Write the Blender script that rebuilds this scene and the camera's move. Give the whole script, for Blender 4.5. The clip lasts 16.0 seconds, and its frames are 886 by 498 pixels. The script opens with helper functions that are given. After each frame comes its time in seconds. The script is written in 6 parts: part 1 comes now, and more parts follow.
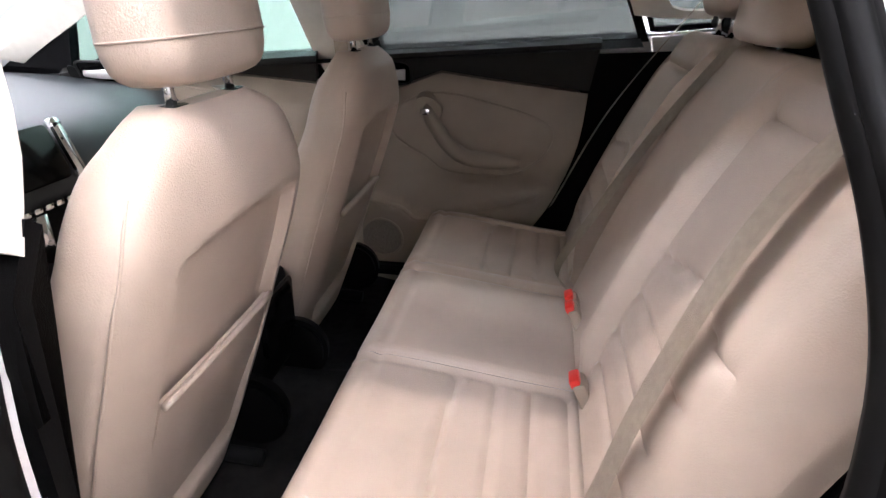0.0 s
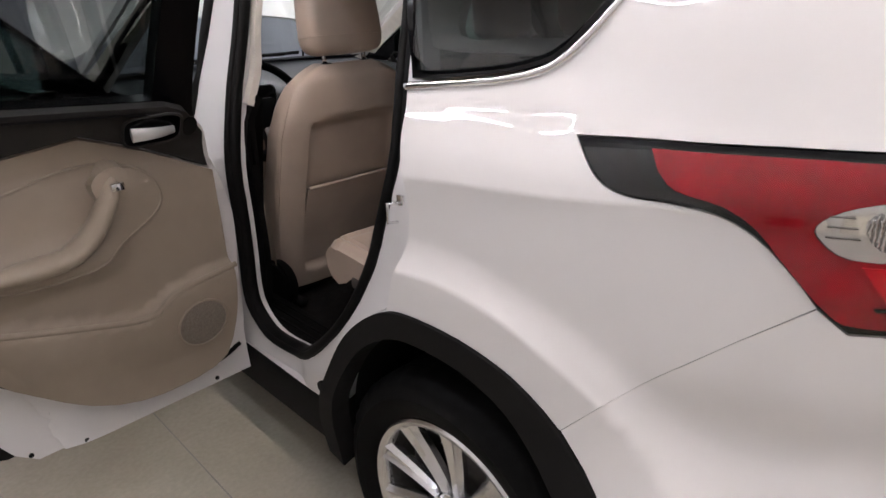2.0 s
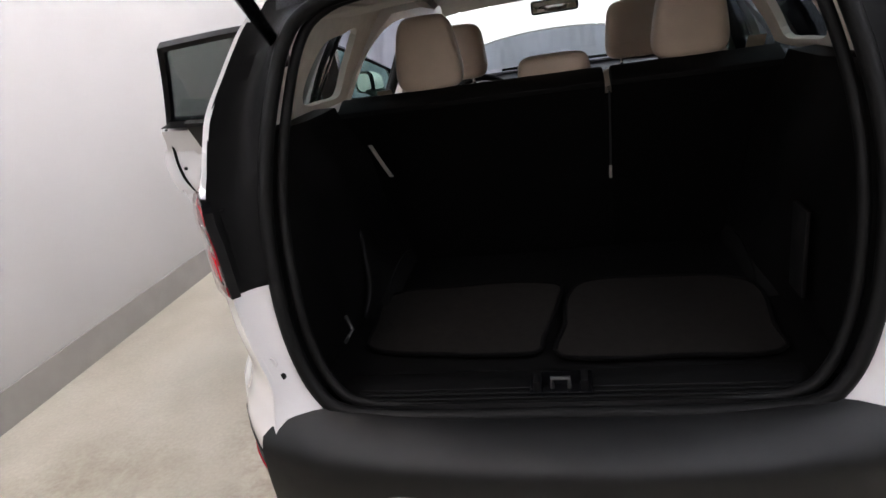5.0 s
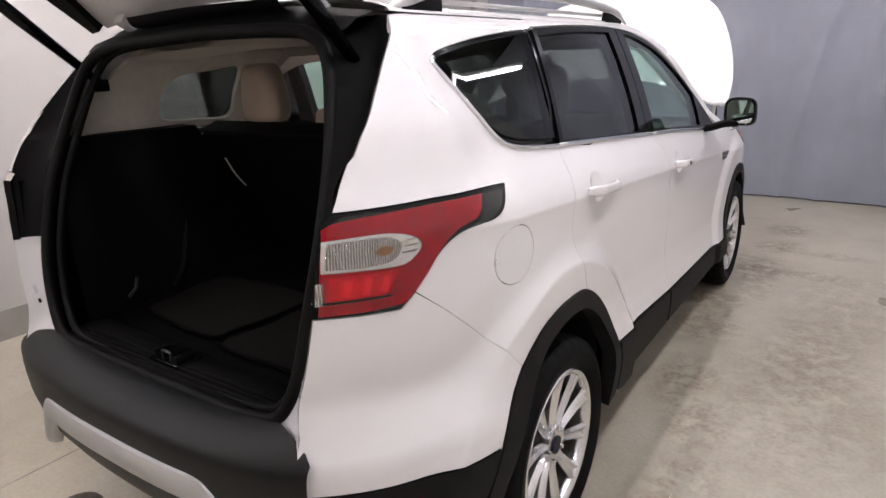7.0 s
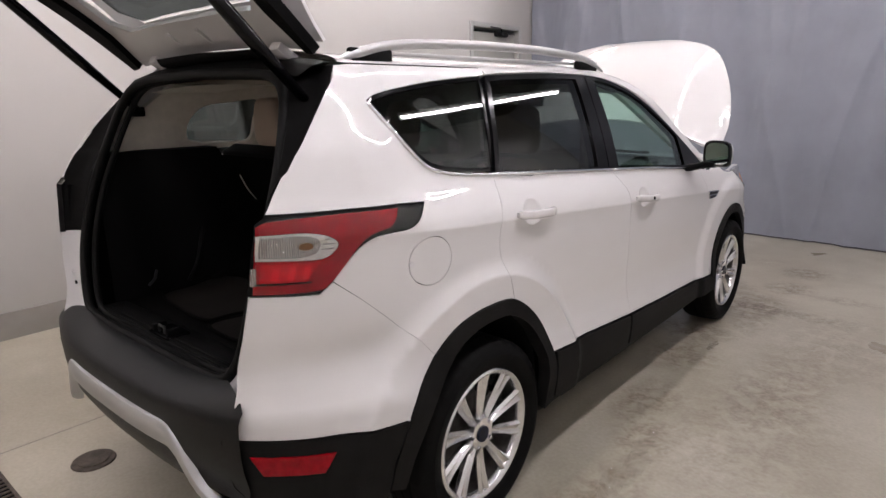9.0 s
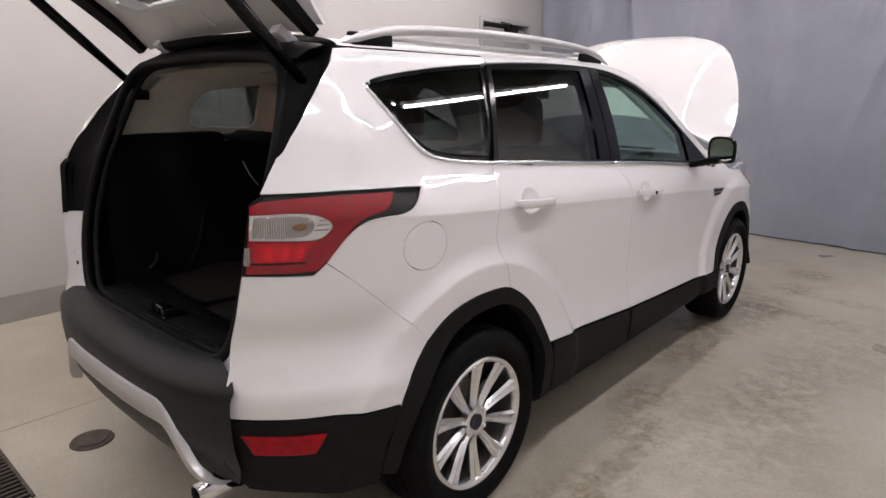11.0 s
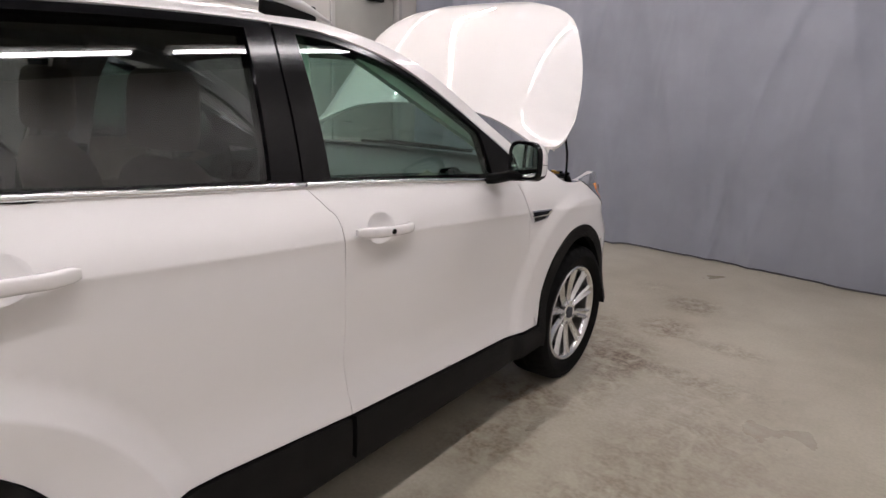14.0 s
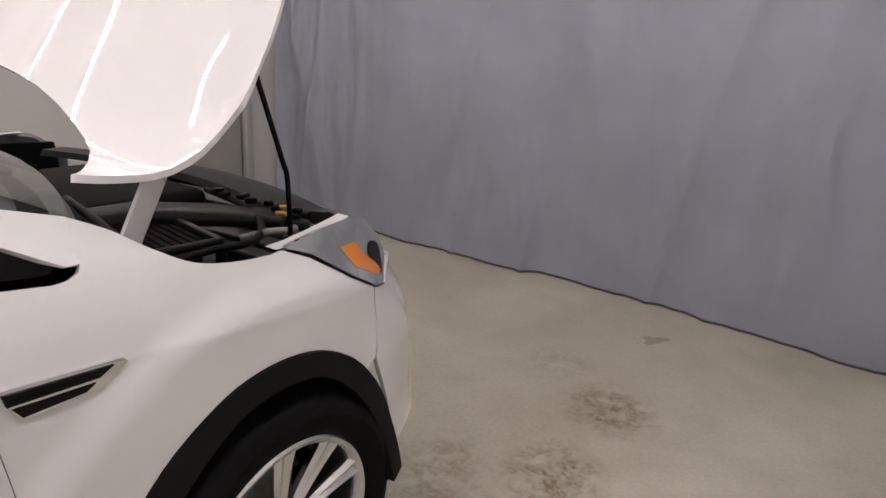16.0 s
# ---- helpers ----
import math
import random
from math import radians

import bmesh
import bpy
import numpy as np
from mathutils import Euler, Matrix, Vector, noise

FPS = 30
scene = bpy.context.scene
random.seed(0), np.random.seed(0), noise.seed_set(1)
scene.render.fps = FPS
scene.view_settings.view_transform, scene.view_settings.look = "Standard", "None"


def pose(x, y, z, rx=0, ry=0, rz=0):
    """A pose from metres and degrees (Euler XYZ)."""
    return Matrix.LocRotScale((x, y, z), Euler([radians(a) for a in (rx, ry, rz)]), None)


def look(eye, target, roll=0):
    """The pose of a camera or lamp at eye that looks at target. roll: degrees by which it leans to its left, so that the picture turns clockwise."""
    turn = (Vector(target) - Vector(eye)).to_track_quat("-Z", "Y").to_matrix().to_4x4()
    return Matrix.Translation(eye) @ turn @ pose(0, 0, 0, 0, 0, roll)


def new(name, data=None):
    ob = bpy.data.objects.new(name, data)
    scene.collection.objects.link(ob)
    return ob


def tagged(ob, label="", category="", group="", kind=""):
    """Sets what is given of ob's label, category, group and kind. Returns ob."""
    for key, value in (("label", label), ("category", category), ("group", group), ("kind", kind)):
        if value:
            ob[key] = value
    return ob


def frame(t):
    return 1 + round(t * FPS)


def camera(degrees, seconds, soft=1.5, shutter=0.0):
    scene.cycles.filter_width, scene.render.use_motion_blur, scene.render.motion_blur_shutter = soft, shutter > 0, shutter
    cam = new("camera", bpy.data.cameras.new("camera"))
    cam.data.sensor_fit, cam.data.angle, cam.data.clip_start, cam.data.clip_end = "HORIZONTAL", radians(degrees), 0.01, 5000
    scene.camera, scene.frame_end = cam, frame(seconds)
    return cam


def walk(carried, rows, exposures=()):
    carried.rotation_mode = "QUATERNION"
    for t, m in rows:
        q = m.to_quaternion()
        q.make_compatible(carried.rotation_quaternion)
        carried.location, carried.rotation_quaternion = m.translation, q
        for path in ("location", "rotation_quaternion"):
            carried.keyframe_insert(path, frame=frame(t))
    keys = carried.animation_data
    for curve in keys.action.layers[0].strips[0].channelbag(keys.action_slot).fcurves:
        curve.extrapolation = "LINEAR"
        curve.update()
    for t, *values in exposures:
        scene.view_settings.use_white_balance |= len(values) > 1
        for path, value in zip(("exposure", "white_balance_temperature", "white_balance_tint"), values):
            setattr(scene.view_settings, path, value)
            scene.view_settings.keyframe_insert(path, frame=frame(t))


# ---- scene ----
cam = camera(71.3, 16.0)
PATH = [
    (0, (-1.165, 0.459, 1.347), (0.660, 0.733, 0.576), 1.0),
    (0.5, (-1.330, 0.248, 1.376), (0.299, 1.079, 0.567), -3.5),
    (1, (-1.430, -0.018, 1.379), (-0.012, 1.125, 0.549), -4.2),
    (1.5, (-1.594, -0.361, 1.404), (-0.214, 0.826, 0.578), -3.3),
    (2, (-1.576, -0.726, 1.391), (-0.288, 0.604, 0.634), -1.9),
    (2.5, (-1.45, -1.061, 1.4), (-0.39, 0.458, 0.646), -2.7),
    (3, (-1.29, -1.409, 1.384), (-0.537, 0.305, 0.681), -2.0),
    (3.2, (-1.217, -1.522, 1.397), (-0.571, 0.231, 0.683), -1.3),
    (4.25, (-0.56, -1.84, 1.455), (-0.53, 0.03, 0.76), -4.5),
    (5.3, (0.278, -1.819, 1.507), (-0.261, -0.022, 0.814), -8.8),
    (5.5, (0.407, -1.794, 1.498), (-0.171, -0.004, 0.816), -7.8),
    (6, (0.802, -1.697, 1.493), (0.128, 0.064, 0.825), -7.0),
    (6.5, (1.200, -1.622, 1.474), (0.384, 0.094, 0.849), -4.4),
    (7, (1.546, -1.534, 1.491), (0.451, 0.035, 0.91), -2.7),
    (7.5, (1.83, -1.44, 1.511), (0.561, 0.018, 0.997), -1.3),
    (8, (1.956, -1.489, 1.525), (0.666, -0.038, 1.047), -1.5),
    (8.5, (2.025, -1.563, 1.501), (0.762, -0.09, 1.016), -0.6),
    (9, (2.057, -1.57, 1.503), (0.784, -0.103, 1.025), -1.0),
    (9.2, (2.066, -1.563, 1.502), (0.797, -0.097, 1.012), -1.0),
    (11.5, (2.094, -1.545, 1.463), (0.799, -0.099, 0.979), 0.2),
    (12, (2.096, -1.424, 1.466), (0.808, 0.024, 0.971), 0.3),
    (12.5, (2.164, -1.215, 1.471), (0.875, 0.235, 0.983), 0.4),
    (13, (2.154, -0.935, 1.449), (0.898, 0.539, 0.952), 0.7),
    (13.5, (2.116, -0.534, 1.47), (0.953, 1.007, 0.947), 1.9),
    (14, (2.082, -0.053, 1.457), (0.936, 1.498, 0.926), 1.8),
    (14.5, (2.07, 0.392, 1.437), (0.948, 1.965, 0.92), 1.3),
    (15, (2.022, 0.898, 1.483), (0.908, 2.467, 0.936), 1.9),
    (15.5, (1.854, 1.463, 1.433), (0.796, 3.052, 0.835), 2.5),
    (16, (1.737, 1.940, 1.392), (0.677, 3.520, 0.776), 3.2),
]
EXPOSURES = [(0, 1.82, 5800, 10), (0.5, 1.22, 5800, 12), (1.0, 0.72, 5900, 11), (1.5, 0.14, 6050, 10), (2.0, -0.08, 6150, 10), (3.2, 0.06, 6150, 10), (5.3, 0.42, 5900, 7), (6.5, 0.34, 6050, 9), (7.0, 0.0, 6200, 11), (8.0, -0.34, 6300, 11), (9.0, -0.32, 6300, 11), (12.5, -0.31, 6300, 10), (13.5, -0.31, 6400, 10),
             (14.5, -0.41, 6500, 10), (16.0, -0.38, 6550, 10)]
walk(cam, [(t, look(e, g, r)) for t, e, g, r in PATH], EXPOSURES)
from mathutils.geometry import delaunay_2d_cdt

# ---------------------------------------------------------------- light
world = bpy.data.worlds.new("world")
world.use_nodes = True
world.node_tree.nodes["Background"].inputs[0].default_value = (0.5, 0.5, 0.5, 1)
world.node_tree.nodes["Background"].inputs[1].default_value = 0.02
scene.world = world
TUBE_POWER = 104.0


# ---------------------------------------------------------------- materials
def material(name, color, rough=0.5, metal=0.0, coat=0.0, vary=0.0, scale=8.0, bump=0.0, bump_scale=200.0,
             color2=None, spec=0.5, emit=0.0, sheen=0.0, coat_rough=0.03):
    m = bpy.data.materials.new(name)
    m.use_nodes = True
    nt = m.node_tree
    b = nt.nodes["Principled BSDF"]
    b.inputs["Base Color"].default_value = (*color, 1)
    b.inputs["Roughness"].default_value = rough
    b.inputs["Metallic"].default_value = metal
    b.inputs["Coat Weight"].default_value = coat
    b.inputs["Coat Roughness"].default_value = coat_rough
    b.inputs["Specular IOR Level"].default_value = spec
    if sheen:
        b.inputs["Sheen Weight"].default_value = sheen
    if emit:
        b.inputs["Emission Color"].default_value = (*color, 1)
        b.inputs["Emission Strength"].default_value = emit
    tc = nt.nodes.new("ShaderNodeTexCoord")
    if vary or color2:
        n = nt.nodes.new("ShaderNodeTexNoise")
        n.inputs["Scale"].default_value = scale
        n.inputs["Detail"].default_value = 6
        nt.links.new(tc.outputs["Object"], n.inputs["Vector"])
        r = nt.nodes.new("ShaderNodeValToRGB")
        r.color_ramp.elements[0].position, r.color_ramp.elements[1].position = 0.35, 0.65
        lo = tuple(c * (1 - vary) for c in color)
        r.color_ramp.elements[0].color = (*(color2 or lo), 1)
        r.color_ramp.elements[1].color = (*color, 1)
        nt.links.new(n.outputs["Fac"], r.inputs["Fac"])
        nt.links.new(r.outputs["Color"], b.inputs["Base Color"])
    if bump:
        n2 = nt.nodes.new("ShaderNodeTexNoise")
        n2.inputs["Scale"].default_value = bump_scale
        n2.inputs["Detail"].default_value = 4
        nt.links.new(tc.outputs["Object"], n2.inputs["Vector"])
        bp = nt.nodes.new("ShaderNodeBump")
        bp.inputs["Strength"].default_value = bump
        bp.inputs["Distance"].default_value = 0.002
        nt.links.new(n2.outputs["Fac"], bp.inputs["Height"])
        nt.links.new(bp.outputs["Normal"], b.inputs["Normal"])
    return m


def glass(name, tint, rough=0.0, ripple=0.0):
    m = bpy.data.materials.new(name)
    m.use_nodes = True
    nt = m.node_tree
    nt.nodes.remove(nt.nodes["Principled BSDF"])
    out = nt.nodes["Material Output"]
    tr = nt.nodes.new("ShaderNodeBsdfTransparent")
    tr.inputs["Color"].default_value = (*tint, 1)
    gl = nt.nodes.new("ShaderNodeBsdfGlossy")
    gl.inputs["Roughness"].default_value = rough
    gl.inputs["Color"].default_value = (1, 1, 1, 1)
    lw = nt.nodes.new("ShaderNodeLayerWeight")
    lw.inputs["Blend"].default_value = 0.5
    pw = nt.nodes.new("ShaderNodeMath")
    pw.operation = "POWER"
    pw.inputs[1].default_value = 5.0
    fr = nt.nodes.new("ShaderNodeMath")
    fr.operation = "MULTIPLY_ADD"
    fr.inputs[1].default_value, fr.inputs[2].default_value = 0.95, 0.045
    nt.links.new(lw.outputs["Facing"], pw.inputs[0])
    nt.links.new(pw.outputs[0], fr.inputs[0])
    if ripple:
        nz = nt.nodes.new("ShaderNodeTexNoise")
        nz.inputs["Scale"].default_value = ripple
        tc = nt.nodes.new("ShaderNodeTexCoord")
        nt.links.new(tc.outputs["Object"], nz.inputs["Vector"])
        bp = nt.nodes.new("ShaderNodeBump")
        bp.inputs["Strength"].default_value, bp.inputs["Distance"].default_value = 1.0, 0.0006
        nt.links.new(nz.outputs["Fac"], bp.inputs["Height"])
        nt.links.new(bp.outputs["Normal"], gl.inputs["Normal"])
    mix = nt.nodes.new("ShaderNodeMixShader")
    nt.links.new(fr.outputs[0], mix.inputs[0])
    nt.links.new(tr.outputs[0], mix.inputs[1])
    nt.links.new(gl.outputs[0], mix.inputs[2])
    nt.links.new(mix.outputs[0], out.inputs["Surface"])
    return m


PAINT = material("white_paint", (0.70, 0.686, 0.682), 0.5, coat=1.0, vary=0.012, scale=3.0, spec=0.1, coat_rough=0.012)
PAINT_JAMB = material("white_jamb_paint", (0.64, 0.63, 0.635), 0.35, coat=0.5, vary=0.03, scale=6.0)
CLAD = material("black_cladding", (0.009, 0.0087, 0.0087), 0.6, spec=0.11, vary=0.25, scale=14, bump=0.25, bump_scale=700)
PAD = material("bumper_pad", (0.0045, 0.0045, 0.0048), 0.40, spec=0.22, vary=0.2, scale=18, bump=0.35, bump_scale=600)
RUBBER = material("black_rubber", (0.004, 0.004, 0.004), 0.55, spec=0.11, vary=0.2, scale=20)
GLOSSBLACK = material("gloss_black", (0.003, 0.003, 0.0035), 0.12, spec=0.18)
CHROME = material("chrome", (0.82, 0.82, 0.83), 0.10, metal=1.0)
SILVER = material("silver_paint", (0.50, 0.50, 0.50), 0.34, metal=0.6, vary=0.05)
ALLOY = material("alloy", (0.76, 0.76, 0.77), 0.22, metal=0.92, vary=0.08, scale=30)
TYRE = material("tyre_rubber", (0.005, 0.005, 0.005), 0.7, spec=0.08, vary=0.35, scale=25, bump=0.3, bump_scale=300)
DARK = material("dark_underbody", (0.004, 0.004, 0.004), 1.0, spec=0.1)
LEATHER = material("beige_leather", (0.43, 0.345, 0.280), 0.42, vary=0.10, scale=9, bump=0.35, bump_scale=420)
TRIM = material("beige_trim", (0.262, 0.215, 0.168), 0.60, vary=0.08, scale=12, bump=0.25, bump_scale=600)
DOORBLACK = material("charcoal_door_trim", (0.020, 0.019, 0.0185), 0.55, spec=0.25, vary=0.2, scale=15, bump=0.35, bump_scale=500)
SEATPLASTIC = material("grey_brown_plastic", (0.075, 0.065, 0.057), 0.55, vary=0.1, scale=20, bump=0.2, bump_scale=500)
DARKSTEEL = material("dark_steel", (0.06, 0.06, 0.06), 0.45, metal=0.6)
LINER = material("headliner", (0.64, 0.605, 0.545), 0.9, vary=0.08, scale=30, bump=0.2, bump_scale=900)
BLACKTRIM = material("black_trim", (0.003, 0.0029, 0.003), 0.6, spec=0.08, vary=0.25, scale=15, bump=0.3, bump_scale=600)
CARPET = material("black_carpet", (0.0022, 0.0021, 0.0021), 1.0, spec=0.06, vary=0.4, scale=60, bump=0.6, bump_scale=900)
GLASS = glass("clear_glass", (0.64, 0.78, 0.73))
WSGLASS = glass("windscreen_glass", (0.88, 0.95, 0.92))
PRIVACY = glass("privacy_glass", (0.34, 0.365, 0.36))
REDLENS = material("red_lens", (0.27, 0.0015, 0.008), 0.14, spec=0.1, coat=0.35, vary=0.22, scale=38)
AMBER = material("amber_lens", (0.75, 0.22, 0.01), 0.2, coat=1.0)
WALL = material("wall_paint", (0.42, 0.410, 0.396), 0.8, vary=0.035, scale=1.5, bump=0.15, bump_scale=120)
BASE = material("base_trim", (0.30, 0.285, 0.265), 0.7, vary=0.12, scale=6)
CEIL = material("ceiling_paint", (0.045, 0.045, 0.047), 0.9, vary=0.15, scale=2)
LAMP = material("tube_light", (1.0, 0.935, 0.955), 0.5, emit=1.12 * TUBE_POWER)
LAMP_MID = material("dimmer_tube_light", (1.0, 0.92, 0.92), 0.5, emit=0.55 * TUBE_POWER)
LAMP_WARM = material("warm_tube_light", (1.0, 0.83, 0.73), 0.5, emit=0.80 * TUBE_POWER)
LAMP_COOL = material("cool_tube_light", (0.95, 0.94, 1.0), 0.5, emit=0.58 * TUBE_POWER)
FIXTURE = material("lamp_housing", (0.75, 0.75, 0.74), 0.4)
CURTAIN = material("grey_curtain", (0.275, 0.290, 0.345), 0.45, vary=0.12, scale=2.5, bump=0.1, bump_scale=300)
DOORGREY = material("door_paint", (0.30, 0.30, 0.28), 0.5, vary=0.05)


BUCKLE = material("red_button", (0.60, 0.03, 0.02), 0.35)
FLOORCARPET = material("cabin_carpet", (0.013, 0.0122, 0.0118), 1.0, spec=0.1, vary=0.5, scale=40, bump=0.6, bump_scale=700)
SPEAKER = material("speaker_mesh", (0.20, 0.17, 0.14), 0.7, vary=0.3, scale=220, bump=0.8, bump_scale=260)
DASHGREY = material("dash_grey", (0.028, 0.032, 0.036), 0.5, vary=0.1, scale=20, bump=0.3, bump_scale=700)
YELLOW = material("yellow_cap", (0.50, 0.26, 0.02), 0.4)
ENGINE = material("engine_plastic", (0.006, 0.006, 0.0065), 0.42, spec=0.28, vary=0.3, scale=14, bump=0.25, bump_scale=500)
GREYHOSE = material("grey_hose", (0.22, 0.21, 0.20), 0.5, vary=0.2, scale=30)
GREYTRIM = material("grey_webbing", (0.03, 0.03, 0.03), 0.8, vary=0.2, scale=60)
CAPBLUE = material("centre_cap", (0.008, 0.010, 0.022), 0.35, spec=0.2, vary=0.5, scale=60)
BRAKE = material("brake_steel", (0.16, 0.15, 0.14), 0.45, metal=0.7, vary=0.3, scale=40)
MATBROWN = material("brown_mat", (0.0090, 0.0076, 0.0067), 1.0, spec=0.1, vary=0.35, scale=50, bump=0.7, bump_scale=700)
FRAMEGREY = material("frame_grey", (0.34, 0.34, 0.33), 0.5, vary=0.05)
HEM = material("curtain_hem", (0.05, 0.05, 0.055), 0.7)
RUST = material("rusty_metal", (0.10, 0.080, 0.065), 0.6, metal=0.5, vary=0.5, scale=30, bump=0.5, bump_scale=200)
WATER = glass("water", (0.96, 0.955, 0.95), 0.03, 45.0)
LIGHT_X = (-2.0, -1.18, 0.55, 1.87)
# -4.80 is an unseen row, added to brighten the rear headrests
LIGHT_Y = (-4.80, -2.10, 0.60, 3.30)
LIGHT_Z = 3.3


# patches of tyre dirt: x, y, radii, strength
STAINS = [(1.42, 1.25, 0.50, 0.90, 0.40), (1.60, 2.35, 0.62, 0.50, 0.35), (1.30, 3.05, 0.50, 0.12, 0.55), (1.05, 2.80, 0.16, 0.50, 0.6), (1.09, 4.22, 0.24, 0.24, 0.95), (1.08, 3.68, 0.22, 0.24, 0.95), (1.47, 3.58, 0.28, 0.13, 0.6), (0.93, 3.12, 0.34, 0.40, 0.9), (0.74, 3.50, 0.20, 0.22, 0.6), (0.75, 4.45, 0.20, 0.2, 0.4), (0.80, 2.36, 0.30, 0.24, 0.9),
          (0.90, 1.92, 0.26, 0.34, 0.75), (0.95, 1.25, 0.18, 0.38, 0.7), (1.09, 0.88, 0.16, 0.24, 0.6), (1.14, 0.42, 0.16, 0.36, 0.6), (1.45, 1.80, 0.30, 0.60, 0.4), (1.05, 0.0, 0.18, 0.5, 0.5),
          (1.6, 2.9, 0.5, 0.6, 0.3), (-1.2, 0.3, 0.3, 0.5, 0.6), (-1.05, -0.3, 0.3, 0.4, 0.5), (-1.9, -0.2, 0.5, 0.4, 0.3)]


def floor_material():
    m = material("concrete_floor", (0.40, 0.365, 0.32), 0.42)
    nt = m.node_tree
    b = nt.nodes["Principled BSDF"]
    tc = nt.nodes.new("ShaderNodeTexCoord")

    def noise_node(scale, detail, lo, hi, c0, c1, distort=0.0):
        n = nt.nodes.new("ShaderNodeTexNoise")
        n.inputs["Scale"].default_value = scale
        n.inputs["Detail"].default_value = detail
        n.inputs["Distortion"].default_value = distort
        nt.links.new(tc.outputs["Object"], n.inputs["Vector"])
        r = nt.nodes.new("ShaderNodeValToRGB")
        r.color_ramp.elements[0].position, r.color_ramp.elements[1].position = lo, hi
        r.color_ramp.elements[0].color, r.color_ramp.elements[1].color = (*c0, 1), (*c1, 1)
        nt.links.new(n.outputs["Fac"], r.inputs["Fac"])
        return n, r

    def mult(a, bb, fac=1.0):
        mx = nt.nodes.new("ShaderNodeMix")
        mx.data_type, mx.blend_type = "RGBA", "MULTIPLY"
        mx.inputs["Factor"].default_value = fac
        nt.links.new(a, mx.inputs[6])
        nt.links.new(bb, mx.inputs[7])
        return mx.outputs[2]

    _, r1 = noise_node(0.9, 8, 0.3, 0.7, (0.400, 0.372, 0.302), (0.535, 0.505, 0.428), 0.4)
    _, r2 = noise_node(5.0, 10, 0.28, 0.70, (0.78, 0.75, 0.70), (1, 1, 1), 0.4)
    _, r3 = noise_node(1.6, 10, 0.25, 0.68, (0.55, 0.50, 0.44), (1, 1, 1), 0.3)
    _, r4 = noise_node(60.0, 4, 0.25, 0.75, (0.88, 0.88, 0.87), (1.05, 1.05, 1.05))
    c = mult(mult(mult(r1.outputs[0], r2.outputs[0], 0.45), r3.outputs[0], 0.42), r4.outputs[0])
    # tyre dirt, each patch broken up by noise
    dirt = nt.nodes.new("ShaderNodeTexNoise")
    dirt.inputs["Scale"].default_value, dirt.inputs["Detail"].default_value, dirt.inputs["Distortion"].default_value = 13.0, 12, 0.6
    nt.links.new(tc.outputs["Object"], dirt.inputs["Vector"])
    dr_ = nt.nodes.new("ShaderNodeValToRGB")
    dr_.color_ramp.elements[0].position, dr_.color_ramp.elements[1].position = 0.35, 0.57
    nt.links.new(dirt.outputs["Fac"], dr_.inputs["Fac"])
    fine = nt.nodes.new("ShaderNodeTexNoise")
    fine.inputs["Scale"].default_value, fine.inputs["Detail"].default_value = 46.0, 5
    nt.links.new(tc.outputs["Object"], fine.inputs["Vector"])
    crumb = nt.nodes.new("ShaderNodeMapRange")
    crumb.inputs["From Min"].default_value, crumb.inputs["From Max"].default_value = 0.35, 0.62
    crumb.inputs["To Min"].default_value = 0.35
    nt.links.new(fine.outputs["Fac"], crumb.inputs["Value"])
    dirty = nt.nodes.new("ShaderNodeMath")
    dirty.operation = "MULTIPLY"
    nt.links.new(dr_.outputs[0], dirty.inputs[0])
    nt.links.new(crumb.outputs[0], dirty.inputs[1])
    for x, y, rx, ry, amt in STAINS:
        mp = nt.nodes.new("ShaderNodeMapping")
        mp.inputs["Location"].default_value = (-x / rx, -y / ry, 0)
        mp.inputs["Scale"].default_value = (1 / rx, 1 / ry, 0)
        nt.links.new(tc.outputs["Object"], mp.inputs["Vector"])
        ln = nt.nodes.new("ShaderNodeVectorMath")
        ln.operation = "LENGTH"
        nt.links.new(mp.outputs[0], ln.inputs[0])
        fall = nt.nodes.new("ShaderNodeMapRange")
        fall.inputs["From Min"].default_value, fall.inputs["From Max"].default_value = 1.0, 0.35
        fall.inputs["To Max"].default_value = 0.95 * amt
        nt.links.new(ln.outputs["Value"], fall.inputs["Value"])
        mu = nt.nodes.new("ShaderNodeMath")
        mu.operation = "MULTIPLY"
        nt.links.new(fall.outputs[0], mu.inputs[0])
        nt.links.new(dirty.outputs[0], mu.inputs[1])
        mx = nt.nodes.new("ShaderNodeMix")
        mx.data_type, mx.blend_type = "RGBA", "MULTIPLY"
        nt.links.new(mu.outputs[0], mx.inputs["Factor"])
        nt.links.new(c, mx.inputs[6])
        mx.inputs[7].default_value = (0.34, 0.24, 0.16, 1)
        c = mx.outputs[2]
    nt.links.new(c, b.inputs["Base Color"])
    _, rr = noise_node(1.3, 8, 0.05, 0.95, (0.24, 0.24, 0.24), (0.36, 0.36, 0.36), 0.0)
    nt.links.new(rr.outputs[0], b.inputs["Roughness"])
    return m


FLOOR = floor_material()


# ---------------------------------------------------------------- mesh helpers
def empty(name, m=None, parent=None):
    ob = new(name)
    if parent:
        ob.parent = parent
    if m:
        ob.matrix_basis = m
    return ob


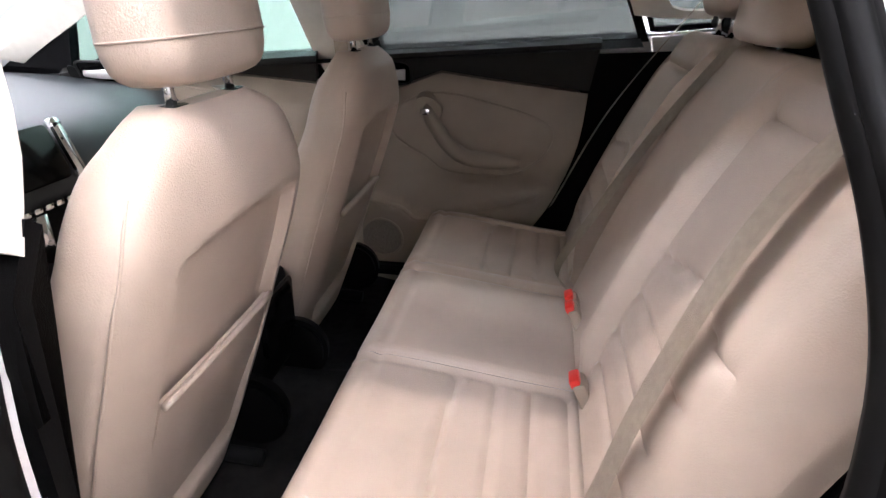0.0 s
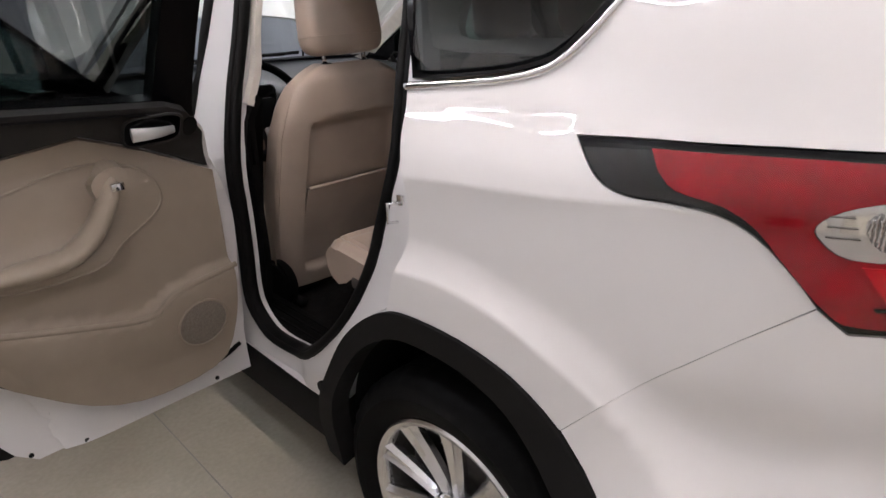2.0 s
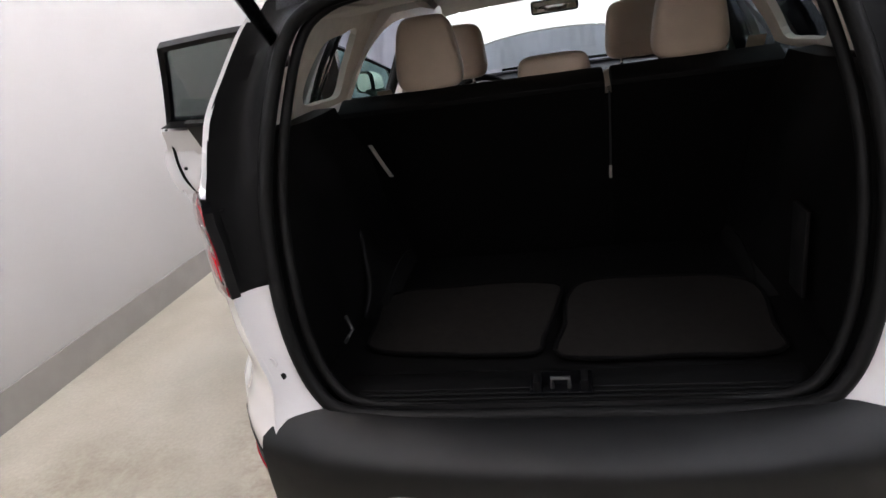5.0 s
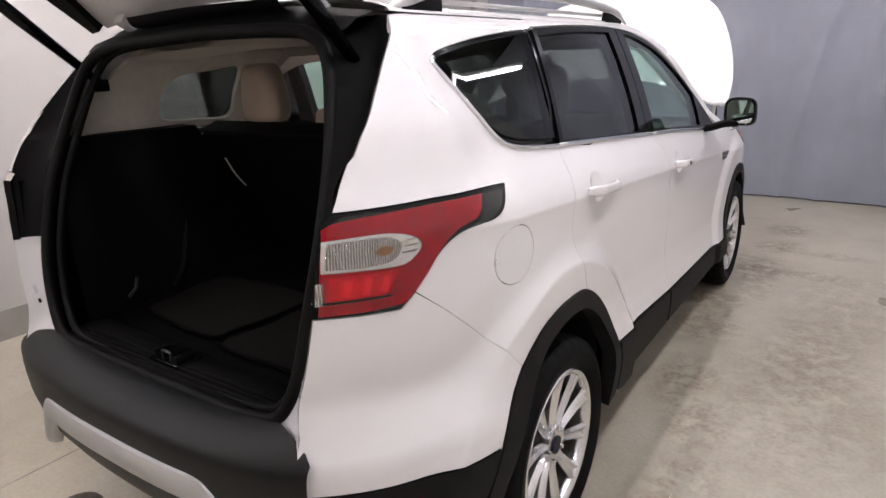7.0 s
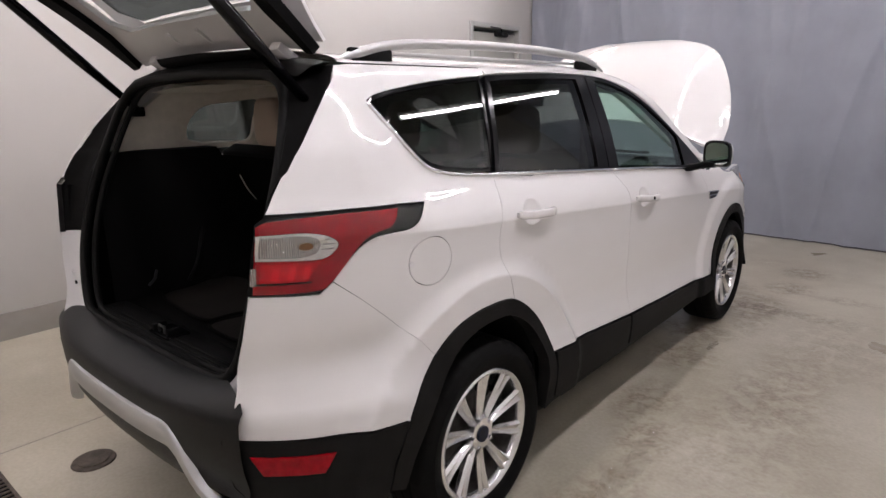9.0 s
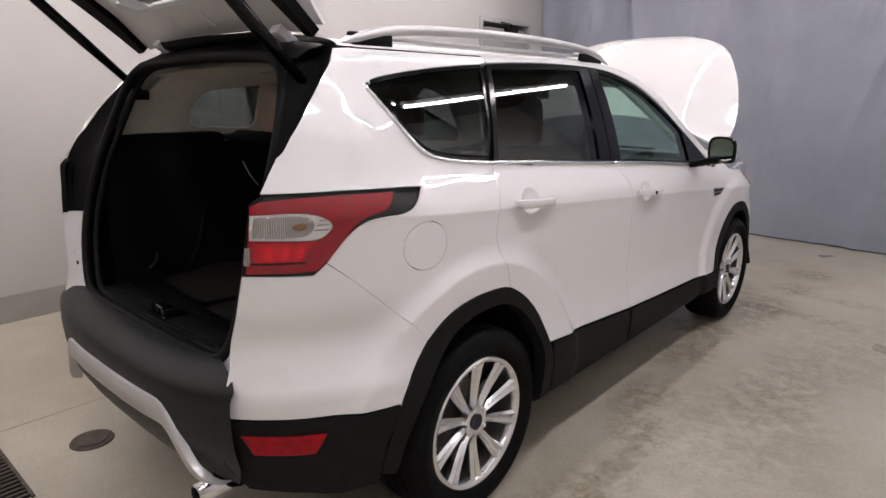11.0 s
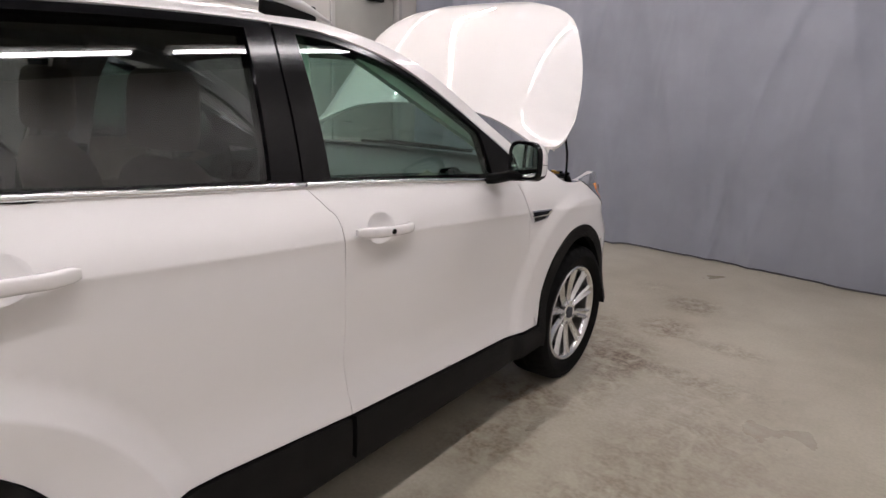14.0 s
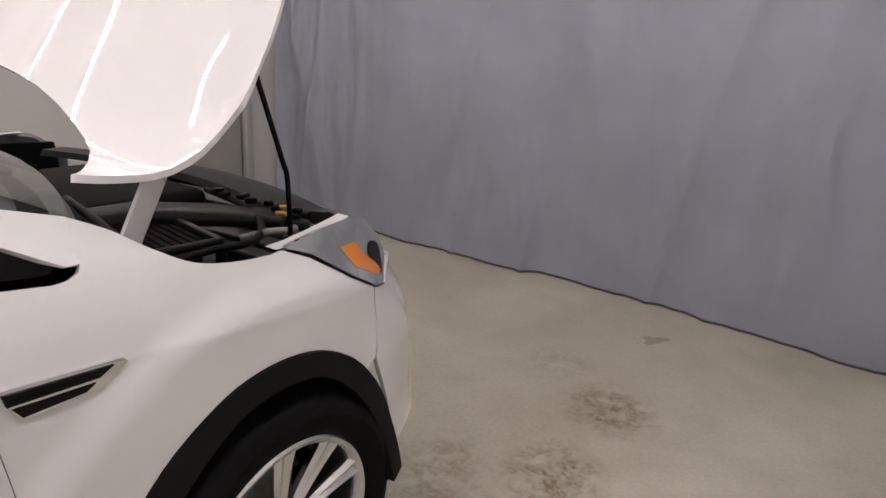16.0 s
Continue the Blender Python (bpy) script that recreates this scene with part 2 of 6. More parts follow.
def mesh_part(name, verts, faces, mat, parent=None, label="", normals=None, smooth=True, mats=None, face_mats=None):
    me = bpy.data.meshes.new(name)
    me.from_pydata([tuple(v) for v in verts], [], [tuple(f) for f in faces])
    for mm in (mats or [mat]):
        me.materials.append(mm)
    if face_mats is not None:
        me.polygons.foreach_set("material_index", face_mats)
    me.polygons.foreach_set("use_smooth", [smooth] * len(me.polygons))
    me.update()
    if normals is not None:
        me.normals_split_custom_set_from_vertices([tuple(n) for n in normals])
    ob = new(name, me)
    if parent:
        ob.parent = parent
    if label:
        ob["label"] = label
    return ob


def part(name, bm, mat, parent=None, label="", smooth_angle=40):
    me = bpy.data.meshes.new(name)
    bmesh.ops.recalc_face_normals(bm, faces=bm.faces[:])
    bm.to_mesh(me)
    bm.free()
    me.materials.append(mat)
    me.polygons.foreach_set("use_smooth", [True] * len(me.polygons))
    me.set_sharp_from_angle(angle=radians(smooth_angle))
    ob = new(name, me)
    if parent:
        ob.parent = parent
    if label:
        ob["label"] = label
    return ob


def box_bm(size, m=None, bevel=0.0, seg=2):
    bm = bmesh.new()
    bmesh.ops.create_cube(bm, size=1.0, matrix=(m or Matrix()) @ Matrix.Diagonal((*size, 1)))
    if bevel:
        bmesh.ops.bevel(bm, geom=bm.edges[:], offset=bevel, segments=seg, affect="EDGES", profile=0.5)
    return bm


def tube_data(path, radius, sides=10, closed=False):
    """Verts and faces of a tube along a path; radius: number or one per point."""
    pts = [Vector(p) for p in path]
    n = len(pts)
    rs = radius if isinstance(radius, (list, tuple)) else [radius] * n
    verts, faces = [], []
    ref = None
    for i, p in enumerate(pts):
        a = pts[(i - 1) % n] if (closed or i > 0) else p
        b = pts[(i + 1) % n] if (closed or i < n - 1) else p
        d = (b - a).normalized()
        if ref is None:
            ref = d.orthogonal().normalized()
        ref = (ref - d * ref.dot(d)).normalized()
        side_v = d.cross(ref)
        for k in range(sides):
            ang = 2 * math.pi * k / sides
            verts.append(p + (ref * math.cos(ang) + side_v * math.sin(ang)) * rs[i])
    rng = n if closed else n - 1
    for i in range(rng):
        j = (i + 1) % n
        for k in range(sides):
            l = (k + 1) % sides
            faces.append((i * sides + k, i * sides + l, j * sides + l, j * sides + k))
    if not closed:
        faces.append(tuple(range(sides - 1, -1, -1)))
        faces.append(tuple(range((n - 1) * sides, n * sides)))
    return verts, faces


def tube(name, path, radius, mat, parent=None, label="", sides=10, closed=False):
    v, f = tube_data(path, radius, sides, closed)
    return mesh_part(name, v, f, mat, parent, label)


def smooth_path(pts, n=8, closed=False):
    """Catmull-Rom through the points."""
    P = [np.array(p, float) for p in pts]
    out = []
    m = len(P)
    rng = m if closed else m - 1
    for i in range(rng):
        p1, p2 = P[i], P[(i + 1) % m]
        p0 = P[i - 1] if (closed or i > 0) else 2 * p1 - p2
        p3 = P[(i + 2) % m] if (closed or i < m - 2) else 2 * p2 - p1
        for k in range(n):
            t = k / n
            out.append(tuple(0.5 * (2 * p1 + (p2 - p0) * t + (2 * p0 - 5 * p1 + 4 * p2 - p3) * t * t
                                    + (3 * p1 - p0 - 3 * p2 + p3) * t ** 3)))
    if not closed:
        out.append(tuple(P[-1]))
    return out


def loft(name, rows, mat, parent=None, label="", close_u=False, caps=False, thick=0.0):
    """A skin over rows of points, each row of the same count."""
    n = len(rows[0])
    verts = [p for r in rows for p in r]
    faces = []
    for i in range(len(rows) - 1):
        for k in range(n if close_u else n - 1):
            l = (k + 1) % n
            faces.append((i * n + k, i * n + l, (i + 1) * n + l, (i + 1) * n + k))
    if caps:
        faces.append(tuple(range(n - 1, -1, -1)))
        faces.append(tuple(range((len(rows) - 1) * n, len(rows) * n)))
    bm = bmesh.new()
    vs = [bm.verts.new(v) for v in verts]
    for f in faces:
        try:
            bm.faces.new([vs[i] for i in f])
        except ValueError:
            pass
    if thick:
        bmesh.ops.recalc_face_normals(bm, faces=bm.faces[:])
        bmesh.ops.solidify(bm, geom=bm.faces[:], thickness=thick)
    return part(name, bm, mat, parent, label)


def inside(p, poly):
    x, y = p
    c = False
    j = len(poly) - 1
    for i in range(len(poly)):
        xi, yi = poly[i]
        xj, yj = poly[j]
        if (yi > y) != (yj > y) and x < (xj - xi) * (y - yi) / (yj - yi) + xi:
            c = not c
        j = i
    return c


def shrink(poly, d):
    """The polygon moved inwards by d."""
    a = sum(poly[i][0] * poly[(i + 1) % len(poly)][1] - poly[(i + 1) % len(poly)][0] * poly[i][1] for i in range(len(poly)))
    s = 1 if a > 0 else -1
    out = []
    n = len(poly)
    for i in range(n):
        p0, p1, p2 = (np.array(poly[k % n], float) for k in (i - 1, i, i + 1))
        e1, e2 = p1 - p0, p2 - p1
        e1, e2 = e1 / (np.linalg.norm(e1) + 1e-9), e2 / (np.linalg.norm(e2) + 1e-9)
        nn = np.array([-(e1 + e2)[1], (e1 + e2)[0]]) * s
        l = np.linalg.norm(nn)
        out.append(tuple(p1 + (nn / l * d / max(0.5, l / 2) if l > 1e-6 else 0)))
    return out


def dense(poly, step=0.03):
    out = []
    for i in range(len(poly)):
        a, b = np.array(poly[i], float), np.array(poly[(i + 1) % len(poly)], float)
        k = max(1, int(np.linalg.norm(b - a) / step))
        out += [tuple(a + (b - a) * j / k) for j in range(k)]
    return out


def triangulate(poly, holes=(), step=0.03, lines=()):
    loops = [dense(poly, step)] + [dense(h, step) for h in holes]
    pts, edges = [], []
    for lp in loops:
        b = len(pts)
        pts += [Vector(p) for p in lp]
        edges += [(b + i, b + (i + 1) % len(lp)) for i in range(len(lp))]
    arr = np.array([tuple(p) for p in pts])
    lo, hi = arr.min(0), arr.max(0)
    extra = []
    for ln in lines:
        for p in ln:
            if inside(p, loops[0]) and not any(inside(p, h) for h in loops[1:]) and ((arr - np.array(p)) ** 2).sum(1).min() > 0.006 ** 2:
                extra.append(p)
    if extra:
        pts += [Vector(p) for p in extra]
        arr = np.vstack([arr, np.array(extra)])
    k = 0
    for gy in np.arange(lo[1] + step / 2, hi[1], step):
        k += 1
        for gx in np.arange(lo[0] + step / 2 * (k % 2), hi[0], step):
            p = (gx, gy)
            if ((arr - np.array(p)) ** 2).sum(1).min() < (0.55 * step) ** 2:
                continue
            if inside(p, loops[0]) and not any(inside(p, h) for h in loops[1:]):
                pts.append(Vector(p))
    v, e, f, *_ = delaunay_2d_cdt(pts, edges, [], 0, 1e-6)
    keep = []
    for t in f:
        c = tuple(sum((v[i] for i in t), Vector((0, 0))) / len(t))
        if inside(c, loops[0]) and not any(inside(c, h) for h in loops[1:]):
            keep.append(t)
    return [tuple(p) for p in v], keep


def sheet(name, poly, fn, mat, parent=None, label="", holes=(), step=0.03, thick=0.012, gap=0.0, flip=False, lines=()):
    """A panel: the flat outline, laid by fn(u, v) -> point, with true normals and a turned-in edge of that thickness."""
    if gap:
        poly = shrink(poly, gap)
    uv, tris = triangulate(poly, holes, step, lines)
    P, N = [], []
    e = 1e-3
    for u, v in uv:
        p = np.array(fn(u, v), float)
        du = np.array(fn(u + e, v), float) - np.array(fn(u - e, v), float)
        dv = np.array(fn(u, v + e), float) - np.array(fn(u, v - e), float)
        n = np.cross(du, dv)
        n /= np.linalg.norm(n) + 1e-12
        if flip:
            n = -n
        P.append(p)
        N.append(n)
    P, N = np.array(P), np.array(N)
    n = len(P)
    faces = []
    count = {}
    for t in tris:
        a, b, c = t[:3]
        if np.dot(np.cross(P[b] - P[a], P[c] - P[a]), N[a]) < 0:
            t = (a, c, b)
        faces.append(tuple(t))
        for i in range(3):
            ed = (t[i], t[(i + 1) % 3])
            count[ed] = 1
    verts, norms = [*P], [*N]
    if thick:
        inner = P - N * thick
        verts += [*inner]
        norms += [*(-N)]
        faces += [tuple(n + i for i in reversed(f)) for f in faces[:]]
        for (a, b) in list(count):
            if (b, a) in count:
                continue
            k = len(verts)
            d = P[b] - P[a]
            s = np.cross(d, N[a])
            s /= np.linalg.norm(s) + 1e-12
            verts += [P[a], P[b], inner[b], inner[a]]
            norms += [s] * 4
            faces.append((k + 1, k, k + 3, k + 2))
    return mesh_part(name, verts, faces, mat, parent, label, normals=norms)


# ---------------------------------------------------------------- the car's outer form
def pchip(pts):
    x = np.array([p[0] for p in pts], float)
    y = np.array([p[1] for p in pts], float)
    h = np.diff(x)
    d = np.diff(y) / h
    m = np.zeros_like(y)
    m[0], m[-1] = d[0], d[-1]
    for i in range(1, len(x) - 1):
        if d[i - 1] * d[i] > 0:
            w1, w2 = 2 * h[i] + h[i - 1], h[i] + 2 * h[i - 1]
            m[i] = (w1 + w2) / (w1 / d[i - 1] + w2 / d[i])
    xs, ys, hs, ms = x.tolist(), y.tolist(), h.tolist(), m.tolist()

    def f(q):
        if q <= xs[0]:
            return ys[0] + ms[0] * (q - xs[0])
        if q >= xs[-1]:
            return ys[-1] + ms[-1] * (q - xs[-1])
        i = 0
        while q > xs[i + 1]:
            i += 1
        t = (q - xs[i]) / hs[i]
        t2, t3 = t * t, t * t * t
        return ((2 * t3 - 3 * t2 + 1) * ys[i] + (t3 - 2 * t2 + t) * hs[i] * ms[i]
                + (3 * t2 - 2 * t3) * ys[i + 1] + (t3 - t2) * hs[i] * ms[i + 1])
    return f


LOWER = pchip([(0.10, 0.76), (0.22, 0.83), (0.30, 0.868), (0.42, 0.892), (0.50, 0.903), (0.55, 0.904), (0.60, 0.896), (0.66, 0.883), (0.75, 0.874), (0.88, 0.874), (1.00, 0.876), (1.100, 0.8765)])
UPPER = pchip([(1.100, 0.8765), (1.125, 0.868), (1.15, 0.854), (1.18, 0.8315), (1.21, 0.807), (1.24, 0.7895), (1.258, 0.7815), (1.34, 0.757), (1.44, 0.708), (1.52, 0.665), (1.57, 0.632), (1.605, 0.592), (1.64, 0.53)])
TAPER = pchip([(-1.0, 0.55), (-0.88, 0.37), (-0.80, 0.27), (-0.745, 0.205), (-0.65, 0.125), (-0.54, 0.07), (-0.42, 0.033), (-0.32, 0.014), (-0.2, 0.0), (0.0, 0.0),
               (2.72, 0.0), (2.82, 0.005), (2.90, 0.014), (2.97, 0.034), (3.05, 0.066), (3.10, 0.090), (3.2, 0.165), (3.3, 0.28), (3.4, 0.46)])
CREASE = 1.100
WHEEL_Y, WHEEL_Z, WHEEL_R = (0.0, 2.68), 0.34, 0.343
FLARE_R = 0.578


def smoothstep(a, b, x):
    t = min(1.0, max(0.0, (x - a) / (b - a)))
    return t * t * (3 - 2 * t)


def W(y, z):
    """Half the car's width at a place of its side view."""
    w = 1 - smoothstep(1.25, 1.52, z)
    q = z + 0.055 * (y - 0.3) * w
    # the crease drops towards the front, while the shoulder above it keeps its line
    d, zc = 0.022 + 0.023 * (y - 0.3), CREASE - 0.022 - 0.078 * (y - 0.3)
    q += d if z <= zc else d * max(0.0, 1 - (z - zc) / max(0.04, 1.251 - 0.0785 * y - zc))
    x = (LOWER(q) if q < CREASE else UPPER(q)) - TAPER(y if y < 2.75 else y - 0.09 * smoothstep(0.84, 0.66, z) * smoothstep(2.75, 2.95, y))
    if z < zc and z > 0.5:
        # the hollow under the crease
        x -= 0.13 * (zc - z) * math.exp(-(zc - z) / 0.055) * smoothstep(-0.75, -0.35, y) * (1 - smoothstep(2.5, 2.8, y))
    for wy in WHEEL_Y:
        r = math.hypot(y - wy, z - WHEEL_Z)
        if r < 0.75 and z < 1.05:
            k = min(1.0, max(0.0, (0.650 - r) / (0.650 - FLARE_R)))
            x += (0.027 * k ** 1.7 if wy < 1 else 0.021 * k * k * (3 - 2 * k)) * (1 - smoothstep(0.90, 1.05, z))
    # the rear pillar keeps its width to the tail
    x += 0.05 * smoothstep(1.12, 1.32, z) * smoothstep(-0.22, -0.45, y)
    # the tuck under the lamps and the lip above the rear bumper's split
    if y < -0.3:
        k = smoothstep(-0.3, -0.5, y)
        x += k * (-0.018 * math.exp(-((z - 0.80) / 0.07) ** 2) + 0.010 * math.exp(-((z - 0.66) / 0.035) ** 2))
    return x


def side_fn(s, off=0.0):
    return lambda y, z: (s * (W(y, z) + off), y, z)


def side_panel(name, poly, s, mat, parent, label="", off=0.0, thick=0.012, gap=0.0011, holes=(), step=0.03, crease=False):
    return sheet(name, poly, side_fn(s, off), mat, parent, label, holes=holes, step=step, thick=thick, gap=gap, flip=(s < 0), lines=CREASE_LINES if crease else ())


CREASE_LINES = [[(y, CREASE - 0.022 - 0.078 * (y - 0.3) + d) for y in np.arange(-0.7, 2.9, 0.012)] for d in (-0.005, 0.005)]
CREASE_LINES += [[(wy + (FLARE_R + d) * math.cos(a), WHEEL_Z + (FLARE_R + d) * math.sin(a)) for a in np.arange(0.2, 2.95, 0.02)] for wy in WHEEL_Y for d in (-0.005, 0.006)]

# seams and outlines of the side view: (y, z)
REAR_SEAM = smooth_path([(0.157, 1.238), (0.134, 1.176), (0.095, 1.085), (0.087, 0.998), (0.115, 0.90), (0.140, 0.815)], 5)
B_SEAM = smooth_path([(1.040, 1.165), (1.085, 1.109), (1.118, 1.048), (1.122, 0.80), (1.110, 0.66), (1.118, 0.485)], 5)
F_SEAM = smooth_path([(2.117, 1.075), (2.150, 1.0), (2.180, 0.92), (2.198, 0.80), (2.212, 0.64), (2.232, 0.427)], 5)
ARCH_O = smooth_path([(-0.455, 0.36), (-0.44, 0.47), (-0.406, 0.574), (-0.324, 0.695), (-0.217, 0.790), (-0.092, 0.826), (0.046, 0.831), (0.140, 0.815), (0.232, 0.758), (0.310, 0.674), (0.366, 0.549), (0.39, 0.44), (0.395, 0.33)], 4)
ARCH_I = smooth_path([(-0.40, 0.34), (-0.378, 0.45), (-0.340, 0.545), (-0.29, 0.62), (-0.199, 0.716), (-0.092, 0.762), (0.023, 0.773), (0.124, 0.759), (0.22, 0.700), (0.285, 0.615), (0.325, 0.50), (0.34, 0.31)], 4)
FARCH_O = smooth_path([(2.235, 0.33), (2.245, 0.427), (2.315, 0.60), (2.40, 0.703), (2.509, 0.773), (2.60, 0.80), (2.70, 0.80), (2.79, 0.771), (2.89, 0.70), (2.985, 0.565), (3.04, 0.42), (3.05, 0.33)], 4)
FARCH_I = smooth_path([(2.295, 0.31), (2.31, 0.43), (2.37, 0.555), (2.44, 0.64), (2.53, 0.71), (2.61, 0.74), (2.70, 0.74), (2.77, 0.718), (2.85, 0.655), (2.935, 0.54), (2.985, 0.41), (2.995, 0.32)], 4)
WIN_TOP = smooth_path([(-0.318, 1.488), (-0.282, 1.511), (-0.155, 1.534), (0.05, 1.558), (0.36, 1.580), (0.757, 1.594), (1.146, 1.589), (1.36, 1.560), (1.58, 1.492), (1.83, 1.360), (2.05, 1.226), (2.30, 1.076)], 5)
QUARTER_LOW = smooth_path([(-0.318, 1.488), (-0.278, 1.433), (-0.227, 1.355), (-0.176, 1.303), (-0.127, 1.278), (-0.03, 1.259), (0.155, 1.239)], 5)


def belt(y):
    return 1.239 - 0.0785 * (y - 0.155) - 0.012 * smoothstep(1.3, 2.1, y)


def win_top(y):
    for (a, za), (b, zb) in zip(WIN_TOP, WIN_TOP[1:]):
        if a <= y <= b:
            return za + (zb - za) * (y - a) / (b - a)
    return WIN_TOP[-1][1]


LAMP_TOP = [(-0.237, 1.204), (-0.35, 1.212), (-0.50, 1.218), (-0.700, 1.220)]
LAMP_LOW = smooth_path([(-0.60, 0.998), (-0.566, 1.028), (-0.541, 1.060), (-0.493, 1.108), (-0.445, 1.132), (-0.39, 1.138), (-0.333, 1.139), (-0.290, 1.155), (-0.237, 1.204)], 4)
D_EDGE = [(-0.700, 1.220), (-0.672, 1.266), (-0.645, 1.308), (-0.628, 1.322), (-0.602, 1.360), (-0.530, 1.440), (-0.462, 1.515), (-0.376, 1.597)]
SPLIT = [(-0.812, 0.646), (-0.796, 0.602), (-0.59, 0.592), (-0.398, 0.585)]
ROOF_Z = 1.612


def roof_edge(y):
    return ROOF_Z if y < 1.15 else min(ROOF_Z, win_top(y) + 0.03 + 0.028 * smoothstep(1.15, 1.8, y))


car = empty("car")
tagged(car, "white sport utility car with two open doors, raised hood and tailgate", "car")


def glass_fn(s, off=0.0):
    """The windows' own surface: straight on down to the belt, where the body's shoulder swells out."""
    def f(y, z):
        za, zb = belt(y) + 0.10, 1.55
        a, b = W(min(y, 1.9), za), 0.6455
        x = a + (b - a) * (z - za) / (zb - za) + 0.34 * (z - za) * (zb - z)
        return (s * (x + off), y, z)
    return f


def ellipse(cy, cz, ry, rz, n=40):
    return [(cy + ry * math.cos(2 * math.pi * i / n), cz + rz * math.sin(2 * math.pi * i / n)) for i in range(n)]


FUEL = (-0.253, 1.031)


def build_side(s):
    # quarter panel with the rear pillar
    arch_back = [p for p in reversed(ARCH_O) if -0.277 < p[0] < 0.138]
    poly = list(REAR_SEAM) + arch_back + [(-0.277, 0.747), (-0.33, 0.808), (-0.40, 0.878), (-0.49, 0.962)] + LAMP_LOW[4:] + LAMP_TOP[1:] + D_EDGE[1:]
    poly += [(y, ROOF_Z - 0.008) for y in np.linspace(-0.30, 0.30, 12)]
    poly += [(0.345, 1.604), (0.335, win_top(0.335) + 0.004)]
    poly += [p for p in reversed(WIN_TOP) if p[0] < 0.33] + QUARTER_LOW[1:]
    fuel_hole = [ellipse(*FUEL, 0.0865, 0.0745)] if s > 0 else []
    side_panel("quarter_panel", poly, s, PAINT, car, holes=fuel_hole, crease=True, step=0.019, gap=0.0005)
    if s > 0:
        lid = side_panel("fuel_door", ellipse(*FUEL, 0.084, 0.072), s, PAINT, car, gap=0, step=0.02)
        side_panel("finger_notch", ellipse(FUEL[0] - 0.077, FUEL[1] + 0.002, 0.010, 0.010, 16), s, PAINT_JAMB, lid, off=0.004, thick=0.006, gap=0, step=0.01)
    # bumper cover, side
    arch_b = [p for p in ARCH_O if -0.406 <= p[0] < -0.277]
    poly = [(-0.60, 0.996), (-0.566, 1.026), (-0.49, 0.962), (-0.40, 0.878), (-0.33, 0.808), (-0.277, 0.747)] + list(reversed(arch_b)) + list(reversed(SPLIT)) + [(-0.782, 0.735), (-0.772, 0.791), (-0.759, 0.912), (-0.746, 1.004)]
    side_panel("rear_bumper_cover", poly, s, PAINT, car, step=0.024, gap=0.0004)
    # black lower bumper, side, and its reflector
    poly = [(-0.400, 0.581), (-0.59, 0.588), (-0.797, 0.598), (-0.814, 0.638), (-0.832, 0.60), (-0.812, 0.45), (-0.765, 0.37), (-0.60, 0.33), (-0.455, 0.33), (-0.447, 0.46)]
    low = side_panel("lower_bumper", poly, s, CLAD, car, off=0.004, thick=0.03)
    side_panel("reflector", [(-0.785, 0.552), (-0.606, 0.541), (-0.630, 0.480), (-0.760, 0.490)], s, REDLENS, low, off=0.009, thick=0.012, gap=0, step=0.02)
    # wheel arch trims and liners
    side_panel("wheel_arch_trim", ARCH_O + list(reversed(ARCH_I)), s, CLAD, car, off=0.007, thick=0.05, step=0.02)
    side_panel("wheel_arch_trim", FARCH_O + list(reversed(FARCH_I)), s, CLAD, car, off=0.007, thick=0.05, step=0.02)
    for curve, wy in ((ARCH_I, 0.0), (FARCH_I, 2.68)):
        rows = [[(s * x, y, z) for y, z in curve] for x in (0.87, 0.74, 0.60, 0.52)]
        loft("wheel_well_liner", rows, DARK, car)
        rows = [[(s * 0.52, y, z) for y, z in curve], [(s * 0.52, y, 0.25) for y, z in curve]]
        loft("wheel_well_liner", rows, DARK, car)
    # front fender
    poly = list(F_SEAM) + [p for p in FARCH_O if 2.25 < p[0] < 2.93] + [(2.945, 0.69), (2.962, 0.77), (2.962, 0.858), (2.868, 0.912), (2.772, 0.975), (2.705, 1.006)]
    poly += smooth_path([(2.68, 1.004), (2.60, 1.010), (2.52, 1.027), (2.455, 1.064), (2.405, 1.100), (2.355, 1.126)], 4) + [(2.346, 1.070), (2.338, 1.056), (2.322, 1.049), (2.30, 1.048), (2.24, 1.056)]
    side_panel("front_fender", poly, s, PAINT, car, crease=True, step=0.026, gap=0.0004)
    # fender vent
    vent = side_panel("fender_vent", [(2.195, 0.938), (2.365, 0.923), (2.372, 0.915), (2.330, 0.885), (2.222, 0.884)], s, CHROME, car, off=0.006, thick=0.02, gap=0, step=0.02)
    side_panel("vent_insert", [(2.203, 0.931), (2.350, 0.918), (2.328, 0.905), (2.207, 0.912)], s, GLOSSBLACK, vent, off=0.008, thick=0.02, gap=0, step=0.02)
    side_panel("vent_insert", [(2.213, 0.906), (2.322, 0.899), (2.308, 0.890), (2.224, 0.889)], s, GLOSSBLACK, vent, off=0.008, thick=0.02, gap=0, step=0.02)
    # front bumper cover and lamp
    poly = [(2.950, 0.685), (2.966, 0.77), (2.966, 0.856), (3.055, 0.828), (3.10, 0.85), (3.15, 0.865), (3.30, 0.82), (3.40, 0.70), (3.41, 0.50), (3.30, 0.40), (3.06, 0.40), (3.0, 0.56)]
    side_panel("front_bumper_cover", poly, s, PAINT, car, step=0.026)
    poly = smooth_path([(2.708, 1.010), (2.80, 1.024), (2.88, 1.029), (2.955, 1.022), (3.01, 0.990), (3.080, 0.912), (3.055, 0.834), (2.970, 0.860), (2.87, 0.915), (2.775, 0.979)], 3, True)
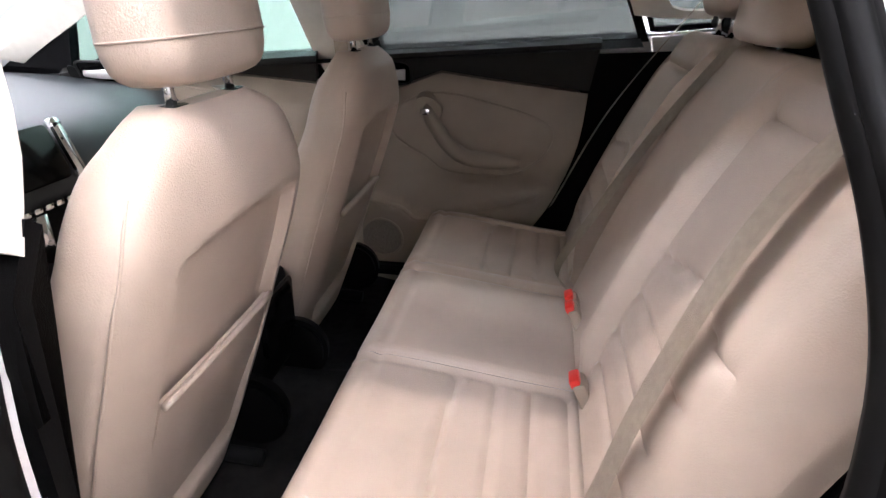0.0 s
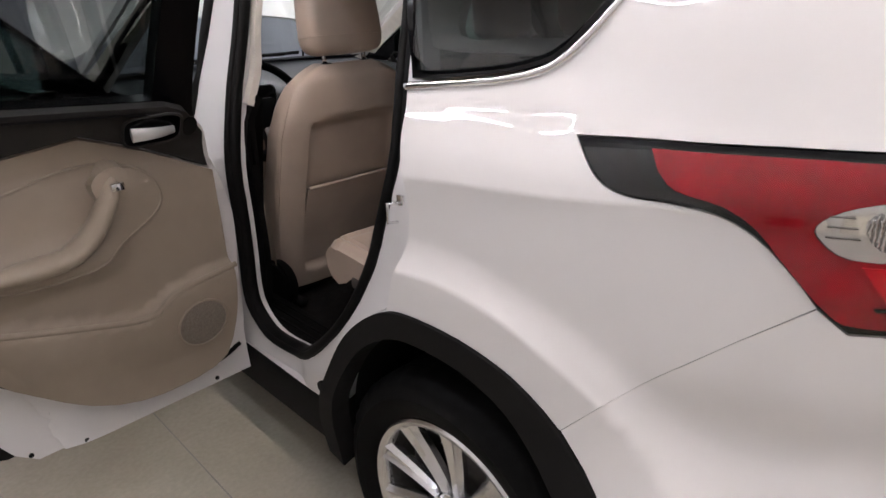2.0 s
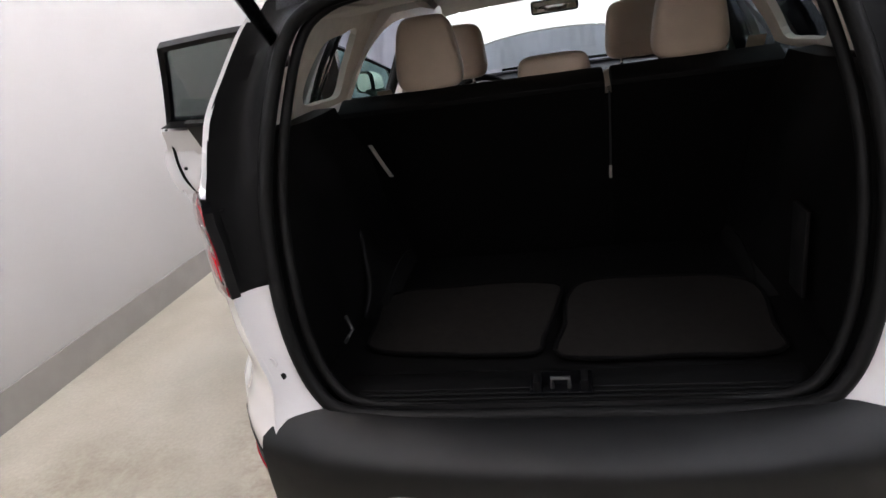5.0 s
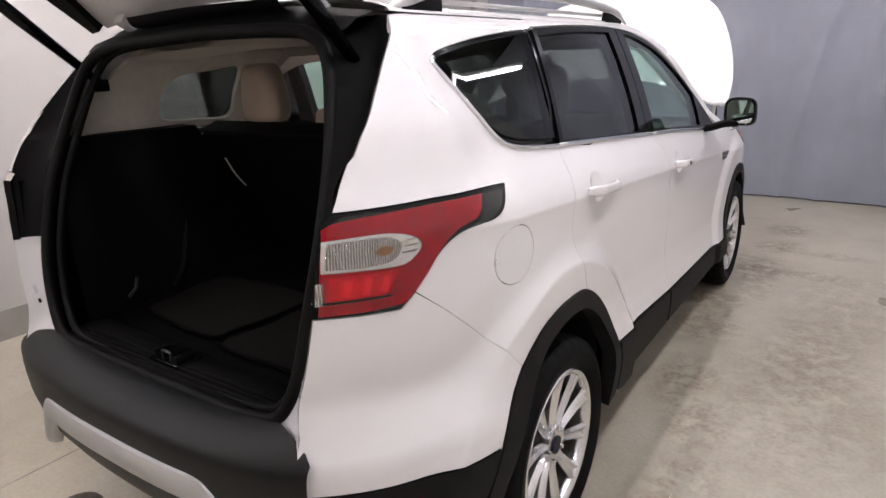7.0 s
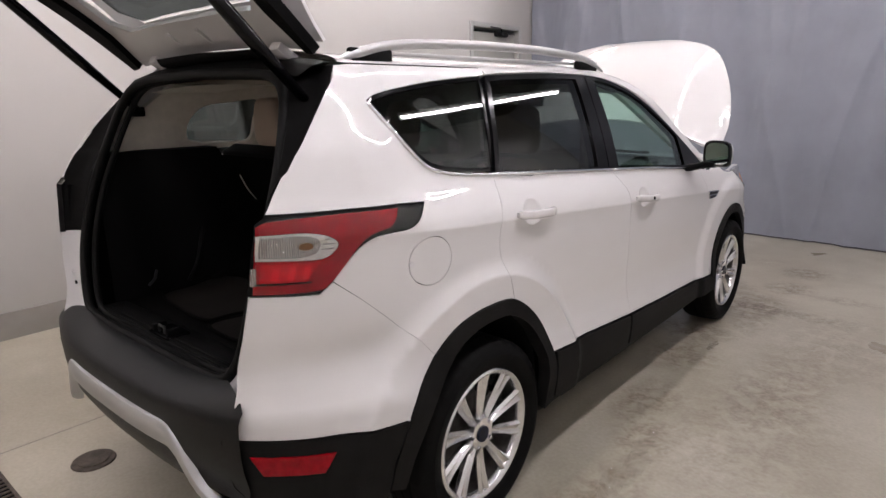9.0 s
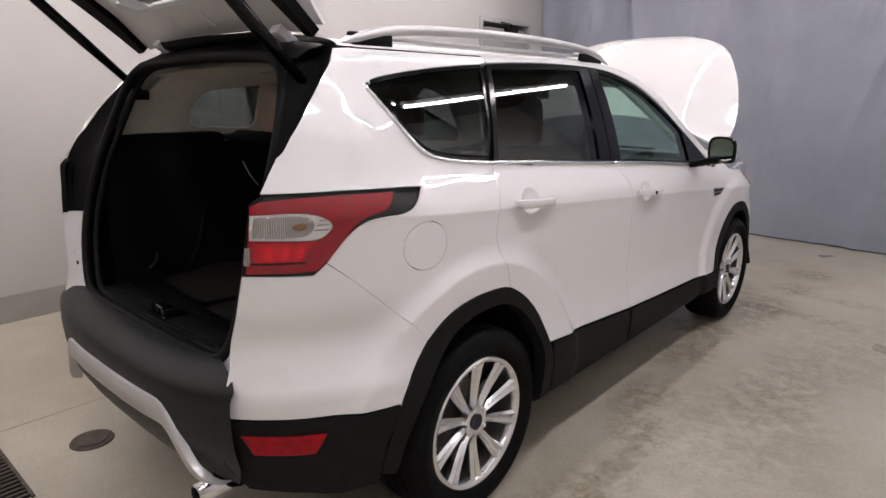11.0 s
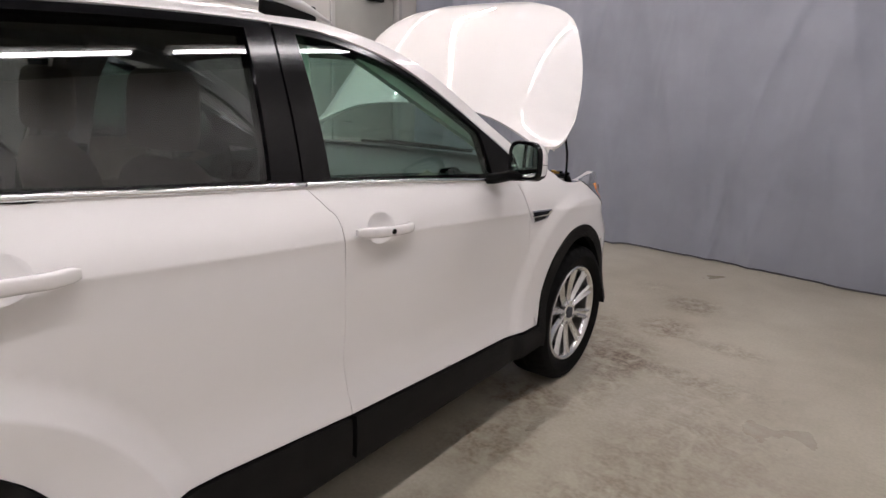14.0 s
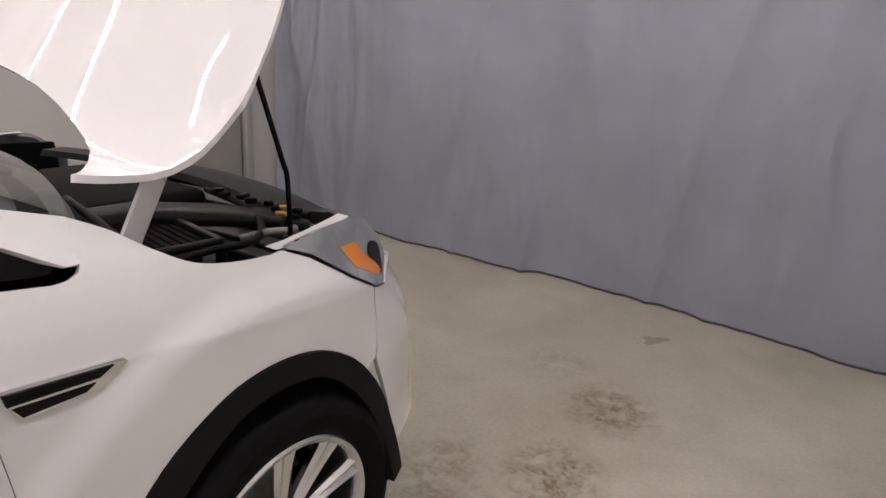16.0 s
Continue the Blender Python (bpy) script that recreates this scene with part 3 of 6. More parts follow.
    hl = side_panel("headlight", poly, s, HEADLENS, car, off=0.002, thick=0.03, gap=0.003, step=0.02)
    hl["label"] = "clear grey headlight with amber marker"
    side_panel("turn_signal", [(2.862, 0.976), (2.915, 0.974), (2.940, 0.945), (3.036, 0.878), (3.022, 0.862), (2.90, 0.925)], s, AMBER, hl, off=0.004, thick=0.01, gap=0, step=0.02)
    side_panel("lamp_bowl", smooth_path([(2.985, 0.955), (3.035, 0.935), (3.050, 0.880), (3.040, 0.862), (3.018, 0.895), (2.975, 0.925)], 3, True), s, GLOSSBLACK, hl, off=0.0045, thick=0.006, gap=0, step=0.012)
    side_panel("lamp_edge", [(2.775, 0.976), (2.87, 0.911), (2.97, 0.856), (3.05, 0.830), (3.0505, 0.834), (2.971, 0.860), (2.871, 0.9155), (2.777, 0.9795)], s, GLOSSBLACK, hl, off=0.003, thick=0.006, gap=0, step=0.02)
    # roof side rail and front pillar
    ys = np.linspace(0.345, 2.27, 44)
    poly = [(y, win_top(y) + 0.004) for y in ys] + [(2.325, 1.066), (2.365, 1.066), (2.375, 1.114), (2.35, 1.128), (2.31, 1.140)] + [(y, roof_edge(y)) for y in reversed(ys)]
    side_panel("roof_side_rail", poly, s, PAINT, car, gap=0, off=-0.0012)
    # quarter window with its bright moulding
    q = [p for p in WIN_TOP if p[0] < 0.30] + [(0.302, 1.574), (0.162, 1.252)] + list(reversed([(p[0] + 0.004, p[1] + 0.010) for p in QUARTER_LOW[1:-1]]))
    qw = sheet("quarter_window", shrink(q, 0.012), glass_fn(s, -0.008), PRIVACY, car, thick=0.004, flip=(s < 0))
    side_panel("window_seal", q, s, GLOSSBLACK, car, off=-0.006, thick=0.01, holes=[shrink(q, 0.014)], gap=0)
    pts = smooth_path([(-0.300, 1.500)] + QUARTER_LOW[::3] + [(0.157, 1.238)], 3)
    tube("window_moulding", [(s * (W(y, z) + 0.002), y, z) for y, z in pts], 0.0075, CHROME, car, sides=8)
    # roof rail
    pts = smooth_path([(-0.33, 1.612, 0.575), (-0.24, 1.638, 0.572), (-0.08, 1.668, 0.57), (0.2, 1.684, 0.57), (0.65, 1.690, 0.57), (1.0, 1.680, 0.57), (1.22, 1.655, 0.575), (1.36, 1.612, 0.58)], 6)
    rail = tube("roof_rail", [(s * x, y, z) for y, z, x in pts], [0.004 + 0.013 * min(1, 8 * min(i, len(pts) - 1 - i) / len(pts)) for i in range(len(pts))], SILVER, car, sides=12)
    for y0, y1 in ((-0.28, -0.10), (1.10, 1.30)):
        bm = box_bm((0.022, y1 - y0, 0.045), Matrix.Translation((s * 0.572, (y0 + y1) / 2, 1.632)), 0.008)
        part("rail_foot", bm, BLACKTRIM, rail)
    bm = box_bm((0.016, 1.5, 0.012), Matrix.Translation((s * 0.56, 0.5, 1.642)), 0.003)
    part("roof_drip_moulding", bm, SILVER, car)


HEADLENS = material("headlight_lens", (0.42, 0.43, 0.46), 0.12, metal=0.35, coat=1.0, vary=0.45, scale=9)
for s in (1, -1):
    build_side(s)

# roof
rows = []
for y in np.linspace(-0.345, 1.60, 26):
    ze = roof_edge(y) - 0.004
    xe = W(y, ze)
    rows.append([(xe * math.sin(a), y, ze + (0.055 - 0.02 * smoothstep(1.0, 1.55, y)) * math.cos(a)) for a in np.linspace(-math.pi / 2, math.pi / 2, 21)])
loft("roof", rows, PAINT, car)
# headliner under it
rows = [[(0.93 * x, y, z - 0.045) for x, y, z in r] for r in rows]
loft("headliner", rows, LINER, car)

# windscreen
rows = []
for k in range(13):
    t = k / 12
    r = []
    for a in np.linspace(-1, 1, 17):
        ya = 1.60 + t * (2.36 - 1.60)
        za = roof_edge(1.60) + t * (1.125 - roof_edge(1.60))
        xe = W(ya, za) - 0.01
        bow = 0.16 * (1 - a * a) * (0.35 + 0.65 * t)
        r.append((a * xe, ya + bow, za + 0.035 * (1 - a * a) * (1 - t)))
    rows.append(r)
ws = loft("windscreen", rows, WSGLASS, car)
ws.visible_shadow = False


# ---------------------------------------------------------------- doors, built closed and then swung
def swing(hinge, angle):
    return Matrix.Translation(hinge) @ Matrix.Rotation(radians(angle), 4, "Z") @ Matrix.Translation([-c for c in hinge])


def rear_outline():
    ys = np.linspace(0.157, 1.04, 10)[1:-1]
    low = [p for p in ARCH_O if p[0] > 0.142 and p[1] > 0.548]
    return list(REAR_SEAM) + low + [(0.70, 0.520)] + list(reversed(B_SEAM)) + [(y, belt(y)) for y in reversed(ys)]


def front_outline():
    ys = np.linspace(1.04, 2.115, 12)[1:-1]
    return list(B_SEAM) + [(1.6, 0.458)] + list(reversed(F_SEAM)) + [(y, belt(y)) for y in reversed(ys)]


def rear_frame():
    ys = np.linspace(0.325, 1.092, 24)
    outer = [(0.163, 1.239)] + [(y, win_top(y) - 0.001) for y in ys] + [(1.074, 1.46), (1.046, 1.168), (1.052, 1.125)]
    ys = np.linspace(0.345, 1.003, 20)
    hole = [(0.196, 1.248)] + [(y, win_top(y) - 0.022) for y in ys] + [(0.985, 1.45), (0.946, 1.192)]
    return outer, hole


def front_frame():
    ys = np.linspace(1.099, 2.28, 36)
    outer = [(1.051, 1.168), (1.079, 1.46)] + [(y, win_top(y) - 0.001) for y in ys] + [(2.322, 1.060), (2.316, 1.052), (2.30, 1.050), (2.24, 1.057), (2.12, 1.071), (1.80, 1.101), (1.50, 1.131)]
    ys = np.linspace(1.170, 1.955, 24)
    hole = [(1.152, 1.176), (1.164, 1.46)] + [(y, win_top(y) - 0.020) for y in ys] + [(2.005, 1.105)]
    return outer, hole


def pull_handle(s, y0, z0, y1, z1, parent, lock):
    ym, zm = (y0 + y1) / 2, (z0 + z1) / 2
    cup = sheet("handle_cup", ellipse(ym - 0.01, zm + 0.004, 0.062, 0.047, 28), lambda y, z: (s * (W(y, z) + 0.0004 - 0.015 * max(0, 1 - math.hypot((y - ym + 0.01) / 0.062, (z - zm - 0.004) / 0.047) ** 2)), y, z), PAINT, parent, thick=0.002, step=0.010, flip=(s < 0))
    rows = []
    n = 26
    for i in range(n):
        t = i / (n - 1)
        y, z = y0 + (y1 - y0) * t, z0 + (z1 - z0) * t
        e = min(1, math.sin(math.pi * min(max(t, 0.012), 0.988)) * 5)
        off = 0.012 + 0.022 * min(1, 4 * t, 4 * (1 - t))
        hh, th = 0.0155 * (0.55 + 0.45 * e), 0.011 * (0.5 + 0.5 * e)
        c = W(ym, zm) + off
        rows.append([(s * (c + th * math.copysign(abs(math.cos(a)) ** 0.6, math.cos(a))), y, z + hh * math.copysign(abs(math.sin(a)) ** 0.6, math.sin(a))) for a in np.linspace(0, 2 * math.pi, 17)[:-1]])
    h = loft("door_handle", rows, PAINT, parent, close_u=True, caps=True)
    if lock:
        bm = bmesh.new()
        bmesh.ops.create_cone(bm, cap_ends=True, segments=18, radius1=0.008, radius2=0.008, depth=0.004, matrix=Matrix.Translation((s * (W(ym, zm) + 0.047), ym - 0.005, zm)) @ Matrix.Rotation(radians(90), 4, "Y"))
        part("lock_cylinder", bm, GLOSSBLACK, h)


LIP = [(0.30, 0.80), (0.44, 0.758), (0.621, 0.703), (0.806, 0.655), (0.898, 0.698), (1.07, 0.720)]
LIP_Z = pchip(LIP)


def fy(front, y):
    """The rear door's lengthwise place, moved to the front door where asked."""
    return 1.13 + (y - 0.30) * 1.2 if front else y


def trim_depth(front, y, z):
    """How far the trim's face lies inside the outer skin."""
    u = 0.30 + (y - 1.13) / 1.2 if front else y
    d = 0.125 + 0.012 * smoothstep(1.10, 0.98, z)
    lip = LIP_Z(min(1.07, max(0.30, u)))
    d += 0.032 * smoothstep(lip + 0.020, lip - 0.016, z) * smoothstep(0.36, 0.5, u)
    # shelf of the armrest
    d += 0.040 * math.exp(-((z - 0.845) / 0.045) ** 2) * smoothstep(0.42, 0.52, u) * (1 - smoothstep(0.72, 0.82, u))
    return d


def door_inner(s, front, parent, opened):
    """Inner shell, trim, armrest, handle and speaker of a door."""
    if opened:
        if front:
            shell = list(B_SEAM)[:-1] + [(1.125, 0.325), (2.235, 0.31)] + list(reversed(F_SEAM)) + [(2.0, belt(2.0)), (1.5, belt(1.5))]
        else:
            shell = list(REAR_SEAM) + [p for p in ARCH_O if p[0] > 0.142 and p[1] > 0.548] + [(0.40, 0.47), (0.465, 0.36), (0.51, 0.322), (1.105, 0.312)] + [p for p in list(reversed(B_SEAM))[1:] if p[1] < 0.88] + [(1.106, 0.94), (1.085, 1.00), (1.066, 1.06), (1.040, 1.105), (0.98, 1.142), (0.75, belt(0.75)), (0.4, belt(0.4))]
        side_panel("inner_panel", shrink(shell, 0.004), s, PAINT_JAMB, parent, off=-0.012, thick=0.085, gap=0)
    m = lambda pts: [(fy(front, y), z) for y, z in pts]
    low = m(smooth_path([(0.319, 1.072), (0.335, 0.921), (0.381, 0.768), (0.439, 0.662), (0.538, 0.542), (0.70, 0.438), (0.86, 0.412), (1.01, 0.445), (1.055, 0.60), (1.062, 0.80), (1.062, 0.985)], 3) + [(0.896, 1.066), (0.755, 1.121), (0.541, 1.093)])
    up = m([(0.30, 1.222), (0.317, 1.080), (0.541, 1.101), (0.755, 1.129), (0.896, 1.074), (1.058, 0.994), (1.045, 1.09), (0.997, 1.150), (0.95, 1.170), (0.6, 1.198)])
    if front:
        up = [(y, z - 0.015) if z < 1.14 and y > 1.6 else (y, min(z, belt(y))) for y, z in up]
    at = lambda o: (lambda y, z: (s * (W(y, z) - trim_depth(front, y, z) - o), y, z))
    fu = lambda y, z: (s * (W(y, z) - 0.122 - 0.012 * math.sin(math.pi * smoothstep(1.02, 1.24, z))), y, z)
    sheet("upper_trim", up, fu, DOORBLACK, parent, thick=0.03, step=0.03, flip=(s > 0))
    sheet("trim_panel", low, at(0), TRIM, parent, thick=0.035, step=0.016, flip=(s > 0))
    # soft insert with a raised edge
    ins = m(smooth_path([(0.413, 0.949), (0.468, 0.996), (0.609, 1.033), (0.756, 1.058), (0.873, 1.028), (0.913, 0.965), (0.894, 0.913), (0.80, 0.86), (0.72, 0.825), (0.566, 0.822), (0.45, 0.87)], 4, True))
    sheet("trim_insert", ins, at(0.004), TRIM, parent, thick=0.01, step=0.02, flip=(s > 0))
    tube("insert_seam", [at(0.003)(y, z) for y, z in ins], 0.004, TRIM, parent, sides=6, closed=True)
    # armrest and pull
    rows = []
    path = m(smooth_path([(0.505, 0.862), (0.60, 0.866), (0.675, 0.876), (0.73, 0.915), (0.772, 0.970), (0.805, 1.022)], 6))
    for i, (y, z) in enumerate(path):
        t = i / (len(path) - 1)
        r = (0.026 - 0.004 * t) * (0.5 + 0.5 * min(1, 6 * t + 0.1, 8 * (1 - t) + 0.3))
        x = W(y, z) - 0.170 - 0.012 * math.sin(math.pi * t)
        ny, nz = (0, 1) if t < 0.35 else (-0.6, 0.8)
        rows.append([(s * (x + 1.5 * r * math.cos(a)), y + ny * r * math.sin(a), z + nz * r * math.sin(a)) for a in np.linspace(0, 2 * math.pi, 15)[:-1]])
    loft("armrest", rows, TRIM, parent, close_u=True, caps=True)
    y, z = fy(front, 0.797), 1.012
    part("window_switch", box_bm((0.012, 0.030, 0.018), Matrix.Translation((s * (W(y, z) - 0.203), y, z)), 0.003), CHROME, parent)
    # inner handle in its bowl
    y, z = fy(front, 0.915), 1.118 - (0.03 if front else 0)
    bowl = [(y + 0.070 * math.copysign(abs(math.cos(a)) ** 0.5, math.cos(a)), z + 0.036 * math.copysign(abs(math.sin(a)) ** 0.5, math.sin(a))) for a in np.linspace(0, 2 * math.pi, 33)[:-1]]
    tube("bowl_rim", [(s * (W(u, v) - 0.139), u, v) for u, v in bowl], 0.004, DOORBLACK, parent, sides=6, closed=True)
    sheet("tweeter_grille", ellipse(y + 0.093, z - 0.006, 0.019, 0.024, 20), lambda u, v: (s * (W(u, v) - 0.136), u, v), CLAD, parent, thick=0.004, step=0.012, flip=(s > 0))
    sheet("switch_pad", smooth_path([(fy(front, u), v) for u, v in ((0.752, 1.020), (0.795, 1.052), (0.834, 1.036), (0.820, 0.985), (0.792, 0.940), (0.768, 0.965))], 4, True), lambda u, v: (s * (W(u, v) - 0.176), u, v), TRIM, parent, thick=0.05, step=0.015, flip=(s > 0))
    sheet("handle_bowl", bowl, lambda u, v: (s * (W(u, v) - 0.137), u, v), GLOSSBLACK, parent, thick=0.006, step=0.02, flip=(s > 0))
    rows = []
    for i in range(13):
        t = i / 12
        yy = y - 0.052 + 0.10 * t
        hh = 0.017 * (1 - 0.45 * t)
        c = W(yy, z) - 0.144 - 0.014 * math.sin(math.pi * t)
        rows.append([(s * (c + 0.006 * math.cos(a)), yy, z - 0.004 + hh * math.sin(a)) for a in np.linspace(0, 2 * math.pi, 11)[:-1]])
    loft("inner_handle", rows, SILVER, parent, close_u=True, caps=True)
    y, z = fy(front, 0.948), 0.580
    sheet("speaker_grille", ellipse(y, z, 0.066, 0.066, 30), at(0.004), SPEAKER, parent, thick=0.008, step=0.016, flip=(s > 0))
    tube("speaker_ring", [at(0.004)(*p) for p in ellipse(y, z, 0.070, 0.070, 30)], 0.004, TRIM, parent, sides=6, closed=True)
    tube("pocket_lip", [at(0.0)(y, z) for y, z in m(smooth_path([(p, q - 0.004) for p, q in LIP[1:]], 6))], 0.008, TRIM, parent, sides=8)
    if opened:
        ring = m(smooth_path([(0.18, 1.20), (0.155, 1.10), (0.16, 0.98), (0.20, 0.86), (0.30, 0.74), (0.441, 0.620), (0.55, 0.515), (0.66, 0.440), (0.80, 0.392), (1.00, 0.395), (1.085, 0.42)], 5))
        tube("door_seal", [(s * (W(y, z) - 0.101), y, z) for y, z in ring], 0.007, RUBBER, parent, sides=8)
        for yy, zz, r in ((0.575, 0.445, 0.012), (0.50, 0.36, 0.006), (0.62, 0.345, 0.006), (0.99, 0.345, 0.006), (0.22, 0.90, 0.007), (0.185, 1.0, 0.009)):
            yy = fy(front, yy)
            bm = bmesh.new()
            bmesh.ops.create_cone(bm, cap_ends=True, segments=14, radius1=r, radius2=r, depth=0.006, matrix=Matrix.Translation((s * (W(yy, zz) - 0.098), yy, zz)) @ Matrix.Rotation(radians(90), 4, "Y"))
            part("drain_plug", bm, SILVER if r > 0.01 else RUBBER, parent)
        if not front:
            part("door_latch", box_bm((0.05, 0.012, 0.10), Matrix.Translation((s * 0.835, 0.105, 0.99)), 0.004), GLOSSBLACK, parent)




def door_mirror(s, parent):
    prof = [(0.010, 0.80), (0.002, 0.93), (0.0, 0.97), (0.006, 1.0), (0.03, 1.03), (0.06, 1.01), (0.095, 0.92), (0.122, 0.74), (0.140, 0.42), (0.146, 0.02)]
    rows = []
    for d, k in prof:
        r = []
        for a in np.linspace(0, 2 * math.pi, 33)[:-1]:
            ca, sa = math.cos(a), math.sin(a)
            px = 0.079 * math.copysign(abs(ca) ** 0.62, ca) * k
            pz = (0.074 if sa > 0 else 0.064) * math.copysign(abs(sa) ** 0.55, sa) * k
            r.append((s * (0.998 + px), 1.875 + 0.8 * d - 0.36 * px, 1.182 + pz - 0.10 * d))
        rows.append(r)
    loft("mirror_rim", rows[:5], GLOSSBLACK, parent, close_u=True)
    cap = [k for k in range(-2, 19)]
    loft("mirror_cap", [[r[k % 32] for k in cap] for r in rows[4:]], PAINT, parent)
    tube("cap_seam", [rows[k][0] for k in range(3, 9)], 0.0011, BLACKTRIM, parent, sides=6)
    loft("mirror_skirt", [[r[k % 32] for k in range(18, 31)] for r in rows[4:]], BLACKTRIM, parent)
    face = [(s * (0.998 + 0.071 * math.copysign(abs(math.cos(a)) ** 0.62, math.cos(a))), 1.882 - 0.36 * 0.071 * math.copysign(abs(math.cos(a)) ** 0.62, math.cos(a)), 1.182 + 0.062 * math.copysign(abs(math.sin(a)) ** 0.55, math.sin(a))) for a in np.linspace(0, 2 * math.pi, 29)[:-1]]
    mesh_part("mirror_glass", face, [tuple(range(28))], MIRROR, parent, smooth=False)
    rows = []
    for k in range(9):
        t = k / 8
        x = 0.835 + 0.20 * t
        zc = 1.098 + 0.028 * smoothstep(0, 0.6, t)
        hy, hz = 0.046 + 0.012 * math.sin(math.pi * t), 0.020 * (1 - 0.6 * smoothstep(0.7, 1.0, t))
        rows.append([(s * x, 1.935 + hy * math.copysign(abs(math.cos(a)) ** 0.6, math.cos(a)), zc + hz * math.copysign(abs(math.sin(a)) ** 0.7, math.sin(a))) for a in np.linspace(0, 2 * math.pi, 17)[:-1]])
    loft("mirror_arm", rows, BLACKTRIM, parent, close_u=True, caps=True)


MIRROR = material("mirror_glass", (0.85, 0.87, 0.86), 0.02, metal=1.0)


def door(s, front, opened):
    d = empty("front_door" if front else "rear_door", parent=car)
    d["label"] = ("open " if opened else "closed ") + ("front" if front else "rear") + " door, white outside, beige and black inside"
    side_panel("door_skin", front_outline() if front else rear_outline(), s, PAINT, d, crease=True, step=0.026, holes=[ellipse(1.274, 1.024, 0.0615, 0.0465, 28) if front else ellipse(0.295, 1.098, 0.0615, 0.0465, 28)])
    outer, hole = front_frame() if front else rear_frame()
    sheet("window_frame", outer, glass_fn(s, -0.003), GLOSSBLACK, d, thick=0.045, holes=[hole], gap=0.001, flip=(s < 0))
    g = sheet("window_glass", shrink(hole, -0.008), glass_fn(s, -0.012), GLASS if front else PRIVACY, d, thick=0.004, flip=(s < 0))
    b = (1.045, 2.115) if front else (0.160, 1.035)
    tube("belt_moulding", [(s * (W(y, belt(y)) + 0.003), y, belt(y) + 0.002) for y in np.linspace(b[0], b[1], 24)], 0.0085, CHROME, d, sides=8)
    if front:
        pull_handle(s, 1.160, 1.030, 1.408, 1.010, d, True)
        door_mirror(s, d)
    else:
        pull_handle(s, 0.182, 1.102, 0.428, 1.086, d, False)
    door_inner(s, front, d, opened)
    ends = (1.06, 1.95) if front else (0.19, 0.90)
    loft("window_sill_trim", [[(s * (W(y, belt(y)) - o), y, belt(y) - h) for y in np.linspace(ends[0], ends[1], 16)] for o, h in ((0.010, 0.004), (0.05, 0.006), (0.135, 0.022))], BLACKTRIM, d)
    clad = [(1.124, 0.478), (1.7, 0.445), (2.236, 0.421), (2.243, 0.322), (1.135, 0.322)] if front else [(0.384, 0.544), (0.70, 0.514), (1.106, 0.479), (1.116, 0.322), (0.46, 0.322), (0.405, 0.345)]
    side_panel("door_cladding", clad, s, CLAD, d, off=0.008, thick=0.02, step=0.026)
    return d


door(1, True, False)
door(1, False, False)
rd = door(-1, False, True)
rd.matrix_basis = Matrix.Translation((0, -0.115, 0)) @ swing((-0.868, 1.095, 0.0), -87)
fd = door(-1, True, True)
fd.matrix_basis = Matrix.Translation((0, -0.04, 0)) @ swing((-0.868, 2.20, 0.0), -55)
tube("check_strap", [(-0.79, 1.0, 0.867), (-0.86, 0.985, 0.867), (-0.94, 0.95, 0.867)], 0.008, RUBBER, car, sides=6)

# door jambs on the open side: pillar, sill, rear jamb, with black seals
OPENING = smooth_path([(1.02, 1.42), (0.968, 1.25), (0.930, 1.08), (0.910, 0.90), (0.905, 0.70), (0.885, 0.56), (0.80, 0.492), (0.70, 0.482), (0.58, 0.505), (0.475, 0.58), (0.362, 0.70), (0.267, 0.855), (0.222, 0.985), (0.208, 1.09), (0.218, 1.18), (0.245, 1.28), (0.30, 1.43), (0.42, 1.535), (0.70, 1.555), (1.0, 1.545), (1.07, 1.50)], 5, True)


def grow(poly, d):
    return shrink(poly, -d)


def WJ(y, z):
    """The jamb's half width: the body's, without its crease."""
    return sum(W(y, z + d) for d in (-0.14, -0.07, 0.0, 0.07, 0.14)) / 5


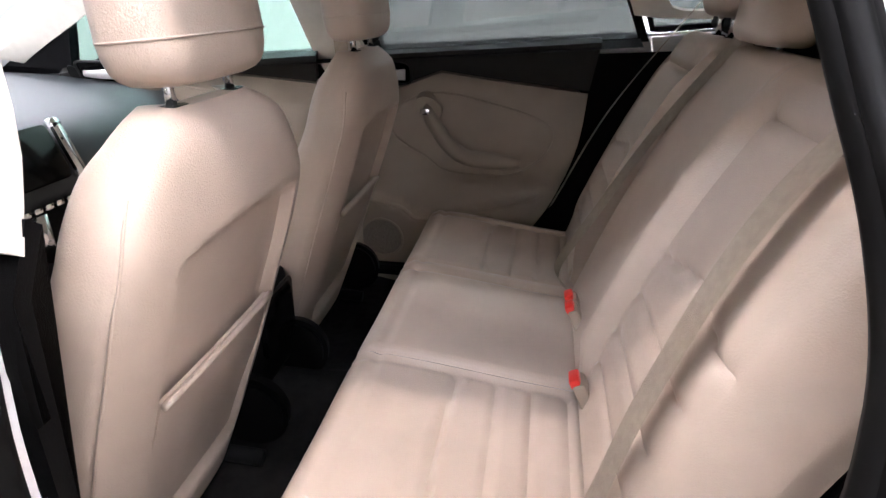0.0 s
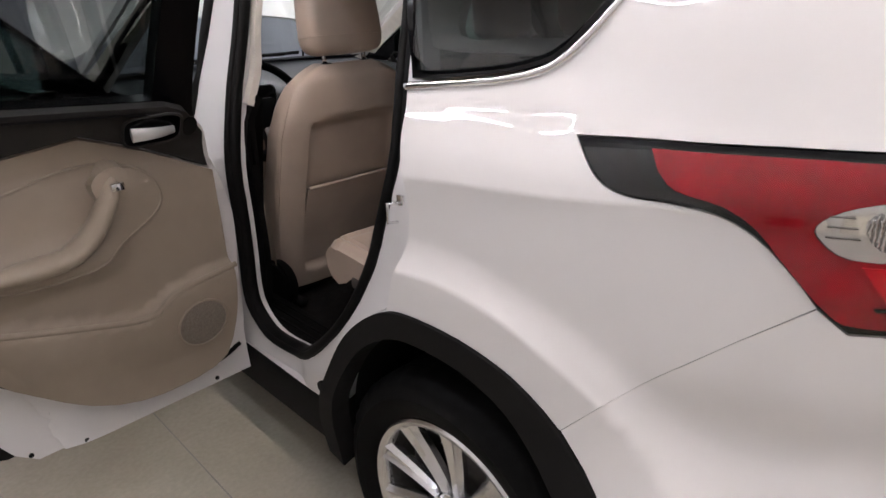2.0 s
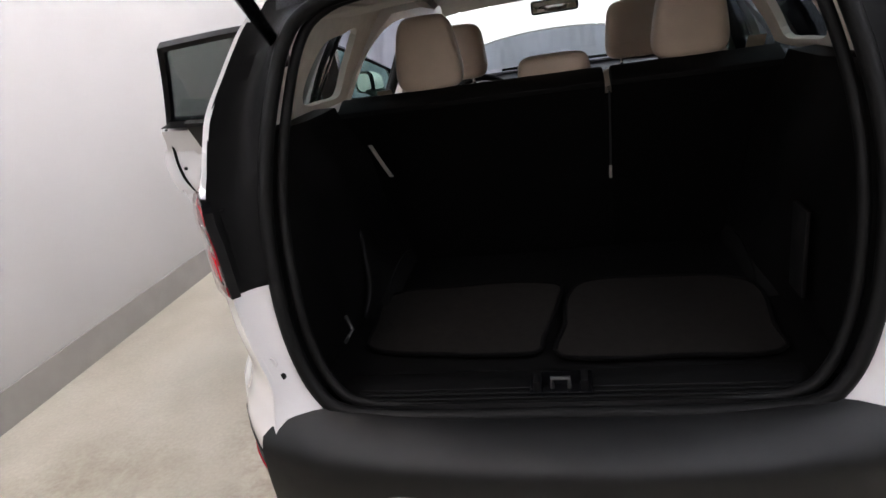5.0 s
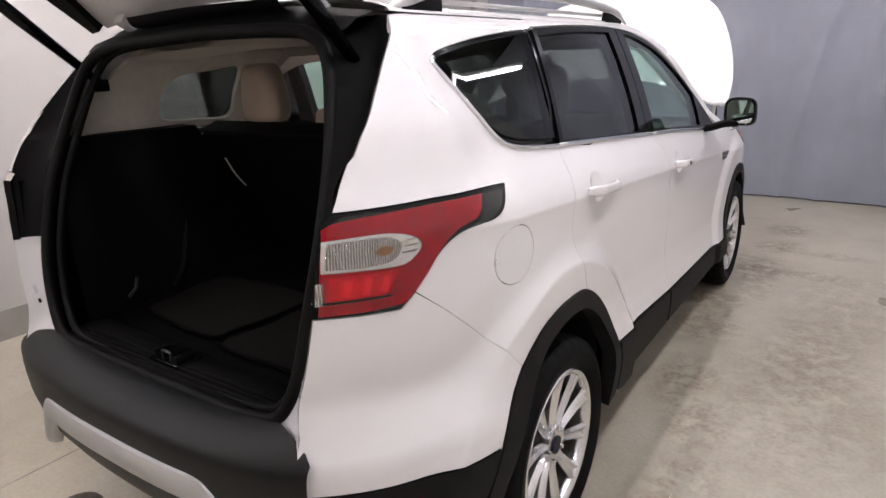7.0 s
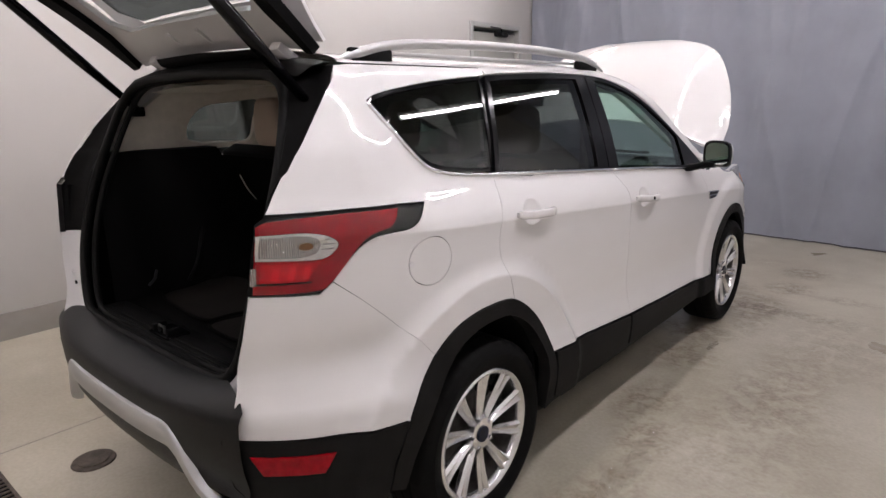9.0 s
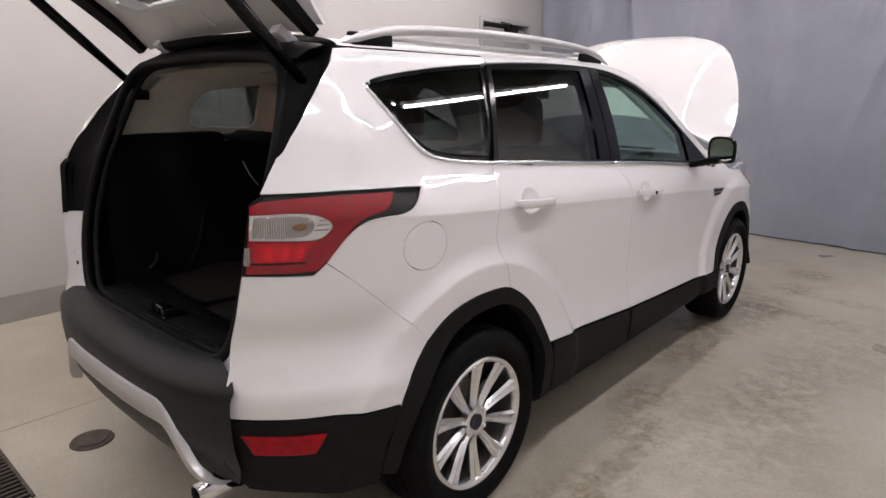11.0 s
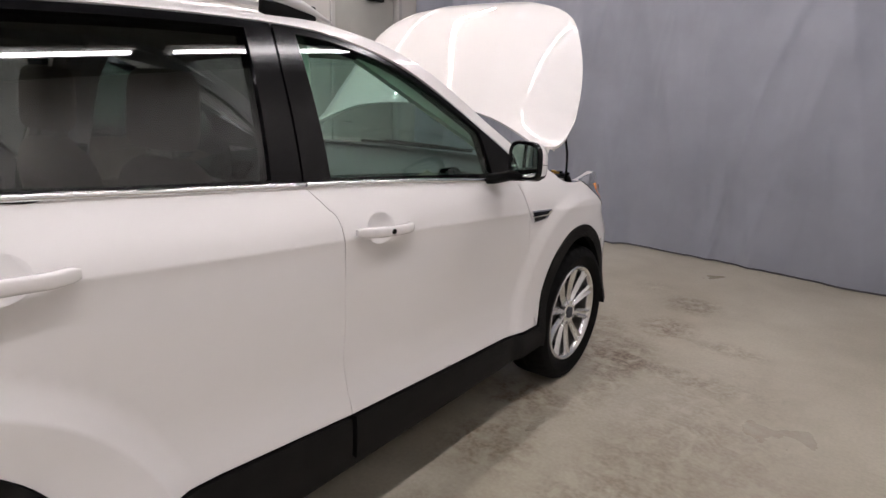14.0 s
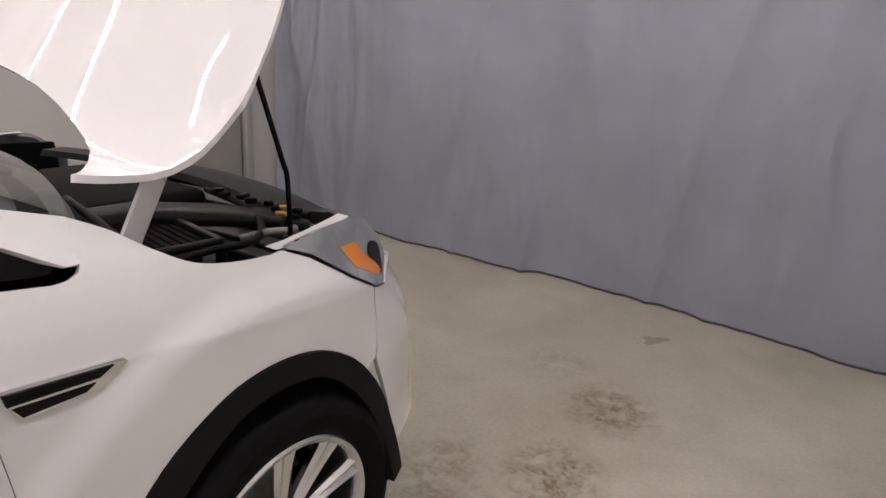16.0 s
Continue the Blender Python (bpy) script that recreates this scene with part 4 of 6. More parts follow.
def jamb(s):
    fn = lambda y, z: (s * (WJ(y, z) - 0.055), y, z)
    outer = [p for p in rear_outline() if p[1] < belt(p[0]) - 0.01]
    top = [(1.055, 1.20), (1.105, 1.575), (0.75, 1.588), (0.345, 1.574), (0.168, 1.245)]
    outline = list(REAR_SEAM) + [p for p in ARCH_O if p[0] > 0.142 and p[1] > 0.45] + [(0.42, 0.425), (1.118, 0.385)] + list(reversed(B_SEAM)) + top
    sheet("door_jamb", outline, fn, PAINT_JAMB, car, holes=[OPENING], thick=0.05, step=0.03, flip=(s < 0))
    rows = []
    for dy, off in ((-0.003, -0.0015), (-0.0005, -0.006), (0, -0.02), (0, -0.04), (0, -0.055)):
        rows.append([(s * (W(y, z) + off), y + dy, z) for y, z in REAR_SEAM + [p for p in ARCH_O if p[0] > 0.142 and p[1] > 0.45]])
    loft("jamb_edge", rows, PAINT_JAMB, car)
    tube("door_seal", [(s * (WJ(y, z) - 0.052), y, z) for y, z in OPENING], 0.011, RUBBER, car, sides=8, closed=True)
    tube("seal_lip", [(s * (WJ(y, z) - 0.070), y, z) for y, z in grow(OPENING, 0.002)], 0.021, RUBBER, car, sides=8, closed=True)
    # striker loop and plugs
    st = empty("door_striker", parent=car)
    y, z = 0.172, 0.995
    tube("striker_loop", [(s * (W(y, z) - 0.055), y, z + 0.020), (s * (W(y, z) - 0.030), y + 0.012, z + 0.020), (s * (W(y, z) - 0.030), y + 0.012, z - 0.020), (s * (W(y, z) - 0.055), y, z - 0.020)], 0.004, CHROME, st, sides=8)
    part("striker_plate", box_bm((0.006, 0.022, 0.070), Matrix.Translation((s * (W(y, z) - 0.056), y, z)), 0.002), CHROME, st)
    for yy, zz, r in ((0.455, 0.475, 0.017), (0.106, 0.862, 0.011)):
        bm = bmesh.new()
        bmesh.ops.create_cone(bm, cap_ends=True, segments=20, radius1=r, radius2=r, depth=0.008, matrix=Matrix.Translation((s * (W(yy, zz) - 0.052), yy, zz)) @ Matrix.Rotation(radians(90), 4, "Y"))
        part("jamb_plug", bm, RUBBER, car)
    # front door opening: frame round it
    fo = [(1.17, 1.08), (1.19, 0.70), (1.25, 0.53), (1.60, 0.50), (2.05, 0.49), (2.13, 0.62), (2.12, 0.98), (2.10, 1.10), (1.85, 1.30), (1.55, 1.46), (1.27, 1.53), (1.20, 1.50)]
    fo = smooth_path(fo, 4, True)
    ys = np.linspace(1.115, 2.26, 22)
    outline = list(B_SEAM) + [(1.6, 0.458)] + list(reversed(F_SEAM)) + [(2.24, 1.10)] + [(y, win_top(y)) for y in reversed(ys)]
    sheet("door_jamb", outline, fn, PAINT_JAMB, car, holes=[fo], thick=0.05, step=0.035, flip=(s < 0))
    tube("door_seal", [(s * (W(y, z) - 0.055), y, z) for y, z in fo], 0.018, RUBBER, car, sides=8, closed=True)
    # inner pillar trims
    sheet("pillar_trim", [(0.908, 1.13), (1.0, 1.13), (1.16, 1.56), (1.03, 1.56)], lambda y, z: (s * (W(y, z) - 0.10), y, z), LINER, car, thick=0.02, step=0.04, flip=(s < 0))
    sheet("pillar_trim_lower", [(0.912, 1.15), (1.15, 1.15), (1.15, 0.50), (0.898, 0.50)], lambda y, z: (s * (W(y, z) - 0.12), y, z), BLACKTRIM, car, thick=0.02, step=0.06, flip=(s < 0))


jamb(-1)
# sill step plates
for s in (1, -1):
    part("sill_plate", box_bm((0.12, 1.85, 0.02), Matrix.Translation((s * 0.735, 1.25, 0.470)), 0.006), BLACKTRIM, car)
    for k in range(3):
        part("sill_rib", box_bm((0.006, 0.9, 0.006), Matrix.Translation((s * (0.70 + 0.03 * k), 0.62, 0.482)), 0.002), BLACKTRIM, car)
    part("rocker_panel", box_bm((0.16, 1.83, 0.15), Matrix.Translation((s * 0.765, 1.31, 0.315)), 0.025), CLAD, car)
# inner pillars on the closed side, quarter trims on both
for s in (1, -1):
    hole = smooth_path([(-0.185, 1.350), (-0.188, 1.430), (-0.130, 1.490), (0.0, 1.506), (0.135, 1.514), (0.142, 1.420), (0.130, 1.322), (-0.02, 1.320), (-0.13, 1.326)], 4, True)
    side_panel("quarter_trim", [(-0.50, 1.295), (0.16, 1.295), (0.225, 1.30), (0.28, 1.42), (0.385, 1.545), (0.39, 1.575), (-0.28, 1.585), (-0.44, 1.44)], s, LINER, car, off=-0.085, thick=0.02, gap=0, holes=[hole])
    if s > 0:
        side_panel("pillar_trim", [(0.96, 1.10), (1.12, 1.10), (1.27, 1.57), (1.12, 1.57)], s, LINER, car, off=-0.075, thick=0.02, gap=0)
    # cargo side trim
    rows = []
    for yt in np.linspace(0, 1, 20):
        y = -0.60 + 0.80 * yt
        w = 0.605 - 0.05 * smoothstep(-0.35, -0.1, y) * (1 - smoothstep(0.30, 0.42, y)) + 0.02 * smoothstep(-0.5, -0.62, y)
        r = []
        for z in np.linspace(0.66, 1.300, 16):
            bulge = 0.03 * (1 - smoothstep(0.80, 1.0, z)) * smoothstep(-0.35, -0.1, y)
            x = w - bulge + 0.055 * smoothstep(1.12, 1.30, z)
            r.append((s * x, -0.60 + yt * (0.80 - 0.456 * (z - 0.70)), z))
        r.append((s * 0.70, -0.60 + yt * 0.50, 1.306))
        rows.append(r)
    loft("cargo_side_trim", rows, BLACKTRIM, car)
# added black sheets behind the seams, their colour stands for the shade in the gaps
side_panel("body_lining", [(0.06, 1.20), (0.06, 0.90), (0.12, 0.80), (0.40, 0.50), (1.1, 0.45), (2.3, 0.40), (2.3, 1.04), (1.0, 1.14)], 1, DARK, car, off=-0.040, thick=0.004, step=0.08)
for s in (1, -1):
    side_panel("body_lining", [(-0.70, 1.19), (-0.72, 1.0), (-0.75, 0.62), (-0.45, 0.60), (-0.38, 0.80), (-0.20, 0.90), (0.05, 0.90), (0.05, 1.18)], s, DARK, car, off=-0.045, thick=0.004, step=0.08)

# ---------------------------------------------------------------- tail: opening, bumper, lamps
SEAL = smooth_path([(0.0, 0.700), (0.30, 0.700), (0.47, 0.712), (0.535, 0.76), (0.575, 0.86), (0.597, 1.00), (0.605, 1.15), (0.595, 1.28), (0.570, 1.40), (0.535, 1.50), (0.48, 1.555), (0.36, 1.580), (0.0, 1.592)], 5)
SEAL_Y = pchip([(0.66, -0.755), (0.74, -0.735), (0.95, -0.695), (1.15, -0.635), (1.35, -0.555), (1.50, -0.495), (1.60, -0.455)])
ring = [(x, SEAL_Y(z), z) for x, z in SEAL] + [(-x, SEAL_Y(z), z) for x, z in reversed(SEAL[1:-1])]
tube("tailgate_seal", ring, 0.0165, RUBBER, car, sides=10, closed=True)
tube("tailgate_seal_lip", [(0.955 * x, y + 0.03, 0.985 * (z - 1.15) + 1.15) for x, y, z in ring], 0.012, RUBBER, car, sides=8, closed=True)
OUT_Y = pchip([(0.646, -0.812), (0.735, -0.782), (0.791, -0.772), (0.91, -0.759), (1.005, -0.746), (1.22, -0.700), (1.308, -0.645), (1.322, -0.629), (1.40, -0.566), (1.515, -0.462), (1.60, -0.374)])
INNER_X = pchip([(0.70, 0.44), (0.712, 0.47), (0.76, 0.535), (0.86, 0.575), (1.00, 0.597), (1.15, 0.605), (1.28, 0.595), (1.40, 0.570), (1.50, 0.535), (1.555, 0.48), (1.60, 0.34)])


def jamb_rows(s, z0, z1, n):
    rows = []
    for z in np.linspace(z0, z1, n):
        xo, yo = W(OUT_Y(z), z) - (0.008 if z > 1.0125 else 0.002), OUT_Y(z) + (0.006 if z > 1.0125 else 0.0)
        xi, yi = INNER_X(z) - 0.004, SEAL_Y(z)
        r = []
        for k in range(7):
            t = k / 6
            dip = (0.012 + 0.033 * smoothstep(1.16, 1.32, z)) * math.sin(math.pi * min(1, 1.25 * t)) * smoothstep(0, 0.2, t) if z > 1.0 else 0.018 * math.sin(math.pi * t)
            r.append((s * (xo + (xi - xo) * t), yo + (yi - yo) * t + dip, z))
        rows.append(r)
    return rows


for s in (1, -1):
    loft("tail_jamb", jamb_rows(s, 0.690, 1.012, 16), PAINT_JAMB, car)
    up = loft("upper_tail_jamb", jamb_rows(s, 1.013, 1.60, 70), BLACKTRIM, car)
    for x, z, r in ((0.605, 0.81, 0.008), (0.625, 0.845, 0.016)):
        bm = bmesh.new()
        bmesh.ops.create_cone(bm, cap_ends=True, segments=18, radius1=r, radius2=r * 0.9, depth=0.006, matrix=Matrix.Translation((s * x, -0.742, z)) @ Matrix.Rotation(radians(90), 4, "X"))
        part("jamb_plug", bm, RUBBER if r < 0.01 else PAINT_JAMB, car)
# header between roof and seal
rows = []
for k, (f, dz) in enumerate(((0.0, 0.0), (0.3, 0.012), (0.7, 0.010), (1.0, -0.004))):
    r = []
    for a in np.linspace(-1, 1, 21):
        zt = 1.606 + 0.050 * (1 - a * a)
        zs = 1.592 - 0.02 * a * a
        r.append((a * (0.585 - 0.03 * f), -0.345 + f * (-0.455 + 0.345), zt + (zs - zt) * f + dz))
    rows.append(r)
loft("roof_header", rows, BLACKTRIM, car)
loft("header_trim", [[(0.9 * x, y + 0.05 + 0.1 * k, z - 0.03) for x, y, z in rows[-1]] for k in range(4)], LINER, car)

# rear bumper, swept across the tail
def bumper_strip(name, prof, mat, lab=""):
    rows = []
    for a in np.linspace(-1, 1, 49):
        sh = 0.062 * abs(a) ** 2.6
        r = []
        for dy, z in prof:
            hw = 0.497 + 0.165 * min(1.0, max(0.0, (0.005 - dy) / 0.12))
            if name == "bumper_skid_plate":
                hw, z = 0.60, z - 0.13 * smoothstep(0.55, 1.0, abs(a))
                z = 0.60 - 0.20 * smoothstep(0.62, 1.0, abs(a)) + (z - 0.60) * (1 - 0.95 * smoothstep(0.70, 1.0, abs(a)))
            r.append((hw * a, -0.745 + dy * (1 - 0.10 * abs(a) ** 4) + sh * min(1, max(0, -dy) / 0.12), z + 0.026 * abs(a) ** 3 * smoothstep(0.60, 0.70, z)))
        rows.append(r)
    return loft(name, rows, mat, car, lab)


bumper_strip("bumper_step_pad", [(0.03, 0.690), (0.0, 0.703), (-0.03, 0.703), (-0.06, 0.697), (-0.10, 0.682), (-0.122, 0.668), (-0.132, 0.659), (-0.138, 0.648), (-0.1405, 0.636), (-0.142, 0.61), (-0.142, 0.575), (-0.138, 0.52), (-0.122, 0.45), (-0.085, 0.38)], PAD, "black textured bumper step")
bumper_strip("bumper_skid_plate", [(-0.136, 0.600), (-0.152, 0.596), (-0.158, 0.585), (-0.158, 0.555), (-0.152, 0.525), (-0.140, 0.508), (-0.115, 0.498)], SILVER, "silver lower bumper plate")
tube("exhaust_tip", [(0.47, -0.60, 0.31), (0.47, -0.84, 0.305)], 0.032, CHROME, car, sides=18)
# black disc on the closed tip, paints the shade inside the pipe
tube("exhaust_bore", [(0.47, -0.842, 0.305), (0.47, -0.843, 0.305)], 0.026, DARK, car, sides=18)
part("underbody", box_bm((1.44, 3.6, 0.05), Matrix.Translation((0, 1.25, 0.30)), 0.02), DARK, car)
part("rear_valance", box_bm((1.1, 0.30, 0.20), Matrix.Translation((0, -0.62, 0.40)), 0.04), DARK, car)

# tail lamps
def taillight(s):
    poly = LAMP_LOW + LAMP_TOP[1:] + [(-0.728, 1.196), (-0.752, 1.006)]
    t = side_panel("taillight", poly, s, GLOSSBLACK, car, off=0.002, thick=0.02, gap=0.002, step=0.022)
    t["label"] = "red taillight with clear band in a black frame"
    red = smooth_path([(-0.726, 1.190), (-0.69, 1.203), (-0.541, 1.208), (-0.355, 1.202)], 3) + smooth_path([(-0.370, 1.178), (-0.398, 1.156), (-0.456, 1.144), (-0.494, 1.119), (-0.535, 1.070), (-0.580, 1.022), (-0.612, 1.010), (-0.740, 1.011)], 3)
    clear = smooth_path([(-0.728, 1.168), (-0.66, 1.170), (-0.614, 1.167), (-0.572, 1.154), (-0.549, 1.133), (-0.557, 1.113), (-0.589, 1.094), (-0.66, 1.096), (-0.731, 1.100)], 3)
    side_panel("red_lens", red, s, REDLENS, t, off=0.005, thick=0.006, gap=0, step=0.02, holes=[clear])
    side_panel("clear_band", shrink(clear, 0.001), s, BANDMETAL, t, off=0.003, thick=0.006, gap=0, step=0.02)
    fl = shrink(smooth_path([(-0.722, 1.160), (-0.65, 1.162), (-0.612, 1.155), (-0.596, 1.136), (-0.612, 1.110), (-0.66, 1.104), (-0.726, 1.108)], 3), 0.0)
    side_panel("indicator_lens", fl, s, RIBLENS, t, off=0.008, thick=0.008, gap=0, step=0.02)
    side_panel("bulb", ellipse(-0.630, 1.133, 0.016, 0.010, 14), s, AMBERDARK, t, off=0.0095, thick=0.004, gap=0, step=0.02)
    side_panel("brake_lens", [(-0.722, 1.090), (-0.60, 1.088), (-0.632, 1.040), (-0.726, 1.042)], s, REDBRIGHT, t, off=0.008, thick=0.006, gap=0, step=0.02)
    for k in range(3):
        yy = -0.70 + 0.033 * k
        side_panel("lens_facet", [(yy, 1.080), (yy + 0.014, 1.082), (yy + 0.006, 1.046), (yy - 0.008, 1.048)], s, REDHOT, t, off=0.0092, thick=0.003, gap=0, step=0.02)
    # thin dark strips laid on the band, their colour stands for shaded grooves
    for k in range(3):
        zz = 1.120 + 0.013 * k
        side_panel("band_groove", [(-0.592 + 0.004 * k, zz), (-0.560, zz), (-0.560, zz + 0.0016), (-0.592 + 0.004 * k, zz + 0.0016)], s, BRAKE, t, off=0.0052, thick=0.003, gap=0, step=0.02)
    side_panel("lens_divider", [(-0.735, 1.036), (-0.622, 1.034), (-0.618, 1.038), (-0.735, 1.041)], s, GLOSSBLACK, t, off=0.0085, thick=0.003, gap=0, step=0.02)
    side_panel("outer_lens", shrink(poly, 0.006), s, LENSCOVER, t, off=0.014, thick=0, gap=0, step=0.018)
    side_panel("reflex_lens", [(-0.741, 1.082), (-0.730, 1.082), (-0.732, 1.034), (-0.744, 1.034)], s, RIBLENS, t, off=0.006, thick=0.004, gap=0, step=0.02)


def ribbed(name, color, scale, rough, axis):
    m = material(name, color, rough, metal=0.75, coat=1.0)
    nt = m.node_tree
    b = nt.nodes["Principled BSDF"]
    tc = nt.nodes.new("ShaderNodeTexCoord")
    w = nt.nodes.new("ShaderNodeTexWave")
    w.bands_direction = axis
    w.inputs["Scale"].default_value = scale
    w.inputs["Distortion"].default_value = 3.5
    w.inputs["Detail Scale"].default_value = 2.5
    nt.links.new(tc.outputs["Object"], w.inputs["Vector"])
    bp = nt.nodes.new("ShaderNodeBump")
    bp.inputs["Strength"].default_value = 0.8
    bp.inputs["Distance"].default_value = 0.004
    nt.links.new(w.outputs["Fac"], bp.inputs["Height"])
    nt.links.new(bp.outputs["Normal"], b.inputs["Normal"])
    # shade between the ribs put into the base colour, dark in each trough
    r = nt.nodes.new("ShaderNodeValToRGB")
    r.color_ramp.elements[0].color = (*[c * 0.22 for c in color], 1)
    r.color_ramp.elements[1].color = (*color, 1)
    nt.links.new(w.outputs["Fac"], r.inputs["Fac"])
    nt.links.new(r.outputs["Color"], b.inputs["Base Color"])
    return m


BANDMETAL = material("lamp_reflector", (0.86, 0.85, 0.84), 0.16, metal=0.85, coat=1.0, vary=0.12, scale=20)
RIBLENS = ribbed("ribbed_clear_lens", (0.80, 0.79, 0.78), 70.0, 0.10, "Y")
REDBRIGHT = material("brake_lens", (0.55, 0.0015, 0.010), 0.15, spec=0.1, coat=0.3, vary=0.4, scale=45)
REDHOT = material("lens_facet", (0.66, 0.006, 0.014), 0.2, spec=0.2, coat=0.1)
AMBERDARK = material("amber_bulb", (0.17, 0.075, 0.025), 0.3, coat=0.5)
LENSCOVER = glass("lens_cover", (0.97, 0.97, 0.97), 0.02)
for s in (1, -1):
    taillight(s)


# ---------------------------------------------------------------- tailgate, raised
GATE = Matrix.Translation((0, -0.335, 1.648)) @ Matrix.Rotation(radians(-33), 4, "X")  # local -y runs outwards from the hinge
gate = empty("tailgate", GATE, car)
gate["label"] = "raised tailgate, white inside with glass, black side strips"


def gate_hw(u):
    return 0.560 + 0.075 * smoothstep(0.0, 0.55, u)


gout = [(gate_hw(u), u) for u in np.linspace(0.015, 0.95, 14)] + [(0.55, 1.02), (0.0, 1.03), (-0.55, 1.02)] + [(-gate_hw(u), u) for u in np.linspace(0.95, 0.015, 14)]
ghole = [(0.40, 0.185), (0.47, 0.24), (0.49, 0.50), (0.40, 0.58), (0, 0.60), (-0.40, 0.58), (-0.49, 0.50), (-0.47, 0.24), (-0.40, 0.185), (0, 0.175)]


def gate_fn(h):
    return lambda x, u: (x, -u, h + 0.05 * (1 - (x / 0.62) ** 2) + 0.05 * math.sin(math.pi * min(1, u)) - 0.08 * smoothstep(0.6, 1.05, u))


sheet("gate_outer_skin", shrink(gout, 0.01), lambda x, u: gate_fn(0.055 * smoothstep(-0.02, 0.30, u) - 0.012)(x, u), PAINT, gate, holes=[grow(ghole, 0.03)], thick=0.01, step=0.05)
sheet("gate_inner_frame", shrink(gout, 0.02), gate_fn(-0.03), PAINT_JAMB, gate, holes=[ghole], thick=0.02, step=0.04, flip=True)
gg = sheet("rear_glass", grow(ghole, 0.02), gate_fn(0.02), PRIVACY, gate, thick=0.004, step=0.06)
sheet("hinge_trim", [(0.42, 0.075), (0.45, 0.16), (0.0, 0.15), (-0.45, 0.16), (-0.42, 0.075), (0.0, 0.07)], gate_fn(-0.038), LINER, gate, thick=0.012, step=0.04, flip=True)
for x in (-0.2, 0.0, 0.2):
    part("trim_rib", box_bm((0.012, 0.07, 0.012), Matrix.Translation((x, -0.11, 0.012)), 0.003), PAINT_JAMB, gate)
sheet("gate_trim", [(0.40, 0.63), (0.50, 0.66), (0.52, 0.92), (0.40, 0.99), (-0.40, 0.99), (-0.52, 0.92), (-0.50, 0.66), (-0.40, 0.63)], gate_fn(-0.05), BLACKTRIM, gate, thick=0.02, step=0.06, flip=True)
for s in (1, -1):
    sheet("gate_side_strip", [(s * 0.545, 0.05), (s * 0.585, 0.05), (s * 0.622, 0.58), (s * 0.55, 0.58), (s * 0.520, 0.20)], gate_fn(-0.045), BLACKTRIM, gate, thick=0.03, step=0.04, flip=True)
    part("gate_hinge", box_bm((0.05, 0.10, 0.03), Matrix.Translation((s * 0.40, -0.03, -0.035)), 0.006), PAINT_JAMB, gate)
    tube("strut", [(s * 0.575, -0.425, 1.475), (s * 0.580, -0.62, 1.665), (s * 0.585, -0.86, 1.90)], [0.013, 0.020, 0.020], GLOSSBLACK, car, sides=12)
    part("strut_bracket", box_bm((0.03, 0.05, 0.04), Matrix.Translation((s * 0.585, -0.42, 1.465)), 0.006), GLOSSBLACK, car)
rows = [[(x, -0.035 - 0.014 * k, -0.045 - 0.012 * math.sin(math.pi * k / 4) + 0.004 * math.sin(x * 9 + 0.5 * k)) for x in np.linspace(-0.33, 0.33, 40)] for k in range(5)]
loft("gate_wiring_cover", rows, BLACKTRIM, gate)

# ---------------------------------------------------------------- cargo space
def cargo():
    rows = [[(x, y, 0.686 + 0.004 * math.sin(9 * x) * math.sin(11 * y)) for x in np.linspace(-0.60, 0.60, 20)] for y in np.linspace(-0.60, 0.30, 14)]
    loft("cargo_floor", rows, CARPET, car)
    rows = []
    for a in np.linspace(-1, 1, 31):
        x = 0.50 * a
        rows.append([(x, -0.735 + 0.01 * a * a, 0.700), (x, -0.725, 0.716), (x, -0.66, 0.722), (x, -0.60, 0.716), (x, -0.575, 0.692)])
    loft("sill_scuff_plate", rows, BLACKTRIM, car)
    for k in range(3):
        tube("scuff_rib", [(x, -0.715 + 0.018 * k, 0.722) for x in np.linspace(-0.46, 0.46, 12)], 0.0035, BLACKTRIM, car, sides=6)
    l = empty("tailgate_latch", parent=car)
    part("latch_recess", box_bm((0.135, 0.085, 0.012), Matrix.Translation((0, -0.665, 0.722)), 0.004), GLOSSBLACK, l)
    tube("latch_loop", [(-0.018, -0.69, 0.725), (-0.018, -0.69, 0.752), (0.018, -0.69, 0.752), (0.018, -0.69, 0.725)], 0.005, DARKSTEEL, l, sides=8)
    for x in (-0.05, 0.05):
        part("latch_guide", box_bm((0.016, 0.05, 0.03), Matrix.Translation((x, -0.675, 0.735)), 0.004), BLACKTRIM, l)
    part("cargo_bin_lid", box_bm((0.012, 0.09, 0.22), Matrix.Translation((0.575, -0.33, 0.86)), 0.004), CLAD, car)
    tube("net_strap", smooth_path([(-0.562, -0.30, 0.72), (-0.545, -0.26, 0.80), (-0.555, -0.22, 0.92), (-0.57, -0.20, 0.98)], 5), 0.010, RUBBER, car, sides=6)
    tube("luggage_hook", [(-0.56, -0.48, 0.74), (-0.54, -0.46, 0.77), (-0.56, -0.44, 0.80)], 0.006, DARKSTEEL, car, sides=6)


cargo()

